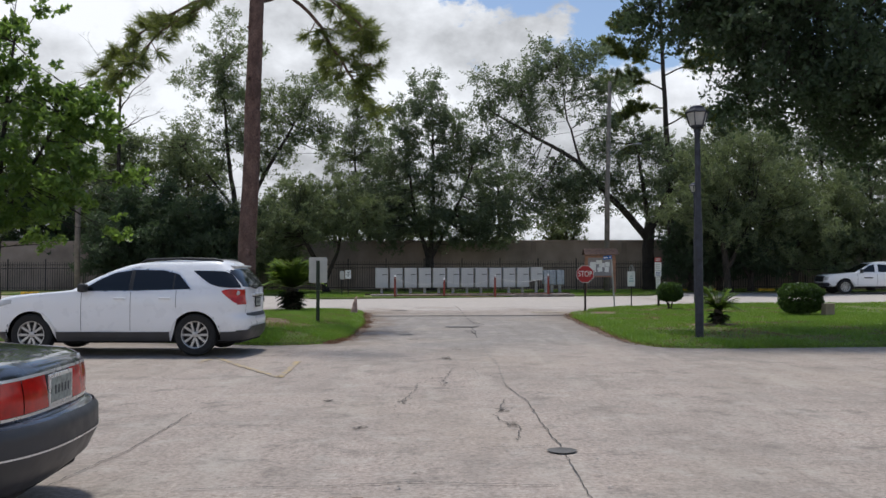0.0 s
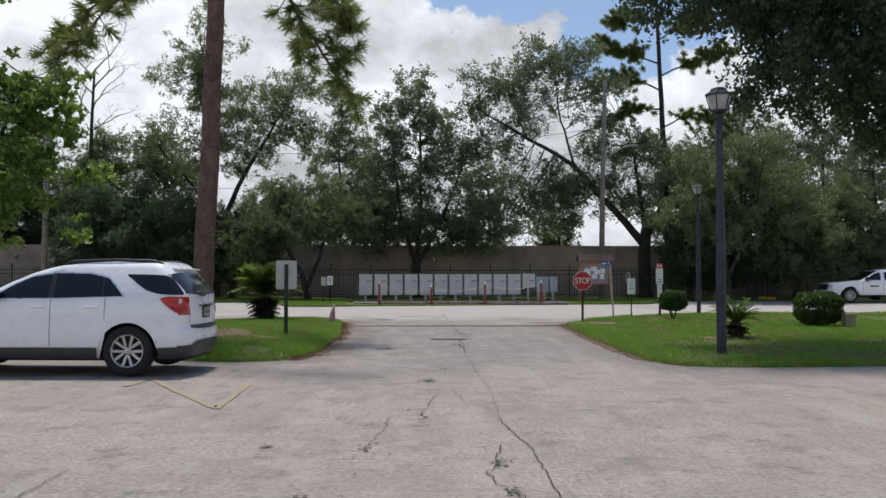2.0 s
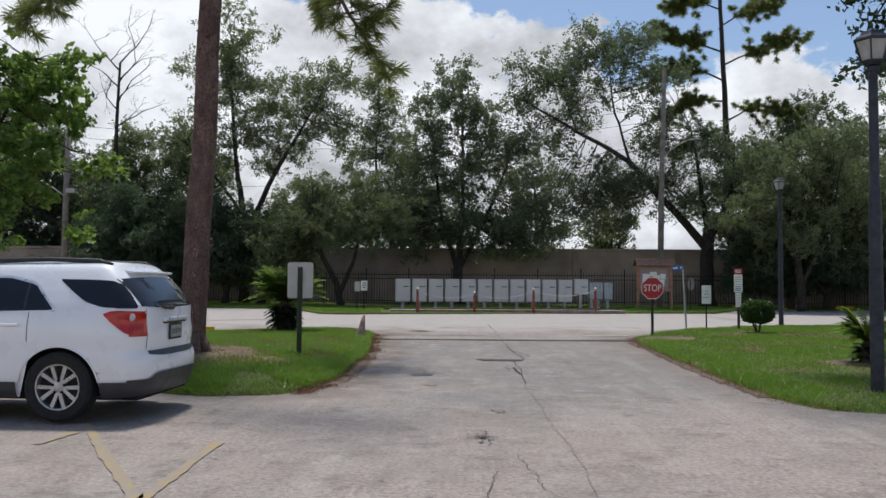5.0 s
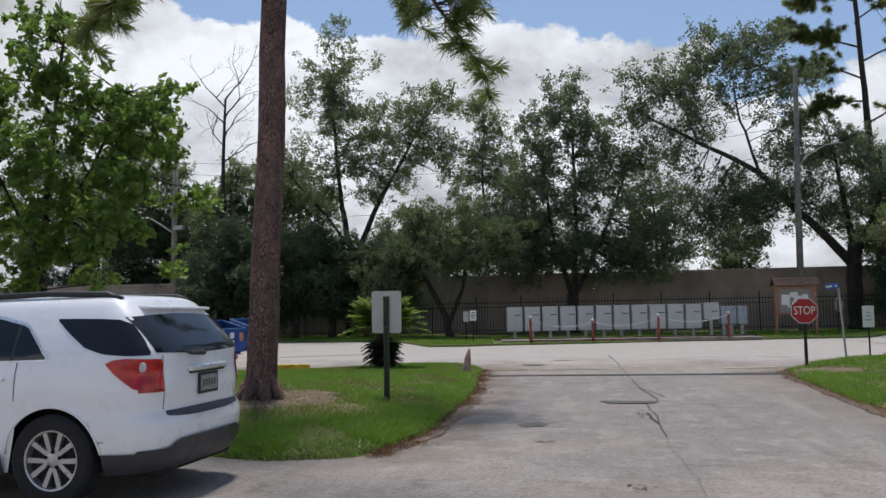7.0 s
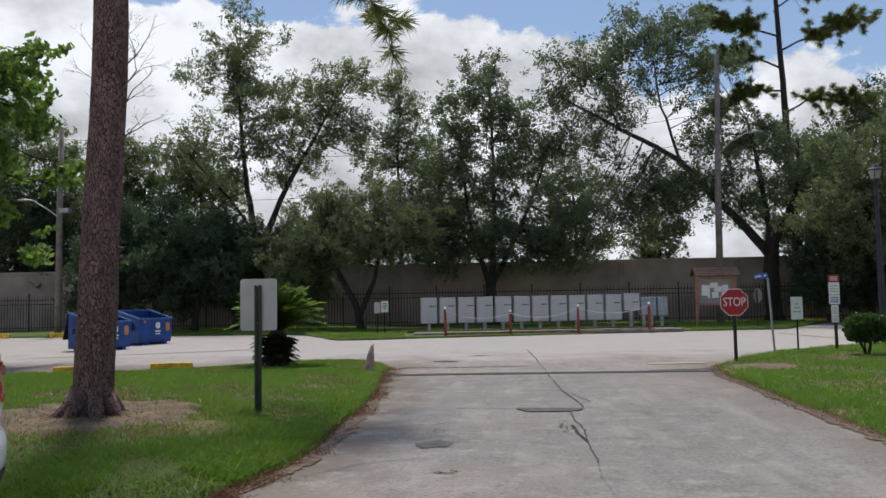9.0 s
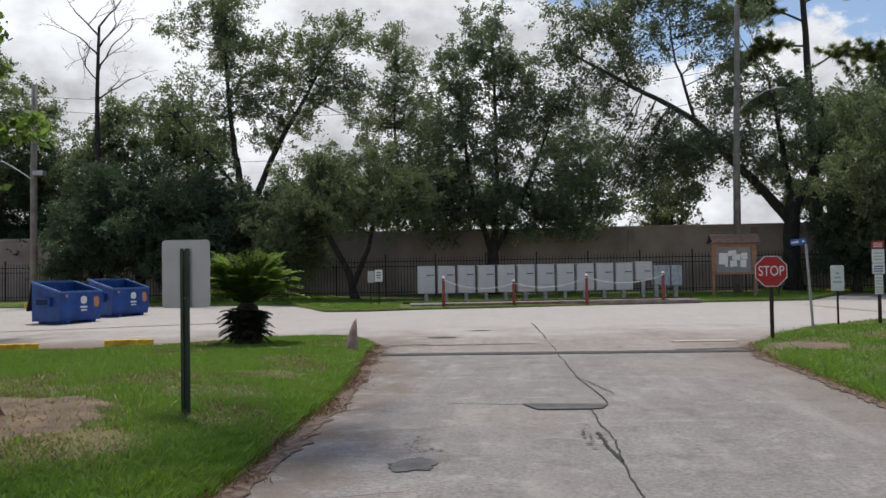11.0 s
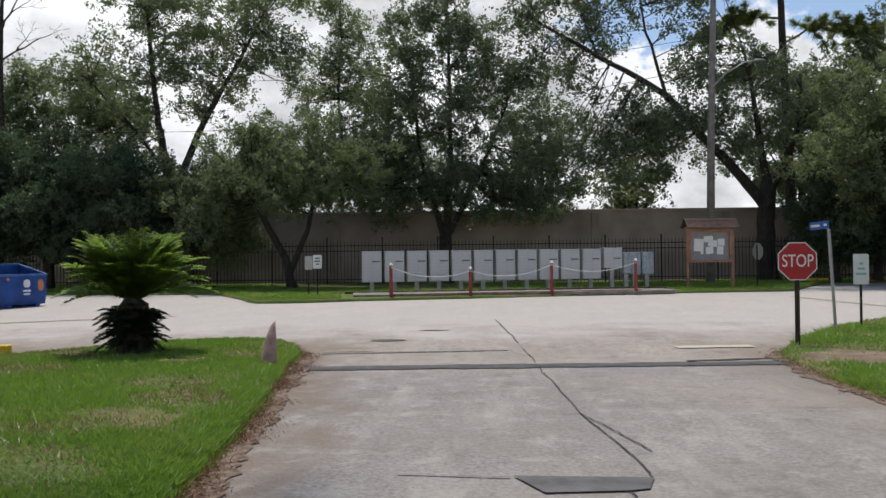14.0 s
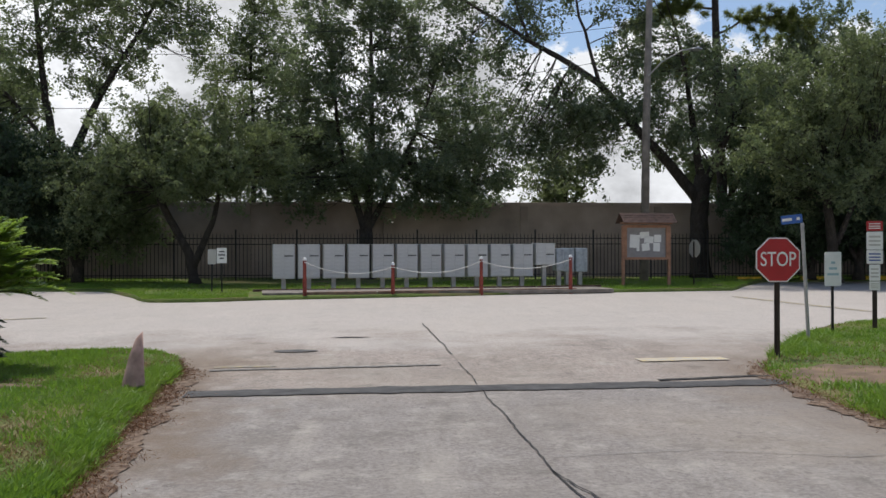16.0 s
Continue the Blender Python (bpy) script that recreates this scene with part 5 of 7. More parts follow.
bm = bmesh.new()
tube(bm, [(0, 0, -0.3), (0, 0, 6), (0.05, 0, 10.2)], [0.17, 0.15, 0.12], 12)
part("shaft", bm, POLE_WOOD, pole, smooth=True)
bm = bmesh.new()
tube(bm, [(0, -0.1, 5.8), (-0.5, -0.3, 6.2), (-1.1, -0.5, 6.6), (-1.4, -0.6, 6.65)], 0.03, 8)
arm = part("lamp_arm", bm, GALVANISED, pole)
bm = bmesh.new()
lathe(bm, [(0.04, 0.08), (0.13, 0.05), (0.17, -0.04), (0.1, -0.1)], 14, Matrix.Translation((-1.55, -0.6, 6.62)) @ Matrix.Diagonal((1.5, 1, 0.7, 1)))
part("lamp_head", bm, GALVANISED, arm)
bm = bmesh.new()
box(bm, 0.35, -0.12, 6.1, 0.5, 0.3, 0.22, 0.02)
part("flood_light", bm, GALVANISED, pole)
bm = bmesh.new()
tube(bm, [(-21.7 + 31.8 * f, 47.9 + 1.7 * f, 7.0 + 2.3 * f - 1.2 * 4 * f * (1 - f)) for f in np.linspace(0, 1, 25)], 0.012, 4)
tagged(part("overhead_cable", bm, BLACK_PLASTIC), "thin dark overhead cable between the poles", "cable", "overhead cables")
for z0, z1, sag in ((9.9, 11.2, 1.0), (9.3, 10.5, 1.1)):
    bm = bmesh.new()
    tube(bm, [(-21.7 + 31.8 * f, 47.9 + 1.7 * f, z0 + (z1 - z0) * f - sag * 4 * f * (1 - f)) for f in np.linspace(0, 1, 25)], 0.011, 4)
    tagged(part("overhead_cable", bm, BLACK_PLASTIC), "thin dark overhead cable between the poles", "cable", "overhead cables")

# ---- dumpsters ----


def dumpster(m):
    t = thing("dumpster", m, "open blue steel dumpster with sloping rim", "dumpster", "blue dumpsters")
    w, d, hf, hb = 1.62, 1.2, 0.98, 1.3
    pr = [(-d / 2 + 0.06, 0.08), (-d / 2, 0.35), (-d / 2, hf), (d / 2, hb), (d / 2, 0.08)]
    bm = bmesh.new()
    a_ = [bm.verts.new((-w / 2, y, z)) for y, z in pr]
    b_ = [bm.verts.new((w / 2, y, z)) for y, z in pr]
    bm.faces.new(a_)
    bm.faces.new(b_[::-1])
    for k in (0, 1, 3, 4):
        q = (k + 1) % 5
        bm.faces.new((a_[k], b_[k], b_[q], a_[q]))
    bmesh.ops.recalc_face_normals(bm, faces=bm.faces)
    bmesh.ops.solidify(bm, geom=bm.faces[:], thickness=0.03)
    part("bin", bm, DUMP_BLUE, t)
    # black block in the open bin: the inside's shade is put into its colour
    bm = bmesh.new()
    box(bm, 0, 0, 0.45, w - 0.1, d - 0.1, 0.5)
    part("dark_filler", bm, BLACK_PLASTIC, t, "black filler standing for the shade inside")
    slope = math.atan2(hb - hf, d)
    for sx in (-1, 1):
        bm = bmesh.new()
        box(bm, 0, 0, 0, 0.07, d * 1.05, 0.06, 0.012, Matrix.Translation((sx * w / 2, 0, (hf + hb) / 2)) @ Matrix.Rotation(slope, 4, "X"))
        part("rim", bm, DUMP_RIM, t, "scuffed pale blue rim")
        bm = bmesh.new()
        box(bm, sx * (w / 2 + 0.05), 0.05, 0.68, 0.11, 0.62, 0.26, 0.015)
        part("fork_pocket", bm, DUMP_BLUE, t)
        # dark plate on the solid pocket: the shade in its mouth, as colour
        bm = bmesh.new()
        box(bm, sx * (w / 2 + 0.108), 0.05, 0.68, 0.004, 0.50, 0.16)
        part("pocket_mouth", bm, WELL_DARK, t)
        bm = bmesh.new()
        box(bm, sx * 0.5, 0, 0.05, 0.16, d, 0.10, 0.01)
        part("skid", bm, DUMP_BLUE, t)
        bm = bmesh.new()
        box(bm, 0, 0, 0, w / 2 - 0.04, 0.035, 0.95, 0.012, Matrix.Translation((sx * w / 4, d / 2 + 0.16, hb - 0.45)) @ Matrix.Rotation(radians(14), 4, "X"))
        part("lid", bm, BLACK_PLASTIC, t, "black plastic lid hanging open behind")
    for y, z in ((-d / 2, hf), (d / 2, hb)):
        bm = bmesh.new()
        box(bm, 0, y, z, w + 0.04, 0.07, 0.06, 0.012)
        part("rim", bm, DUMP_RIM, t, "scuffed pale blue rim")
    for x, z, ww, hh, m_ in ((0.1, 0.72, 0.24, 0.24, SIGN_WHITE), (0.1, 0.5, 0.28, 0.06, SIGN_WHITE), (0.1, 0.4, 0.24, 0.05, SIGN_WHITE), (0.6, 0.66, 0.2, 0.34, DUMP_LABEL), (-0.55, 0.86, 0.1, 0.1, DUMP_LABEL)):
        bm = bmesh.new()
        plate(bm, rounded(ww, hh, min(ww, hh) * 0.4, x, z), 0.004, Matrix.Translation((0, -d / 2 - 0.006, 0)))
        part("sticker", bm, m_, t)
    return t


DUMP_RIM = plain("scuffed_blue_rim", (0.07, 0.17, 0.40), 0.5, 0.1, vary=0.3, scale=8)
WELL_DARK = plain("pocket_shadow", (0.006, 0.02, 0.07), 0.8)
DUMP_LABEL = plain("orange_sticker", (0.55, 0.22, 0.08), 0.5)
dm = dumpster(pose(-14.0, 37.05, gz(37.05), 0, 0, 71))
copy_thing(dm, pose(-13.95, 40.4, gz(40.4), 0, 0, 68))

# ---- ground details ----


def strip(bm, pts, width, lift, seed=0, jitter=0.0, step=0.06, ragged=0.7):
    """A flat ribbon on the road along a line, with an uneven width."""
    pts = [np.array(p, float) for p in pts]
    line = []
    for a_, b_ in zip(pts, pts[1:]):
        m = max(1, int(np.linalg.norm(b_ - a_) / step))
        line.extend(a_ + (b_ - a_) * k / m for k in range(m))
    line.append(pts[-1])
    prev = None
    for k, p in enumerate(line):
        d = line[min(k + 1, len(line) - 1)] - line[max(k - 1, 0)]
        nrm = np.array((-d[1], d[0])) / max(1e-6, np.linalg.norm(d))
        q = p + nrm * jitter * (0.6 * noise.noise((p[0] * 1.3, p[1] * 1.3, seed)) + 0.25 * noise.noise((p[0] * 7, p[1] * 7, seed)) + 0.3 * noise.noise((p[0] * 23, p[1] * 23, seed)))
        w = width * (1 - ragged / 2 + ragged * abs(noise.noise((p[0] * 4, p[1] * 4, seed + 9)))) / 2
        pair = [bm.verts.new((*(q + nrm * s * w), gz(q[1]) + lift)) for s in (1, -1)]
        if prev:
            bm.faces.new((prev[0], prev[1], pair[1], pair[0]))
        prev = pair
    return bm


def crack(pts, width, seed, jitter=0.05, material=None):
    bm = strip(bmesh.new(), pts, width, 0.012, seed, jitter)
    tagged(part("crack", bm, material or CRACK), "dark open crack in the concrete", "crack", "cracks in the concrete", "structure")


def blot(x, y, rx, ry, material, seed, lift=0.009, name="stain", label="dark worn stain in the concrete", n=70, ragged=0.5):
    """An irregular flat patch on the road."""
    bm = bmesh.new()
    ring = []
    for k in range(n):
        a_ = 2 * math.pi * k / n
        r = 1 + ragged * (noise.noise((math.cos(a_) * 1.6, math.sin(a_) * 1.6, seed)) + 0.7 * noise.noise((math.cos(a_) * 7, math.sin(a_) * 7, seed)))
        r = max(0.12, r)
        q = (x + math.cos(a_) * rx * r, y + math.sin(a_) * ry * r)
        ring.append(bm.verts.new((*q, gz(q[1]) + lift)))
    bm.faces.new(ring)
    tagged(part(name, bm, material), label, name, name + " patches", "structure")


def worn(name, paint, under, lo=0.45, hi=0.6, scale=9.0):
    m = Mat(name, 0.85, 0.0, 0.3)
    m.color(m.mix(m.ramp(m.noise(scale, 6, 0.65), lo, hi), paint, under))
    m.bump(m.noise(60, 3), 0.3, 0.006)
    return m.m


CRACK = plain("crack_dirt", (0.06, 0.055, 0.05), 0.95, vary=0.4, scale=8, bump=0.4)
PIT = plain("pit_dirt", (0.105, 0.09, 0.075), 0.95, vary=0.4, scale=9, bump=0.4)
FAINT = worn("faint_crack", (0.17, 0.16, 0.145), (0.30, 0.285, 0.265), 0.4, 0.6, 6)
STAIN = worn("dark_stain", (0.15, 0.14, 0.128), (0.26, 0.248, 0.23), 0.36, 0.6, 11)
OLD_YELLOW = worn("old_yellow_line", (0.42, 0.33, 0.15), (0.31, 0.285, 0.245), 0.33, 0.56, 9)
GHOST_YELLOW = worn("ghost_yellow_line", (0.41, 0.30, 0.13), (0.315, 0.27, 0.23), 0.34, 0.58, 7)
BAR_YELLOW = worn("stop_bar_yellow", (0.60, 0.46, 0.20), (0.44, 0.40, 0.34), 0.30, 0.54, 9)
DIRT_EDGE = worn("dirt_on_concrete", (0.085, 0.052, 0.034), (0.24, 0.175, 0.125), 0.40, 0.62, 11)


bm = strip(bmesh.new(), [(-2.3, 27.0), (0.5, 27.12), (3.2, 27.22), (4.75, 27.3)], 0.46, 0.012, 4, 0.05, 0.15, 0.5)
tagged(part("tar_strip", bm, TAR), "dark tar filled trench across the drive", "joint", "filled joints", "structure")
bm = strip(bmesh.new(), [(-2.4, 28.72), (0.6, 29.0)], 0.13, 0.012, 8, 0.04)
tagged(part("tar_strip", bm, STAIN), "faint tar filled joint in the road", "joint", "filled joints", "structure")
bm = strip(bmesh.new(), [(3.38, 29.22), (4.66, 29.3)], 0.36, 0.012, 6, 0.02, 0.06, 0.2)
tagged(part("yellow_mark", bm, BAR_YELLOW), "worn yellow stop bar on the road", "road marking", "yellow marks", "structure")
for pts in ([(-3.72, 13.15), (-2.0, 10.3)], [(-2.08, 12.3), (-1.95, 10.2)], [(-3.62, 12.7), (-3.66, 12.1)], [(-2.4, 29.0), (-1.6, 29.05)], [(10.3, 42.0), (10.8, 39.0), (11.3, 36.6)], [(-14, 33.5), (-7.5, 36.5)]):
    bm = strip(bmesh.new(), pts, 0.12 if pts[0][1] < 30 else 0.3, 0.009, 6, 0.03)
    tagged(part("yellow_mark", bm, GHOST_YELLOW if pts[0][1] < 20 else OLD_YELLOW), "faded yellow parking line on the concrete", "road marking", "yellow marks", "structure")
crack([(1.3, 2.5), (1.27, 4.2), (1.26, 5.4)], 0.009, 1, 0.05)
crack([(1.26, 5.6), (1.22, 8.1), (1.08, 9.6)], 0.012, 1, 0.06)
crack([(1.08, 9.6), (1.1, 12.3), (1.03, 14.7), (0.97, 17.2)], 0.008, 1, 0.09, FAINT)
crack([(0.97, 17.2), (1.03, 19.0), (0.95, 20.9)], 0.016, 1, 0.06)
crack([(1.19, 21.2), (1.17, 21.8), (1.02, 23.5), (0.97, 25.2), (0.93, 27.0)], 0.018, 2, 0.05)
crack([(0.92, 27.4), (0.86, 29.2)], 0.016, 3, 0.05)
crack([(0.84, 30.0), (0.74, 32.2), (0.62, 34.6)], 0.026, 3, 0.05)
crack([(1.35, 22.0), (1.2, 22.9), (1.02, 23.6)], 0.02, 4, 0.06)
crack([(-0.6, 21.35), (0.2, 21.25)], 0.03, 5, 0.03, FAINT)
crack([(-2.3, 4.4), (-2.2, 5.6), (-2.25, 7.3)], 0.010, 6, 0.05)
crack([(-1.4, 4.3), (0.2, 4.5), (1.1, 4.4)], 0.010, 7, 0.06)
crack([(0.6, 5.6), (1.15, 5.7)], 0.010, 8, 0.05)
crack([(1.1, 10.0), (0.75, 10.8), (0.6, 12.0)], 0.007, 11, 0.12)
crack([(1.08, 24.0), (2.2, 24.15), (3.3, 23.85), (4.0, 23.9)], 0.012, 12, 0.05, FAINT)
crack([(-1.7, 16.6), (-1.1, 17.3), (-0.6, 17.5)], 0.014, 14, 0.1)
crack([(-1.2, 19.6), (-0.6, 19.8)], 0.014, 15, 0.1)
for k, (x, y, rx, ry, m_) in enumerate(((-0.6, 18.3, 0.19, 0.2, PATCH), (-0.3, 4.0, 0.15, 0.12, SOIL), (-0.7, 32.3, 0.28, 0.07, CRACK))):
    blot(x, y, rx, ry, m_, k + 0.3)
bm = bmesh.new()
ring = [bm.verts.new((x, y, 0.014)) for x, y in ((0.22, 21.28), (1.19, 21.22), (1.1, 20.95), (0.95, 20.9), (0.4, 20.86))]
bm.faces.new(ring[::-1])
tagged(part("repair_patch", bm, PATCH), "dark rectangular asphalt repair in the concrete", "road patch", "repair patches", "structure")
blot(1.26, 5.5, 0.12, 0.11, PATCH, 33.1, 0.014, "repair_patch", "dark rectangular asphalt repair in the concrete", 8, 0.2)

# a small manhole plate, drawn flat and sharing the repair patches' label
blot(-1.5, 30.55, 0.34, 0.14, PATCH, 35.2, 0.014, "repair_patch", "dark rectangular asphalt repair in the concrete", 12, 0.15)
bm = strip(bmesh.new(), [(3.1, 27.55), (4.3, 27.75), (5.0, 27.7)], 0.12, 0.012, 14, 0.05)
tagged(part("tar_strip", bm, CRACK), "dark crumbled end of the filled trench", "joint", "filled joints", "structure")
crack([(0.42, 11.3), (0.3, 9.75), (-0.02, 9.6), (-0.05, 8.9), (-0.18, 8.0)], 0.008, 21, 0.1)
crack([(0.98, 8.2), (0.92, 7.5), (0.8, 7.2), (0.98, 6.6), (0.94, 5.9)], 0.010, 22, 0.12)
crack([(0.9, 19.6), (1.0, 18.4)], 0.04, 23, 0.06)


def spall(x, y, rx, ry, n, seed):
    """A worn hollow: a cluster of ragged dark pits."""
    r = np.random.default_rng(seed)
    bm = bmesh.new()
    for _ in range(n * 2):
        px, py = x + r.normal() * rx * 0.5, y + r.normal() * ry * 0.5
        r0 = r.uniform(0.005, 0.02)
        ring = [bm.verts.new((px + math.cos(q * 0.7) * r0 * r.uniform(0.4, 1.5) * 1.3, py + math.sin(q * 0.7) * r0 * r.uniform(0.4, 1.5), gz(py) + r.uniform(0.0086, 0.0125))) for q in range(9)]
        bm.faces.new(ring)
    tagged(part("stain", bm, PIT), "cluster of dark pits broken out of the concrete", "stain", "stain patches", "structure")


for k, (x, y, rx, ry, n) in enumerate(((0.33, 12.75, 0.09, 0.36, 26), (0.55, 14.35, 0.1, 0.12, 8), (0.92, 7.55, 0.09, 0.16, 12), (0.98, 6.7, 0.07, 0.2, 9), (-0.47, 6.47, 0.06, 0.08, 6), (-0.66, 18.85, 0.24, 0.1, 8), (-0.42, 16.8, 0.13, 0.1, 9), (0.3, 9.6, 0.1, 0.5, 9), (-0.98, 8.15, 0.05, 0.06, 4), (0.84, 19.35, 0.07, 0.5, 13), (-0.7, 19.1, 0.09, 0.35, 9), (-0.15, 8.0, 0.12, 0.6, 9))):
    spall(x, y, rx, ry, n, 300 + k)
# spalled pits and crumbs of the worn surface
bm = bmesh.new()
for k in range(3600):
    if k < 3000:
        x, y = rng.normal(-0.2, 1.5), 3.0 + 17 * rng.random() ** 1.5
    else:
        x, y = rng.uniform(-2.2, 4.0), rng.uniform(3.0, 34)
    cx = noise.noise((x * 1.1, y * 0.6, 7.7))
    if cx < 0.05:
        continue
    r0 = rng.uniform(0.002, 0.008) * (1.5 if rng.random() < 0.05 else 1)
    ring = []
    for q in range(9):
        a_ = 2 * math.pi * q / 9
        rr = r0 * rng.uniform(0.3, 1.5)
        ring.append(bm.verts.new((x + math.cos(a_) * rr * 1.9, y + math.sin(a_) * rr * 1.2, gz(y) + 0.0085)))
    bm.faces.new(ring)
tagged(part("surface_pits", bm, STAIN), "small dark pits worn into the concrete", "pitting", kind="stuff")


class LawnField:
    """Heights and random places on a bulging lawn."""

    def __init__(self, edge, centre, lift, mound):
        self.e, self.c, self.lift, self.mound = edge, np.array(centre), lift, mound
        d = edge - self.c
        ang, rad = np.arctan2(d[:, 1], d[:, 0]), np.hypot(d[:, 0], d[:, 1])
        o = np.argsort(ang)
        self.ang, self.rad = ang[o], rad[o]

    def z(self, p):
        d = p - self.c
        s = np.hypot(d[:, 0], d[:, 1]) / np.interp(np.arctan2(d[:, 1], d[:, 0]), self.ang, self.rad, period=2 * math.pi)
        h = np.interp(s, [0.4, 0.65, 0.85, 0.95, 0.985, 0.997, 1.0], [1, 1, 0.72, 0.34, 0, 0, 0]) * self.mound * swell(p[:, 1]) + self.lift * np.interp(s, [0.985, 0.997, 1.0], [1, 0.7, 0.0])
        return h + 0.0125 * np.clip(p[:, 1] - 28, 0, 60), s

    def scatter(self, n, x0, x1, y0, y1):
        p = np.stack([rng.uniform(x0, x1, n), rng.uniform(y0, y1, n)], 1)
        z, s = self.z(p)
        keep = s < 1.004
        return p[keep], z[keep], s[keep]


LEFT = LawnField(LEFT_EDGE, (-8, 22), 0.07, 0.24)
RIGHT = LawnField(RIGHT_EDGE, (15, 25), 0.05, 0.10)


def bare(x, y):
    """How bare the lawn is at a place."""
    v = noise.noise((x * 0.55, y * 0.45, 3.3)) + 0.5 * noise.noise((x * 1.6, y * 1.3, 8.1))
    v = max(v * 2.2 - 0.34, 0.0)
    for px, py, r in ((-5.9, 20.9, 0.9), (-3.3, 21.9, 0.45), (-4.3, 22.3, 0.4), (-2.6, 19.2, 0.35), (-4.65, 18.5, 1.9), (-4.4, 17.0, 1.2), (-3.3, 17.8, 0.8), (-5.8, 17.2, 1.2), (-3.2, 20.7, 0.8), (-2.9, 23.6, 0.7), (-4.2, 21.4, 0.9), (-3.0, 22.4, 0.6), (-3.6, 17.2, 0.7), (-5.6, 17.0, 1.0), (-3.4, 24.6, 0.5), (5.6, 28.4, 1.0), (5.2, 27.2, 0.7), (4.9, 15.3, 0.5), (6.95, 19.65, 0.8), (6.2, 16.2, 0.7), (7.8, 15.8, 0.6), (-5.1, 27.9, 0.45), (-4.0, 27.0, 0.35)):
        v = max(v, 1.25 - math.hypot(x - px, y - py) / r)
    return v


def blades(name, p, z, height, width, seed, label, lean=0.5, material=None):
    """Grass blades; dry ones grow where the lawn is thin."""
    r = np.random.default_rng(seed)
    b = np.array([bare(x, y) for x, y in p])
    if material is None:
        keep = r.random(len(p)) > np.clip(b * 1.5, 0, 0.93)
    else:
        keep = r.random(len(p)) < np.clip(b * 1.6, 0.03, 0.8)
    p, z = p[keep], z[keep]
    n = len(p)
    h = height * r.uniform(0.5, 1.25, n) * (0.85 + 0.4 * np.array([noise.noise((x * 1.3, y * 1.3, 0)) + 1.5 * noise.noise((x * 7, y * 7, 4)) for x, y in p]))
    a_ = r.uniform(0, 2 * math.pi, n)
    root = np.column_stack([p, z - 0.004])
    side = np.column_stack([np.cos(a_), np.sin(a_), np.zeros(n)]) * (width * r.uniform(0.6, 1.3, n))[:, None]
    tip = root + np.column_stack([r.normal(size=n) * lean * h, r.normal(size=n) * lean * h, h])
    v = np.stack([root - side, root + side, tip], 1).reshape(-1, 3)
    tagged(raw(name, v, np.arange(3 * n).reshape(-1, 3), material or GRASS), label, "grass", kind="stuff")


p, z, s = LEFT.scatter(260000, -9.5, -1.8, 15.2, 31.2)
blades("grass_left", p, z, 0.058, 0.008, 3, "mown green grass with thin dry spots")
p, z, s = LEFT.scatter(150000, -9.5, -1.8, 15.2, 31.2)
blades("dry_grass_left", p, z, 0.045, 0.007, 13, "short straw-coloured grass in the thin spots", 0.9, STRAW)
p, z, s = LEFT.scatter(170000, -6.0, -1.8, 15.2, 24.0)
blades("grass_near_left", p, z, 0.07, 0.006, 23, "thick tufted green grass by the drive", 0.7)
p2_, z2_, s2_ = LEFT.scatter(240000, -3.2, -1.7, 15.2, 31)
k_ = s2_ > 0.95
blades("grass_edge_left", p2_[k_], z2_[k_], 0.07, 0.008, 4, "longer uneven grass along the concrete edge", 0.8)
p, z, s = LEFT.scatter(60000, -20, -9.5, 16, 29)
blades("grass_far_left", p, z, 0.07, 0.014, 5, "mown green grass with thin dry spots")
p, z, s = RIGHT.scatter(150000, 4, 14, 14.4, 35.2)
blades("grass_right", p, z, 0.06, 0.011, 6, "mown green grass with thin dry spots")
p, z, s = RIGHT.scatter(70000, 4, 14, 14.4, 35.2)
blades("dry_grass_right", p, z, 0.045, 0.010, 16, "short straw-coloured grass in the thin spots", 0.9, STRAW)
p2_, z2_, s2_ = RIGHT.scatter(110000, 4, 7.5, 14.4, 32)
k_ = s2_ > 0.94
blades("grass_edge_right", p2_[k_], z2_[k_], 0.10, 0.009, 7, "longer uneven grass along the concrete edge", 0.8)
p, z, s = RIGHT.scatter(50000, 14, 26, 15, 36)
blades("grass_far_right", p, z, 0.07, 0.02, 8, "mown green grass with thin dry spots")
p = np.stack([rng.uniform(-22, 24, 130000), rng.uniform(0, 1, 130000) ** 1.5 * 7], 1)
p[:, 1] += np.interp(p[:, 0], KERB_X, KERB_Y) + 0.03
ms_ = (p[:, 0] - MB_O.x) * md.x + (p[:, 1] - MB_O.y) * md.y
mb_ = (p[:, 1] - MB_O.y) * md.x - (p[:, 0] - MB_O.x) * md.y
p = p[~((ms_ > -0.7) & (ms_ < 11.1) & (mb_ < -0.5))]
blades("grass_verge", p, 0.0125 * (p[:, 1] - 28) + 0.115, 0.05, 0.022, 9, "green grass of the verge below the mailboxes")


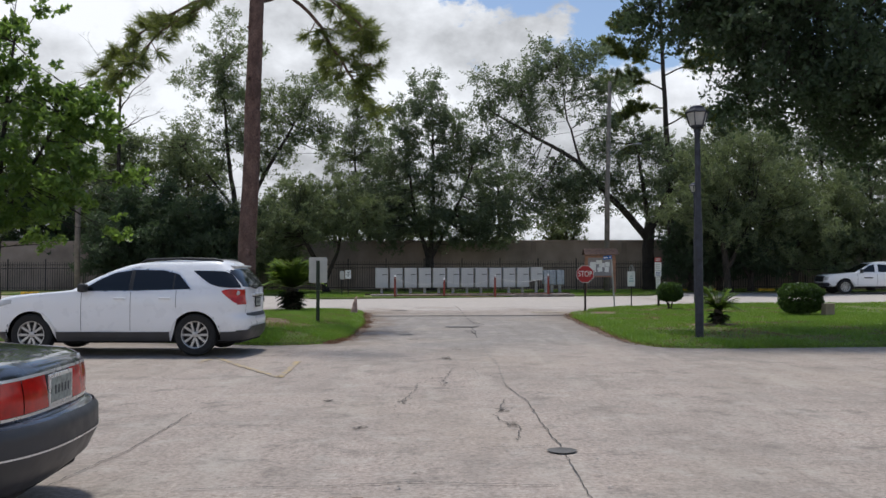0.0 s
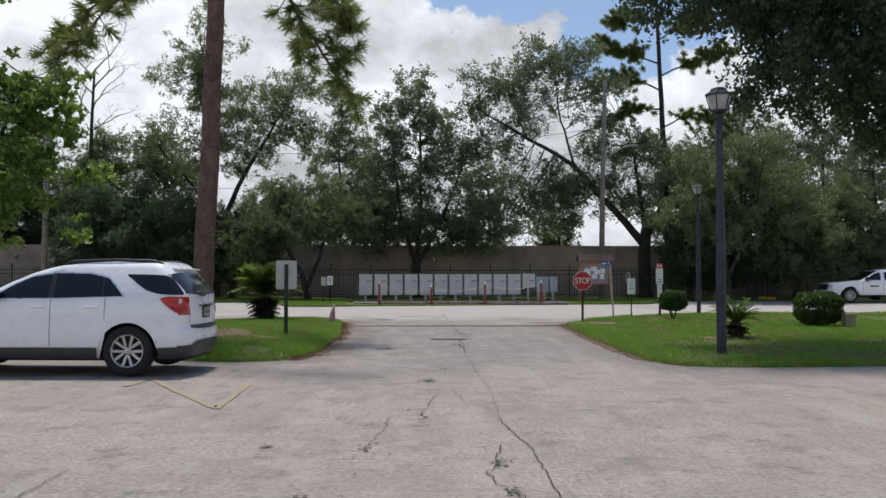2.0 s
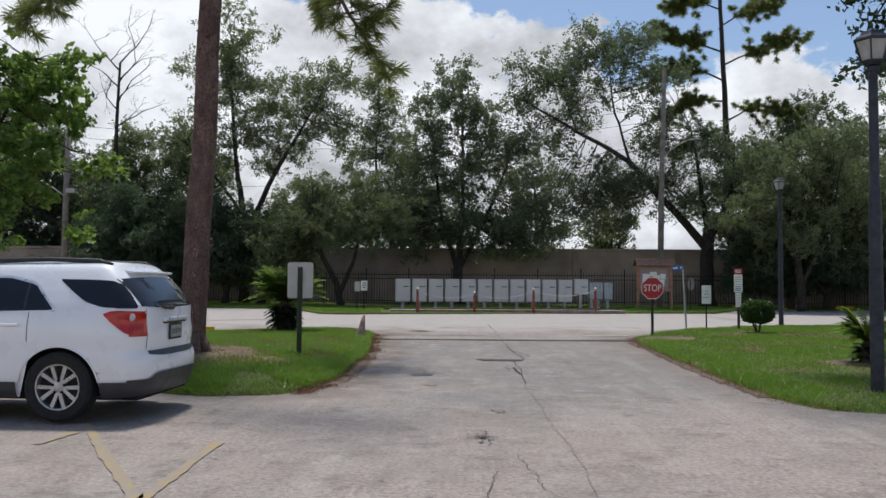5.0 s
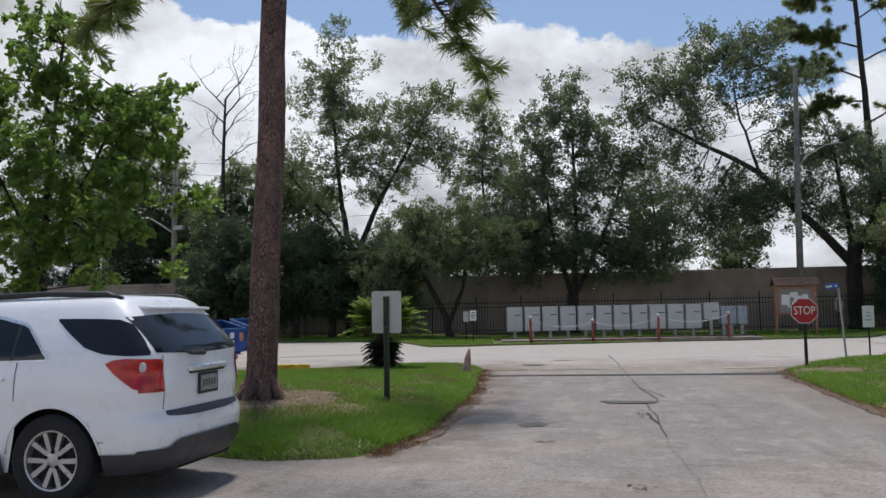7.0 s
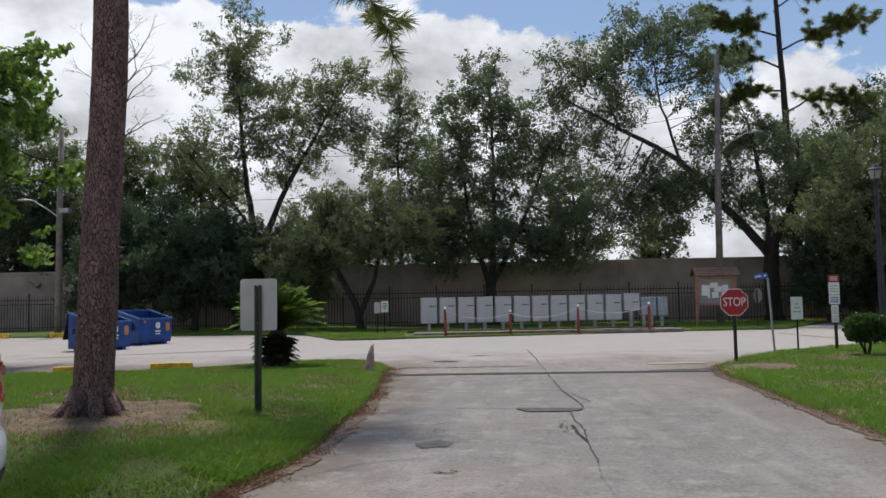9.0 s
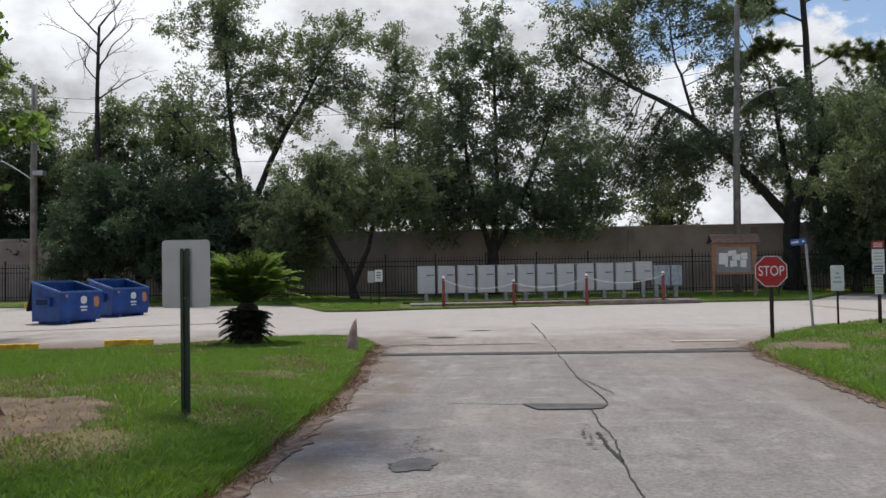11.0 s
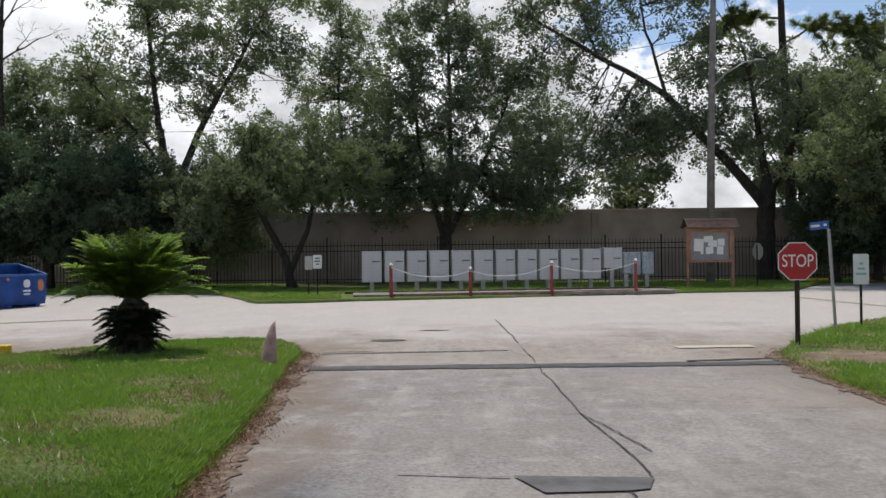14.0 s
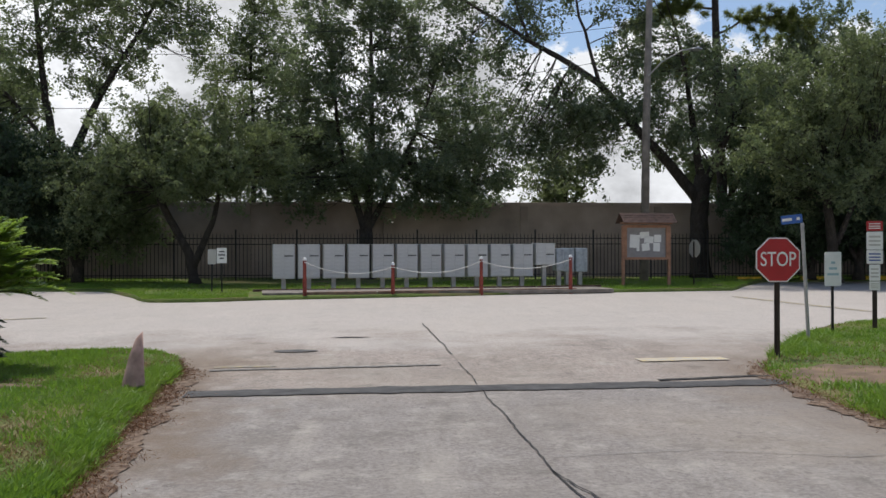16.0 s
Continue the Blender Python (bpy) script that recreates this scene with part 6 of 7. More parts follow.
def soil_patch(field, x, y, rx, ry, seed):
    """Bare earth that follows the lawn's surface."""
    verts, faces, n = [], [], 36
    pts = [(x, y)]
    for f in (0.3, 0.55, 0.8, 1.0):
        for k in range(n):
            a_ = 2 * math.pi * k / n
            r = f * (1 + 0.4 * noise.noise((math.cos(a_) * 1.5, math.sin(a_) * 1.5, seed)) + 0.25 * noise.noise((math.cos(a_) * 5, math.sin(a_) * 5, seed)))
            pts.append((x + math.cos(a_) * rx * r, y + math.sin(a_) * ry * r))
    pts = np.array(pts)
    zz, _ = field.z(pts)
    lift = np.array([0.035] + [0.03] * n + [0.028] * n + [0.024] * n + [-0.02] * n)
    verts = np.column_stack([pts, zz + lift])
    faces = [(0, 1 + k, 1 + (k + 1) % n) for k in range(n)]
    for j in range(3):
        for k in range(n):
            a_, b_, c_, d_ = 1 + j * n + k, 1 + j * n + (k + 1) % n, 1 + (j + 1) * n + (k + 1) % n, 1 + (j + 1) * n + k
            faces += [(a_, d_, c_), (a_, c_, b_)]
    tagged(raw("bare_earth", verts, faces, SOIL, smooth=True), "bare sandy earth worn into the lawn", "soil", "bare earth patches", "structure")


soil_patch(LEFT, -4.65, 18.55, 1.55, 1.45, 1.0)
soil_patch(LEFT, -5.9, 17.2, 0.8, 0.35, 2.0)
soil_patch(LEFT, -4.0, 26.65, 0.35, 0.16, 4.0)
soil_patch(RIGHT, 5.4, 27.5, 0.95, 0.75, 3.0)
soil_patch(RIGHT, 6.95, 19.65, 0.7, 0.45, 5.0)

# earth spilling over the lawn edges onto the concrete
def edge_dirt(edge, keep, out, width, seed):
    pts = []
    for e_ in edge:
        if keep(e_) and (not pts or np.hypot(*(e_ - pts[-1])) > 0.7):
            pts.append(e_)
    bm = strip(bmesh.new(), [(e_[0] + out, e_[1]) for e_ in pts], width, 0.010, seed, 0.05, 0.08, 1.1)
    tagged(part("edge_dirt", bm, DIRT_EDGE), "brown earth and straw washed off the lawn edge", "soil", "bare earth patches", "structure")


edge_dirt(LEFT_EDGE, lambda e_: e_[0] > -3.0 and 15.7 < e_[1] < 28.5, 0.10, 0.44, 31)
edge_dirt(RIGHT_EDGE, lambda e_: e_[0] < 5.2 and 15.2 < e_[1] < 28.6, -0.09, 0.38, 32)

# fallen leaves and pine straw
n = 24000
f_ = rng.uniform(15.6, 30, n)
ex = np.interp(f_, [15.6, 16.9, 18.5, 22, 25, 27.2, 28.8, 30.2], [-2.1, -1.95, -1.92, -2.05, -2.35, -2.65, -2.75, -3.2])
c1 = np.column_stack([ex + np.abs(rng.normal(0, 0.14, n)) * (0.5 + 1.6 * np.array([max(0, noise.noise((0, v * 1.7, 5.5))) for v in f_])) - 0.08, f_, 0.014 + rng.uniform(0, 0.03, n)])
f2 = rng.uniform(14.7, 29, 6000)
ex2 = np.interp(f2, [14.7, 15.4, 17, 22, 27, 28.4, 29.6], [4.6, 4.22, 4.15, 4.25, 4.45, 4.8, 5.5])
c2 = np.column_stack([ex2 - np.abs(rng.normal(0, 0.16, 6000)) + 0.09, f2, 0.014 + rng.uniform(0, 0.03, 6000)])
a_ = rng.uniform(0, 6.28, 1800)
d_ = np.abs(rng.normal(0, 0.9, 1800)) + 0.25
pp = np.column_stack([-4.5 + np.cos(a_) * d_, 18.2 + np.sin(a_) * d_])
zz, _ = LEFT.z(pp)
c3 = np.column_stack([pp, zz + 0.045])
tagged(leaf_mesh("leaf_litter", np.concatenate([c1, c2, c3]), 0.0055, LITTER, None, 91, 0, 9.0), "brown pine straw and fallen leaves along the edges", "leaf litter", kind="stuff")

# ---- plants ----


def cycad(x, y, z, crown, height, fronds, seed, label):
    r = np.random.default_rng(seed)
    t = thing("cycad_palm", pose(x, y, z), label, "sago palm")
    bm = bmesh.new()
    tr = 0.086 * crown
    lathe(bm, [(tr * 1.5, -0.1), (tr * 1.55, height * 0.12), (tr * 1.2, height * 0.3), (tr * 1.1, height * 0.48), (tr * 0.7, height * 0.55)], 14)
    for v in bm.verts:
        v.co += Vector(noise.noise_vector(v.co * 9)) * tr * 0.35
    part("trunk", bm, PALM_BARK, t)
    vs, fs, dead = [], [], []

    def frond(start, ang, length, rise, target):
        d = np.array((math.cos(ang), math.sin(ang), 0.0))
        side = np.array((-d[1], d[0], 0.0))
        for k in range(46):
            f = (k + 1) / 46
            q = start + d * length * f * math.cos(rise * 0.7) + np.array((0, 0, length * (1.35 * math.sin(rise) * f - 0.52 * f * f)))
            ln = 0.19 * length * math.sin(math.pi * min(1, f * 0.86 + 0.12)) + 0.02
            for sg in (-1, 1):
                tip = q + side * sg * ln + d * ln * 0.45 + np.array((0, 0, ln * r.uniform(-0.1, 0.35)))
                w = d * 0.017 * crown
                target.append((q - w, q + w, tip))
        for k in range(6):
            f0, f1 = k / 6, (k + 1) / 6
            q0 = start + d * length * f0 * math.cos(rise * 0.7) + np.array((0, 0, length * (1.35 * math.sin(rise) * f0 - 0.52 * f0 * f0)))
            q1 = start + d * length * f1 * math.cos(rise * 0.7) + np.array((0, 0, length * (1.35 * math.sin(rise) * f1 - 0.52 * f1 * f1)))
            target.append((q0 - side * 0.008, q0 + side * 0.008, q1))

    live = []
    for k in range(fronds):
        frond(np.array((0, 0, height * 0.52)), r.uniform(0, 6.28), crown * 0.60 * r.uniform(0.8, 1.1), radians(20 + 70 * r.random() ** 0.75), live)
    for k in range(int(fronds * 1.1)):
        frond(np.array((0, 0, height * r.uniform(0.1, 0.4))), r.uniform(0, 6.28), crown * 0.27 * r.uniform(0.6, 1.1), radians(r.uniform(5, 45)), dead)
    for nm, lst, m_ in (("fronds", live, CYCAD_LEAF), ("skirt", dead, DARK_LEAF)):
        if lst:
            v = np.array(lst).reshape(-1, 3)
            raw("frond_crown" if nm == "fronds" else "leaf_skirt", v, np.arange(len(v)).reshape(-1, 3), m_, t)
    return t


PALM_BARK = plain("palm_bark", (0.045, 0.036, 0.026), 0.95, vary=0.4, scale=12, grain=70, bump=0.8)
cycad(-5.12, 27.9, float(LEFT.z(np.array([[-5.12, 27.9]]))[0][0]), 2.05, 1.5, 150, 5, "sago palm with arching green fronds on the lawn")
cycad(7.08, 19.6, 0.1, 1.15, 0.8, 60, 6, "small sago palm beside the lamp post")


def bush(x, y, z, rx, ry, h, stem, count, seed, label):
    r = np.random.default_rng(seed)
    t = thing("clipped_bush", pose(x, y, z), label, "bush", "clipped bushes on the lawn")
    bm = bmesh.new()
    for k in range(6):
        a0 = r.uniform(0, 6.28)
        tube(bm, bent((0.03 * math.cos(a0), 0.03 * math.sin(a0), -0.05), (rx * 0.6 * math.cos(a0), ry * 0.6 * math.sin(a0), h * 0.75), 4, 0.1, r), [0.025, 0.02, 0.016, 0.012, 0.008], 5)
    part("stem", bm, OAK_BARK, t)
    d = r.normal(size=(count, 3))
    d /= np.linalg.norm(d, axis=1)[:, None]
    d = np.sign(d) * np.abs(d) ** 0.72
    rad = r.uniform(0.55, 1.0, count) ** 0.5
    bump_ = np.array([0.12 * noise.noise(Vector(v) * 3.0 + Vector((seed, 0, 0))) for v in d])
    c = d * (rad + bump_)[:, None] * [rx, ry, (h - stem) / 2] + [0, 0, stem + (h - stem) / 2]
    leaf_mesh("crown", c, 0.045, BUSH_LEAF, t, seed)
    return t


bush(8.72, 30.3, 0.1, 0.46, 0.46, 1.0, 0.28, 9000, 3, "small round clipped bush on a short stem")
bush(11.55, 25.3, 0.10, 0.65, 0.60, 1.02, 0.05, 15000, 4, "wide boxy clipped bush on the lawn")

# traffic cone, meter box, kerb stops
cone = thing("traffic_cone", pose(-2.86, 27.0, 0.02, 2, 6, 20), "faded battered traffic cone on the lawn corner", "traffic cone")
bm = bmesh.new()
lathe(bm, [(0.15, 0.0), (0.145, 0.04), (0.115, 0.2), (0.08, 0.42), (0.038, 0.63)], 18)
for v in bm.verts:
    v.co.x *= 0.9 + 0.1 * noise.noise(v.co * 5)
    if v.co.z > 0.6:
        v.co.z += v.co.x * 1.4
part("cone", bm, CONE, cone, smooth=True)
bm = bmesh.new()
box(bm, 0, 0, 0.008, 0.33, 0.33, 0.025, 0.008)
part("base", bm, CONE, cone)

meter = thing("utility_box", pose(12.15, 24.75, 0.13, 0, 0, 8), "small tan utility box beside the bush", "utility box")
bm = bmesh.new()
box(bm, 0, 0, 0.15, 0.30, 0.26, 0.36, 0.02)
TAN = plain("tan_plastic", (0.30, 0.25, 0.19), 0.7)
part("housing", bm, TAN, meter)
bm = bmesh.new()
box(bm, 0, 0, 0.34, 0.34, 0.30, 0.045, 0.015)
part("lid", bm, TAN, meter)

for x, y, w, a_ in ((-7.75, 28.3, 0.95, 10), (-9.7, 27.5, 0.85, 12), (-12.0, 27.1, 0.85, 12), (14.6, 50.4, 1.0, 5), (17.4, 50.7, 1.0, 5), (20.2, 50.8, 1.0, 3), (-24, 46.9, 1.0, 0), (-21, 46.9, 1.0, 0)):
    t = thing("kerb_stop", pose(x, y, gz(y) + (0.03 if y < 32 else 0.02), 0, 0, a_), "yellow painted concrete kerb stop", "kerb", "yellow kerb stops")
    bm = bmesh.new()
    box(bm, 0, 0, 0.09, w, 0.18, 0.22, 0.03)
    part("block", bm, YELLOW, t)

# ---- vehicles ----
WHITE_PAINT = plain("white_car_paint", (0.86, 0.865, 0.87), 0.3, vary=0.02, scale=1.5, bump=0.0, coat=0.8)
DARK_PAINT = plain("dark_car_paint", (0.013, 0.015, 0.02), 0.22, vary=0.15, scale=2, bump=0.0, coat=0.9)
GREY_PLASTIC = plain("dark_grey_bumper", (0.045, 0.046, 0.05), 0.42, vary=0.15, scale=3, bump=0.05)
TINT = plain("tinted_glass", (0.010, 0.012, 0.015), 0.045, vary=0.1, bump=0.0)
RUBBER = plain("tyre_rubber", (0.018, 0.018, 0.018), 0.85, vary=0.2, scale=10, bump=0.2)
ALLOY = plain("alloy_wheel", (0.48, 0.48, 0.48), 0.32, 0.75, vary=0.1, bump=0.0)
CHROME = plain("chrome_trim", (0.76, 0.76, 0.76), 0.3, 0.75, vary=0.05, bump=0.0)
RED_LENS = plain("red_lamp_lens", (0.50, 0.010, 0.008), 0.14, vary=0.25, scale=14, bump=0.0, coat=0.15)
CLEAR_LENS = plain("clear_lamp_lens", (0.55, 0.55, 0.55), 0.12, vary=0.1, bump=0.0)
WELL = plain("wheel_well", (0.012, 0.012, 0.012), 0.9)
PLATE = plain("licence_plate", (0.34, 0.37, 0.33), 0.5, vary=0.3, scale=30)
SEAM = plain("panel_gap", (0.10, 0.10, 0.105), 0.7)


class Hull:
    """A car body from level cuts: (z, front x, rear x, half width, squareness)."""

    def __init__(self, cuts, sill, wheels, arch):
        self.k = np.array(cuts, float)
        self.sill, self.wheels, self.arch = sill, wheels, arch

    def cut(self, z):
        return [float(np.interp(z, self.k[:, 0], self.k[:, c])) for c in range(1, 5)]

    def side(self, x, z, off=0.0):
        xf, xb, w, n_ = self.cut(z)
        u = min(0.9999, abs(x - (xf + xb) / 2) / ((xf - xb) / 2))
        return Vector((x, w * (1 - u ** (2.6 * n_)) ** (1 / (0.6 * n_)) + off, z))

    def rear(self, y, z, off=0.0):
        xf, xb, w, n_ = self.cut(z)
        v = min(0.9999, abs(y) / w)
        return Vector(((xf + xb) / 2 - (xf - xb) / 2 * (1 - v ** (0.6 * n_)) ** (1 / (2.6 * n_)) - off, y, z))

    def front(self, y, z, off=0.0):
        xf, xb, w, n_ = self.cut(z)
        v = min(0.9999, abs(y) / w)
        return Vector(((xf + xb) / 2 + (xf - xb) / 2 * (1 - v ** (0.6 * n_)) ** (1 / (2.6 * n_)) + off, y, z))

    def low(self, x):
        z = self.sill
        for xw, zc in self.wheels:
            if abs(x - xw) < self.arch:
                z = max(z, zc + math.sqrt(self.arch ** 2 - (x - xw) ** 2))
        return z

    def skin(self, levels, around=220):
        """The closed upper skin, its lower edge cut round the wheels."""
        bm = bmesh.new()
        top = self.k[-1, 0]
        rows = []
        for v in levels:
            row = []
            for k in range(around):
                c, s = ring_place(k / around)
                z = self.sill + (top - self.sill) * v
                for _ in range(3):
                    xf, xb, w, n_ = self.cut(z)
                    x = (xf + xb) / 2 + (xf - xb) / 2 * math.copysign(abs(c) ** (2 / (2.6 * n_)), c)
                    lo = self.low(x) if abs(s) > 0.12 else self.sill
                    z = max(self.sill + (top - self.sill) * v, lo)
                xf, xb, w, n_ = self.cut(z)
                row.append(bm.verts.new(((xf + xb) / 2 + (xf - xb) / 2 * math.copysign(abs(c) ** (2 / (2.6 * n_)), c), w * math.copysign(abs(s) ** (2 / (0.6 * n_)), s), z)))
            rows.append(row)
        for a_, b_ in zip(rows, rows[1:]):
            for k in range(around):
                j = (k + 1) % around
                bm.faces.new((a_[k], a_[j], b_[j], b_[k]))
        bm.faces.new(rows[-1])
        bmesh.ops.remove_doubles(bm, verts=bm.verts, dist=0.0008)
        return bm


def ring_place(f):
    """Cosine and sine for steps that run evenly along a car's flanks and ends."""
    q, r = divmod(f * 4 + 0.001, 1.0)
    # r runs over a quarter: most steps on the flank, the rest on the end
    if q in (0, 2):
        r = 1 - r
    u = min(1.0, r / 0.72)
    if r <= 0.72:
        c = max(1e-4, u * 0.93) ** 7.5
        s = math.sqrt(max(0.0, 1 - c * c))
    else:
        v = (1 - r) / 0.28
        s0 = math.sqrt(1 - 0.93 ** 15)
        s = s0 * max(1e-4, v) ** 1.8
        c = math.sqrt(1 - s * s)
    return (c if q in (0, 3) else -c), (s if q in (0, 1) else -s)


def patch(bm, place, cols, lo, hi, rows=5, mirror=False, off=0.004):
    """A panel that lies on a hull: place(c, z, off) between lo(c) and hi(c)."""
    grid = []
    for c in cols:
        a_, b_ = lo(c), hi(c)
        grid.append([place(c, a_ + (b_ - a_) * k / rows, off) for k in range(rows + 1)])
    for sg in ((1, -1) if mirror else (1,)):
        vs = [[bm.verts.new((p.x, p.y * sg, p.z)) for p in g] for g in grid]
        for a_, b_ in zip(vs, vs[1:]):
            for k in range(rows):
                bm.faces.new((a_[k], b_[k], b_[k + 1], a_[k + 1]))
    return bm


def pair(name, material, parent, hull, cols, lo, hi, rows=5, off=0.004, label=""):
    """The same panel on both flanks, a part each."""
    for sg in (1, -1):
        bm = patch(bmesh.new(), lambda c, z, o: Vector((hull.side(c, z, o).x, hull.side(c, z, o).y * sg, z)), cols, lo, hi, rows, False, off)
        part(name, bm, material, parent, label, True)


def curve(*pts):
    xs_, zs_ = zip(*sorted(pts))
    return lambda x: float(np.interp(x, xs_, zs_))


def wheel(parent, x, y, r, out, spokes=5):
    """out: +1 where the outer face looks to +y."""
    turn = Matrix.Translation((x, y, r)) @ Matrix.Rotation(radians(-90 * out), 4, "X")
    bm = bmesh.new()
    rr = r * 0.66
    lathe(bm, [(rr, -0.11), (r * 0.9, -0.115), (r * 0.985, -0.09), (r, -0.05), (r, 0.05), (r * 0.985, 0.09), (r * 0.9, 0.115), (rr, 0.105), (rr * 0.985, 0.04)], 44, turn)
    tyre = part("wheel", bm, RUBBER, parent, "black rubber tyre on an alloy rim")
    bm = bmesh.new()
    lathe(bm, [(rr * 0.985, -0.05), (rr * 0.99, 0.105), (rr * 0.93, 0.10), (rr * 0.9, 0.03), (rr * 0.88, -0.04)], 44, turn)
    for k in range(spokes):
        for d in (-8, 8):
            a0 = radians(360 / spokes * k + d + 18)
            a1 = radians(360 / spokes * k + d * 2.2 + 18)
            p0 = Vector((rr * 0.2 * math.cos(a0), rr * 0.2 * math.sin(a0), 0.075))
            p1 = Vector((rr * 0.94 * math.cos(a1), rr * 0.94 * math.sin(a1), 0.085))
            dirn = (p1 - p0).normalized()
            nrm = Vector((-dirn.y, dirn.x, 0))
            c = [p0 + nrm * 0.017, p0 - nrm * 0.017, p1 - nrm * 0.021, p1 + nrm * 0.021]
            up = [bm.verts.new(turn @ v) for v in c]
            dn = [bm.verts.new(turn @ (v - Vector((0, 0, 0.035)))) for v in c]
            bm.faces.new(up)
            for q in range(4):
                bm.faces.new((up[q], dn[q], dn[(q + 1) % 4], up[(q + 1) % 4]))
    lathe(bm, [(rr * 0.26, 0.04), (rr * 0.25, 0.078), (rr * 0.14, 0.086), (rr * 0.05, 0.088)], 20, turn)
    part("rim", bm, ALLOY, tyre)
    for k in range(spokes):
        a0 = radians(360 / spokes * k + 54)
        bm = bmesh.new()
        lathe(bm, [(0.014, 0.07), (0.014, 0.088), (0.008, 0.094)], 6, turn @ Matrix.Translation((rr * 0.27 * math.cos(a0), rr * 0.27 * math.sin(a0), 0)))
        part("lug_nut", bm, WELL, tyre)
    bm = bmesh.new()
    lathe(bm, [(rr * 0.9, -0.04), (rr * 0.9, -0.02)], 30, turn)
    part("brake_disc", bm, WELL, tyre)


# added black box: underside, and the dark of the hollow shell behind the arches
def inner(parent, x0, x1, w, z0, z1):
    bm = bmesh.new()
    box(bm, (x0 + x1) / 2, 0, (z0 + z1) / 2, x1 - x0, 2 * w, z1 - z0, 0.03)
    part("underbody", bm, WELL, parent)


# white crossover
SUV = Hull([(0.24, 3.52, -0.78, 0.84, 6), (0.32, 3.68, -0.85, 0.885, 6), (0.5, 3.78, -0.89, 0.915, 6.5), (0.62, 3.79, -0.89, 0.922, 6.5), (0.68, 3.79, -0.865, 0.922, 6.5), (0.72, 3.78, -0.84, 0.92, 6.5), (0.9, 3.72, -0.855, 0.922, 6.5), (1.0, 3.58, -0.85, 0.912, 6), (1.05, 3.30, -0.845, 0.902, 6), (1.09, 2.75, -0.84, 0.892, 6), (1.12, 2.32, -0.84, 0.882, 6), (1.2, 2.16, -0.83, 0.862, 6), (1.35, 1.88, -0.73, 0.80, 5.6), (1.48, 1.58, -0.62, 0.735, 5.4), (1.56, 1.34, -0.54, 0.69, 5), (1.60, 1.15, -0.50, 0.655, 4.8), (1.635, 0.85, -0.44, 0.59, 4.5), (1.655, 0.5, -0.36, 0.5, 4), (1.665, 0.3, -0.2, 0.3, 3)],
           0.25, ((0.0, 0.35), (2.857, 0.35)), 0.425)


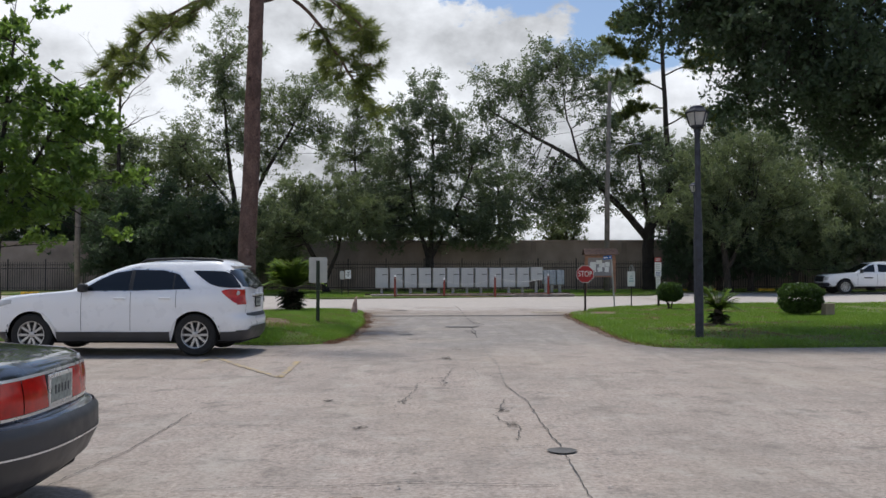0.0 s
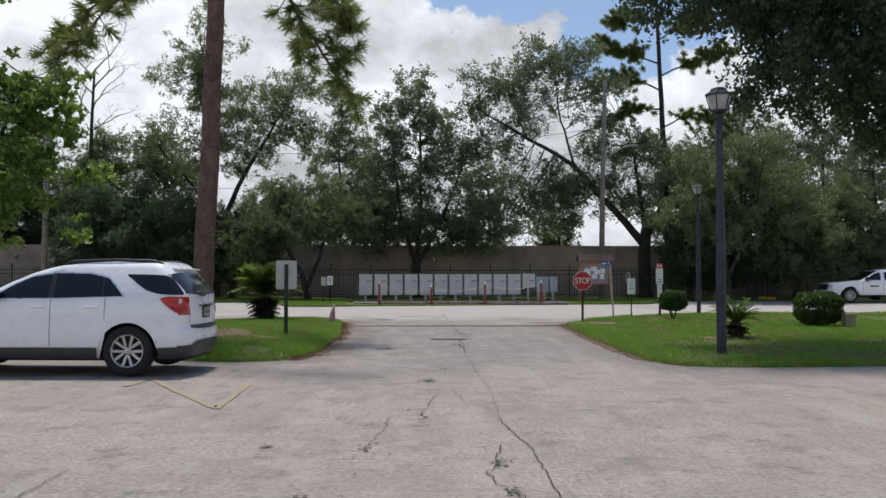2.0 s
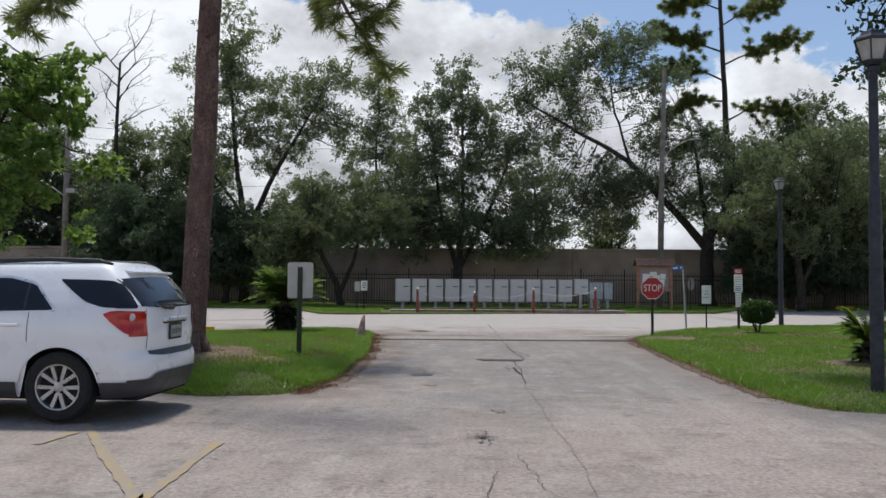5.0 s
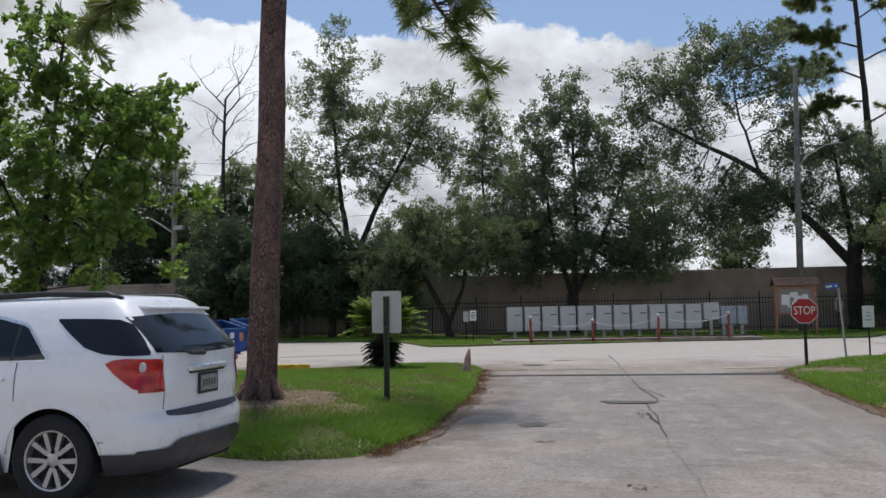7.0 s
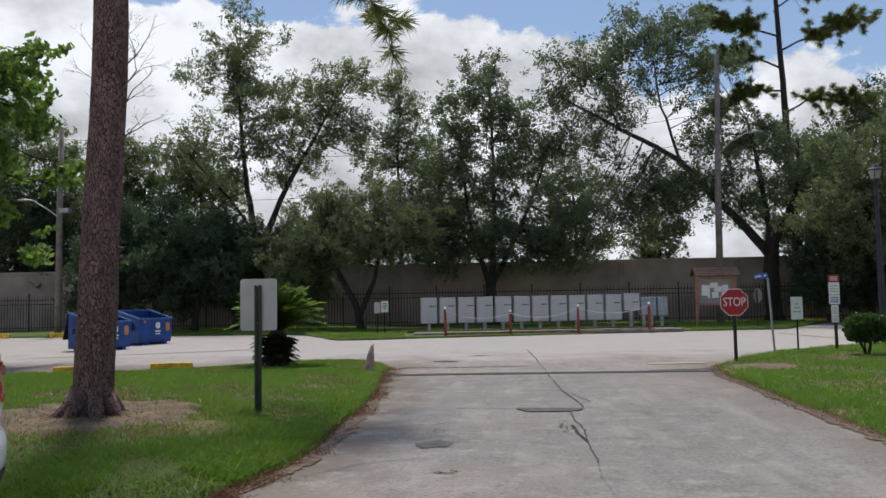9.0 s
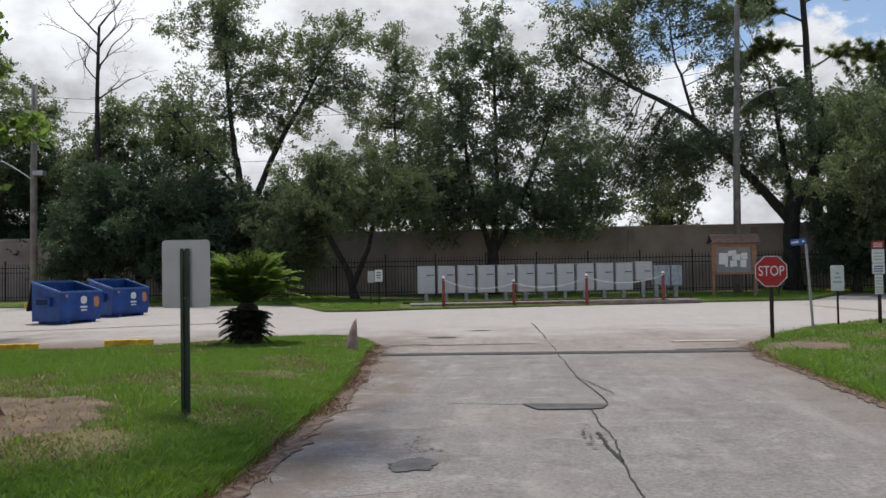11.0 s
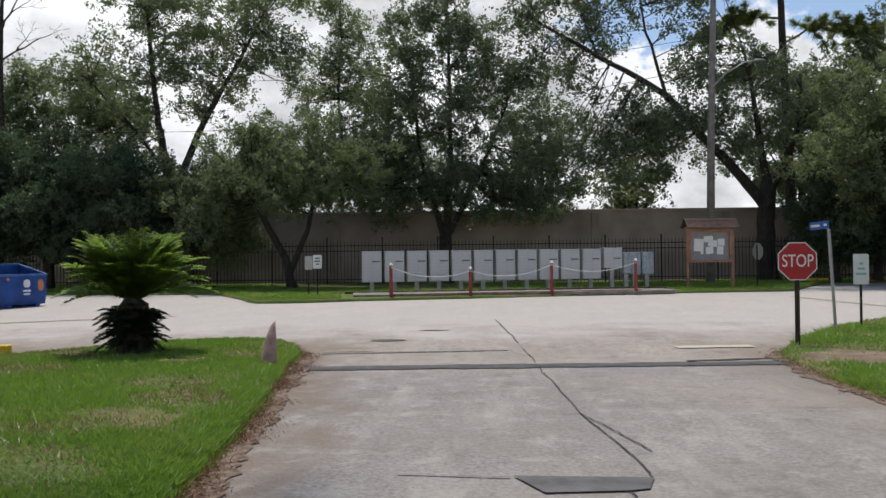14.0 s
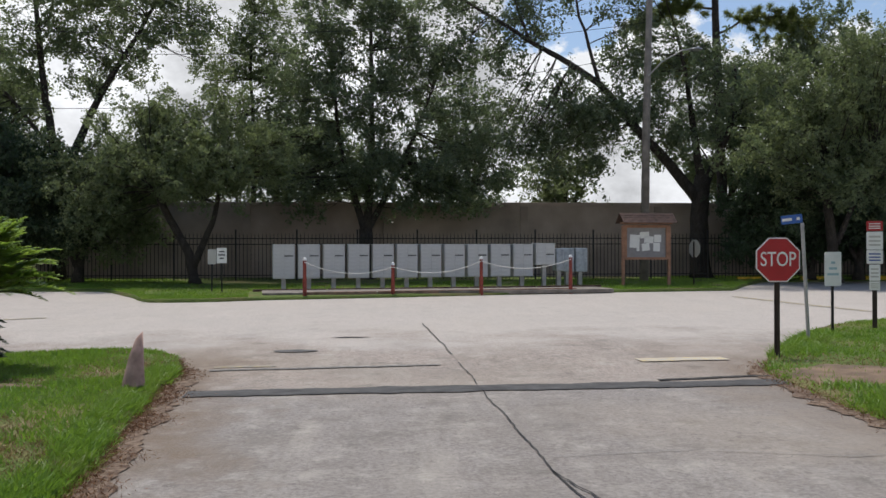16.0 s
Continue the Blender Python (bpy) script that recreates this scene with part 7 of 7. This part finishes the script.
def suv(m):
    t = thing("crossover_car", m, "white crossover car parked nose in by the lawn", "car")
    lv = np.unique(np.concatenate([np.linspace(0, 0.58, 22), np.linspace(0.58, 0.93, 18), np.linspace(0.93, 1.0, 12)]))
    part("body", SUV.skin(lv), WHITE_PAINT, t, smooth=True)
    inner(t, -0.75, 3.5, 0.66, 0.2, 0.95)
    xs_ = lambda a_, b_, n_=16: list(np.linspace(a_, b_, n_))
    top = curve((1.98, 1.13), (1.72, 1.30), (1.45, 1.43), (1.1, 1.485), (0.6, 1.475), (0.32, 1.41), (0.12, 1.20), (0.08, 1.15))
    belt = curve((2.0, 1.115), (1.0, 1.12), (0.08, 1.145))
    pair("front_window", TINT, t, SUV, xs_(1.95, 1.16), belt, top)
    pair("rear_window", TINT, t, SUV, xs_(1.09, 0.40), belt, top)
    pair("vent_window", TINT, t, SUV, xs_(0.375, 0.09), belt, top)
    pair("window_trim", CHROME, t, SUV, xs_(1.99, 0.06, 40), lambda x: max(belt(x), top(x) - 0.004), lambda x: max(belt(x) + 0.012, top(x) + 0.02), 2, 0.006)
    pair("belt_trim", CHROME, t, SUV, xs_(1.99, 0.06, 40), lambda x: belt(x) - 0.016, belt, 2, 0.006)
    qlo = curve((0.06, 1.45), (-0.1, 1.33), (-0.25, 1.23), (-0.42, 1.18), (-0.60, 1.165), (-0.76, 1.165))
    qhi = curve((0.06, 1.465), (-0.3, 1.46), (-0.48, 1.45), (-0.58, 1.41), (-0.68, 1.30), (-0.76, 1.185))
    pair("quarter_window", TINT, t, SUV, xs_(0.06, -0.755, 28), qlo, qhi)
    bm = patch(bmesh.new(), SUV.rear, xs_(-0.70, 0.70, 25), lambda y: 1.165 + 0.02 * (y / 0.7) ** 2, lambda y: 1.50 - 0.03 * (y / 0.7) ** 2, 8, off=0.005)
    part("tailgate_window", bm, TINT, t, smooth=True)
    bm = bmesh.new()
    box(bm, 0, 0, 0, 0.24, 1.04, 0.03, 0.012, Matrix.Translation((-0.49, 0, 1.555)) @ Matrix.Rotation(radians(-6), 4, "Y"))
    part("spoiler", bm, WHITE_PAINT, t, smooth=True)
    bm = bmesh.new()
    tube(bm, [SUV.rear(0.06, 1.16, 0.02), SUV.rear(0.3, 1.165, 0.03), SUV.rear(0.42, 1.2, 0.03)], [0.025, 0.016, 0.008], 8)
    part("wiper", bm, BLACK_PLASTIC, t)
    # tail lamps wrap the corner
    tlo, thi = curve((-0.46, 1.10), (-0.54, 1.02), (-0.68, 0.91), (-0.80, 0.875)), curve((-0.46, 1.11), (-0.52, 1.135), (-0.62, 1.145), (-0.84, 1.13))
    rlo, rhi = curve((0.64, 0.875), (0.75, 0.875), (0.9, 0.875)), curve((0.64, 1.10), (0.70, 1.13), (0.9, 1.13))
    for sg, place in ((1, "left"), (-1, "right")):
        bm = bmesh.new()
        flip = lambda f: (lambda c, z, off: Vector((f(c, z, off).x, f(c, z, off).y * sg, z)))
        patch(bm, flip(SUV.side), xs_(-0.46, -0.80, 24), tlo, thi, 6, off=0.012)
        patch(bm, flip(SUV.rear), xs_(0.65, 0.84, 14), rlo, rhi, 6, off=0.012)
        lamp = part("tail_lamp", bm, RED_LENS, t, "red tail lamp lens", smooth=True)
        p = SUV.side(-0.72, 1.075, 0.014)
        bm = bmesh.new()
        lathe(bm, [(0.04, 0), (0.036, 0.01), (0.015, 0.013)], 16, Matrix.Translation((p.x, p.y * sg, p.z)) @ Matrix.Rotation(radians(-90 * sg), 4, "X"))
        part("reverse_lens", bm, CLEAR_LENS, lamp)
    # lower cladding, door seams, handles, mirrors
    for a_, b_ in ((-0.74, -0.44), (0.44, 2.42), (3.30, 3.55)):
        pair("cladding", GREY_PLASTIC, t, SUV, xs_(a_, b_, 20), lambda x: 0.245, lambda x: 0.41, 3, 0.018, "dark grey lower cladding")
    bm = patch(bmesh.new(), SUV.rear, xs_(-0.84, 0.84, 30), lambda y: 0.25, lambda y: 0.43 + 0.06 * max(0.0, min(1.0, (0.62 - abs(y)) / 0.1)), 3, off=0.02)
    part("bumper_valance", bm, GREY_PLASTIC, t, "dark grey bumper valance", smooth=True)
    bm = patch(bmesh.new(), SUV.rear, xs_(-0.62, 0.62, 20), lambda y: 0.655 + 0.03 * (abs(y) / 0.62) ** 3, lambda y: 0.72, 2, off=0.008)
    part("bumper_step", bm, GREY_PLASTIC, t)
    for x_, zl, zh in ((1.98, 0.43, 1.1), (1.12, 0.43, 1.11), (0.33, 0.82, 1.14)):
        pair("panel_seam", SEAM, t, SUV, [x_ - 0.004, x_ + 0.004], lambda x: zl, lambda x: zh, 10, 0.003)
    for x_ in (1.30, 0.52):
        for sg in (1, -1):
            p = SUV.side(x_, 0.99, 0.022)
            bm = bmesh.new()
            box(bm, p.x, p.y * sg, p.z, 0.20, 0.03, 0.035, 0.012)
            part("door_handle", bm, WHITE_PAINT, t, smooth=True)
    for sg in (1, -1):
        bm = bmesh.new()
        box(bm, 1.92, sg * 0.99, 1.17, 0.12, 0.2, 0.15, 0.04)
        part("mirror", bm, WHITE_PAINT if sg < 0 else BLACK_PLASTIC, t, smooth=True)
        bm = bmesh.new()
        tube(bm, [(1.05, sg * 0.60, 1.60), (0.95, sg * 0.60, 1.655), (0.3, sg * 0.575, 1.675), (-0.25, sg * 0.56, 1.66), (-0.38, sg * 0.55, 1.61)], [0.02, 0.024, 0.024, 0.026, 0.03], 8)
        part("roof_rail", bm, BLACK_PLASTIC, t, smooth=True)
    p = SUV.rear(0, 1.03)
    bm = bmesh.new()
    box(bm, p.x - 0.012, 0, 1.035, 0.06, 0.66, 0.05, 0.018)
    part("chrome_bar", bm, CHROME, t, "chrome tailgate bar", smooth=True)
    # black strip below the bar paints the shade of its underside
    bm = bmesh.new()
    box(bm, p.x - 0.008, 0, 1.004, 0.03, 0.60, 0.02, 0.006)
    part("bar_recess", bm, BLACK_PLASTIC, t)
    for sg in (1, -1):
        bm = patch(bmesh.new(), SUV.rear, [sg * 0.636, sg * 0.644], lambda y: 0.73, lambda y: 1.16, 8, off=0.004)
        part("tailgate_seam", bm, SEAM, t)
    for a_, b_ in ((1.16, 1.09), (0.40, 0.375)):
        pair("door_pillar", BLACK_PLASTIC, t, SUV, xs_(a_, b_, 3), belt, top, 5, 0.003)
    p = SUV.rear(0, 0.90, 0.012)
    bm = bmesh.new()
    box(bm, p.x, 0, 0.90, 0.012, 0.34, 0.18, 0.004)
    pf = part("plate_frame", bm, BLACK_PLASTIC, t)
    bm = bmesh.new()
    box(bm, p.x - 0.007, 0, 0.90, 0.004, 0.29, 0.13)
    part("licence_plate", bm, PLATE, pf, "pale licence plate")
    for k in range(5):
        bm = bmesh.new()
        box(bm, p.x - 0.010, -0.1 + 0.05 * k, 0.90, 0.002, 0.022, 0.055)
        part("plate_mark", bm, SIGN_INK, pf)
    # windscreen and head lamps
    bm = patch(bmesh.new(), SUV.front, xs_(-0.72, 0.72, 21), lambda y: 1.15, lambda y: 1.53, 8, off=0.005)
    part("windscreen", bm, TINT, t, smooth=True)
    for sg in (1, -1):
        flip = lambda c, z, off: Vector((SUV.side(c, z, off).x, SUV.side(c, z, off).y * sg, z))
        bm = patch(bmesh.new(), flip, xs_(3.62, 3.2, 12), curve((3.2, 0.90), (3.62, 0.80)), curve((3.2, 0.97), (3.62, 0.95)), 4, off=0.008)
        part("head_lamp", bm, CLEAR_LENS, t, smooth=True)
    # short nose beyond the front arches
    for ob in t.children_recursive:
        for v in ob.data.vertices:
            if v.co.x > 3.29:
                v.co.x = 3.29 + (v.co.x - 3.29) * 0.8
    for x_ in (0.0, 2.857):
        for sg in (1, -1):
            arc = []
            for k in range(33):
                b_ = radians(8 + 164 * k / 32)
                px, pz = x_ + 0.425 * math.cos(b_), 0.35 + 0.425 * math.sin(b_)
                q = SUV.side(px, max(0.26, pz), -0.004)
                arc.append((q.x, q.y * sg, max(0.26, pz)))
            bm = bmesh.new()
            tube(bm, arc, 0.012, 6)
            part("arch_lip", bm, WHITE_PAINT, t, smooth=True)
            wheel(t, x_, sg * 0.80, 0.36, sg)
    return t


suv(pose(-3.99, 14.03, 0.02, 0, 0, 178.8))

# dark sedan
SEDAN = Hull([(0.22, 3.5, -0.98, 0.80, 4.2), (0.32, 3.62, -1.11, 0.86, 4.2), (0.45, 3.66, -1.17, 0.895, 4.2), (0.58, 3.66, -1.17, 0.90, 4.2), (0.62, 3.65, -1.13, 0.895, 4.4), (0.64, 3.64, -1.06, 0.885, 5), (0.75, 3.55, -1.05, 0.89, 5.5), (0.86, 3.3, -1.03, 0.88, 5.5), (0.90, 3.0, -1.00, 0.87, 5.5), (0.93, 2.7, -0.92, 0.85, 5.5), (0.95, 2.2, -0.62, 0.83, 5.5), (0.97, 1.9, -0.28, 0.81, 5.5), (1.1, 1.6, -0.10, 0.74, 5), (1.25, 1.25, 0.15, 0.66, 5), (1.34, 0.95, 0.4, 0.60, 4.5), (1.38, 0.8, 0.55, 0.4, 4)],
             0.23, ((0.0, 0.32), (2.8, 0.32)), 0.37)


def sedan(m):
    t = thing("sedan_car", m, "old dark sedan with full-width red tail lamps", "car")
    lv = np.unique(np.concatenate([np.linspace(0, 0.34, 20), np.linspace(0.34, 0.40, 10), np.linspace(0.4, 1.0, 30)]))
    part("body", SEDAN.skin(lv), DARK_PAINT, t, smooth=True)
    inner(t, -0.95, 3.4, 0.62, 0.18, 0.85)
    ys_ = list(np.linspace(-0.89, 0.89, 60))
    bm = patch(bmesh.new(), SEDAN.rear, ys_, lambda y: 0.23, lambda y: 0.615, 12, off=0.012)
    patch(bm, SEDAN.side, list(np.linspace(-1.0, -0.40, 20)), lambda x: max(0.23, SEDAN.low(x)), lambda x: max(0.60, SEDAN.low(x)), 8, True, 0.012)
    part("bumper", bm, GREY_PLASTIC, t, "dark grey plastic bumper", smooth=True)
    bm = patch(bmesh.new(), SEDAN.rear, ys_, lambda y: 0.458, lambda y: 0.468, 2, off=0.018)
    patch(bm, SEDAN.side, list(np.linspace(-1.0, -0.42, 20)), lambda x: 0.458, lambda x: 0.468, 2, True, 0.018)
    part("bumper_strip", bm, CHROME, t, "thin bright bumper strip", smooth=True)
    for a_, b_ in ((-0.86, -0.47), (-0.46, -0.19), (0.19, 0.46), (0.47, 0.86)):
        bm = patch(bmesh.new(), SEDAN.rear, list(np.linspace(a_, b_, 14)), lambda y: 0.665, lambda y: 0.845, 4, off=0.012)
        part("tail_lamp", bm, RED_LENS, t, "red tail lamp lens", smooth=True)
    for sg in (1, -1):
        flip = lambda c, z, off: Vector((SEDAN.side(c, z, off).x, SEDAN.side(c, z, off).y * sg, z))
        bm = patch(bmesh.new(), flip, list(np.linspace(-0.98, -0.82, 8)), lambda x: 0.67, lambda x: 0.845, 4, off=0.010)
        part("tail_lamp", bm, RED_LENS, t, "red tail lamp lens", smooth=True)
    for z in (0.655, 0.855):
        bm = patch(bmesh.new(), SEDAN.rear, ys_, lambda y: z - 0.008, lambda y: z + 0.008, 2, off=0.016)
        part("chrome_strip", bm, CHROME, t, smooth=True)
    p = SEDAN.rear(0, 0.75, 0.012)
    bm = bmesh.new()
    box(bm, p.x, 0, 0.75, 0.014, 0.36, 0.18, 0.004)
    pf = part("plate_frame", bm, CHROME, t)
    bm = bmesh.new()
    box(bm, p.x - 0.008, 0, 0.75, 0.004, 0.31, 0.14)
    part("licence_plate", bm, PLATE, pf, "pale licence plate")
    for k in range(5):
        bm = bmesh.new()
        box(bm, p.x - 0.0115, -0.1 + 0.05 * k, 0.75, 0.002, 0.018, 0.05)
        part("plate_mark", bm, SIGN_INK, pf)
    bm = patch(bmesh.new(), SEDAN.rear, list(np.linspace(-0.6, 0.6, 20)), lambda y: 0.99, lambda y: 1.30, 6, off=0.005)
    part("rear_screen", bm, TINT, t, smooth=True)
    pair("side_window", TINT, t, SEDAN, list(np.linspace(1.5, 0.1, 16)), lambda x: 0.99, curve((0.1, 1.02), (0.4, 1.28), (1.0, 1.29), (1.5, 1.02)), 5)
    bm = bmesh.new()
    p = SEDAN.rear(0.25, 0.9, 0.006)
    lathe(bm, [(0.02, 0), (0.02, 0.006), (0.012, 0.01)], 12, Matrix.Translation(SEDAN.rear(-0.5, 0.885, 0.004)) @ Matrix.Rotation(radians(-90), 4, "Y"))
    part("lock", bm, CHROME, t)
    for x_ in (0.0, 2.8):
        for sg in (1, -1):
            wheel(t, x_, sg * 0.76, 0.32, sg)
    return t


sedan(pose(-2.98, 3.66, 0.0, 0, 0, 185.5))

# white pickup on the far road
TRUCK = Hull([(0.42, 4.6, -1.25, 0.86, 7), (0.5, 4.72, -1.3, 0.93, 7), (0.75, 4.78, -1.32, 0.97, 8), (0.95, 4.74, -1.32, 0.975, 8), (1.12, 4.62, -1.31, 0.96, 8), (1.18, 4.2, -1.305, 0.95, 8), (1.22, 3.4, -1.3, 0.93, 8)], 0.44, ((0.0, 0.42), (3.65, 0.42)), 0.50)
CAB = Hull([(1.2, 3.15, 0.55, 0.91, 7), (1.35, 2.9, 0.57, 0.86, 7), (1.65, 2.35, 0.66, 0.77, 6.5), (1.82, 2.0, 0.74, 0.70, 6), (1.87, 1.8, 0.85, 0.6, 5), (1.89, 1.6, 1.0, 0.4, 4)], 1.2, (), 0.1)


def pickup(m):
    t = thing("pickup_truck", m, "white pickup truck parked along the far road", "truck")
    part("body", TRUCK.skin(np.linspace(0, 1, 26)), WHITE_PAINT, t, smooth=True)
    part("cab", CAB.skin(np.linspace(0, 1, 18), 120), WHITE_PAINT, t, smooth=True)
    inner(t, -1.1, 4.4, 0.7, 0.36, 1.1)
    for a_, b_ in ((2.75, 1.95), (1.75, 0.95)):
        pair("side_window", TINT, t, CAB, list(np.linspace(a_, b_, 12)), lambda x: 1.27, curve((0.9, 1.68), (1.9, 1.72), (2.2, 1.66), (2.75, 1.32)), 4)
    bm = patch(bmesh.new(), CAB.front, list(np.linspace(-0.72, 0.72, 14)), lambda y: 1.26, lambda y: 1.76, 5, off=0.005)
    part("windscreen", bm, TINT, t, smooth=True)
    bm = patch(bmesh.new(), TRUCK.front, list(np.linspace(-0.6, 0.6, 14)), lambda y: 0.72, lambda y: 1.05, 4, off=0.008)
    part("grille", bm, BLACK_PLASTIC, t, smooth=True)
    bm = patch(bmesh.new(), TRUCK.front, list(np.linspace(-0.9, 0.9, 20)), lambda y: 0.46, lambda y: 0.66, 4, off=0.03)
    part("bumper", bm, GREY_PLASTIC, t, smooth=True)
    for sg in (1, -1):
        flip = lambda c, z, off: Vector((TRUCK.front(c, z, off).x, TRUCK.front(c, z, off).y * sg, z))
        bm = patch(bmesh.new(), flip, list(np.linspace(0.62, 0.9, 8)), lambda y: 0.8, lambda y: 1.0, 3, off=0.01)
        part("head_lamp", bm, CLEAR_LENS, t)
        bm = bmesh.new()
        box(bm, 2.75, sg * 1.03, 1.32, 0.14, 0.2, 0.22, 0.03)
        part("mirror", bm, BLACK_PLASTIC, t)
    pair("door_lettering", SIGN_INK, t, TRUCK, list(np.linspace(2.6, 2.1, 6)), lambda x: 0.9, lambda x: 0.98, 2)
    for x_ in (2.95, 1.85, 0.62):
        pair("panel_seam", SEAM, t, TRUCK, [x_ - 0.006, x_ + 0.006], lambda x: 0.5, lambda x: 1.18, 6, 0.003)
    for x_ in (0.0, 3.65):
        for sg in (1, -1):
            wheel(t, x_, sg * 0.86, 0.42, sg)
    return t


pickup(pose(26.9, 47.6, gz(47.6), 0, 0, 178))
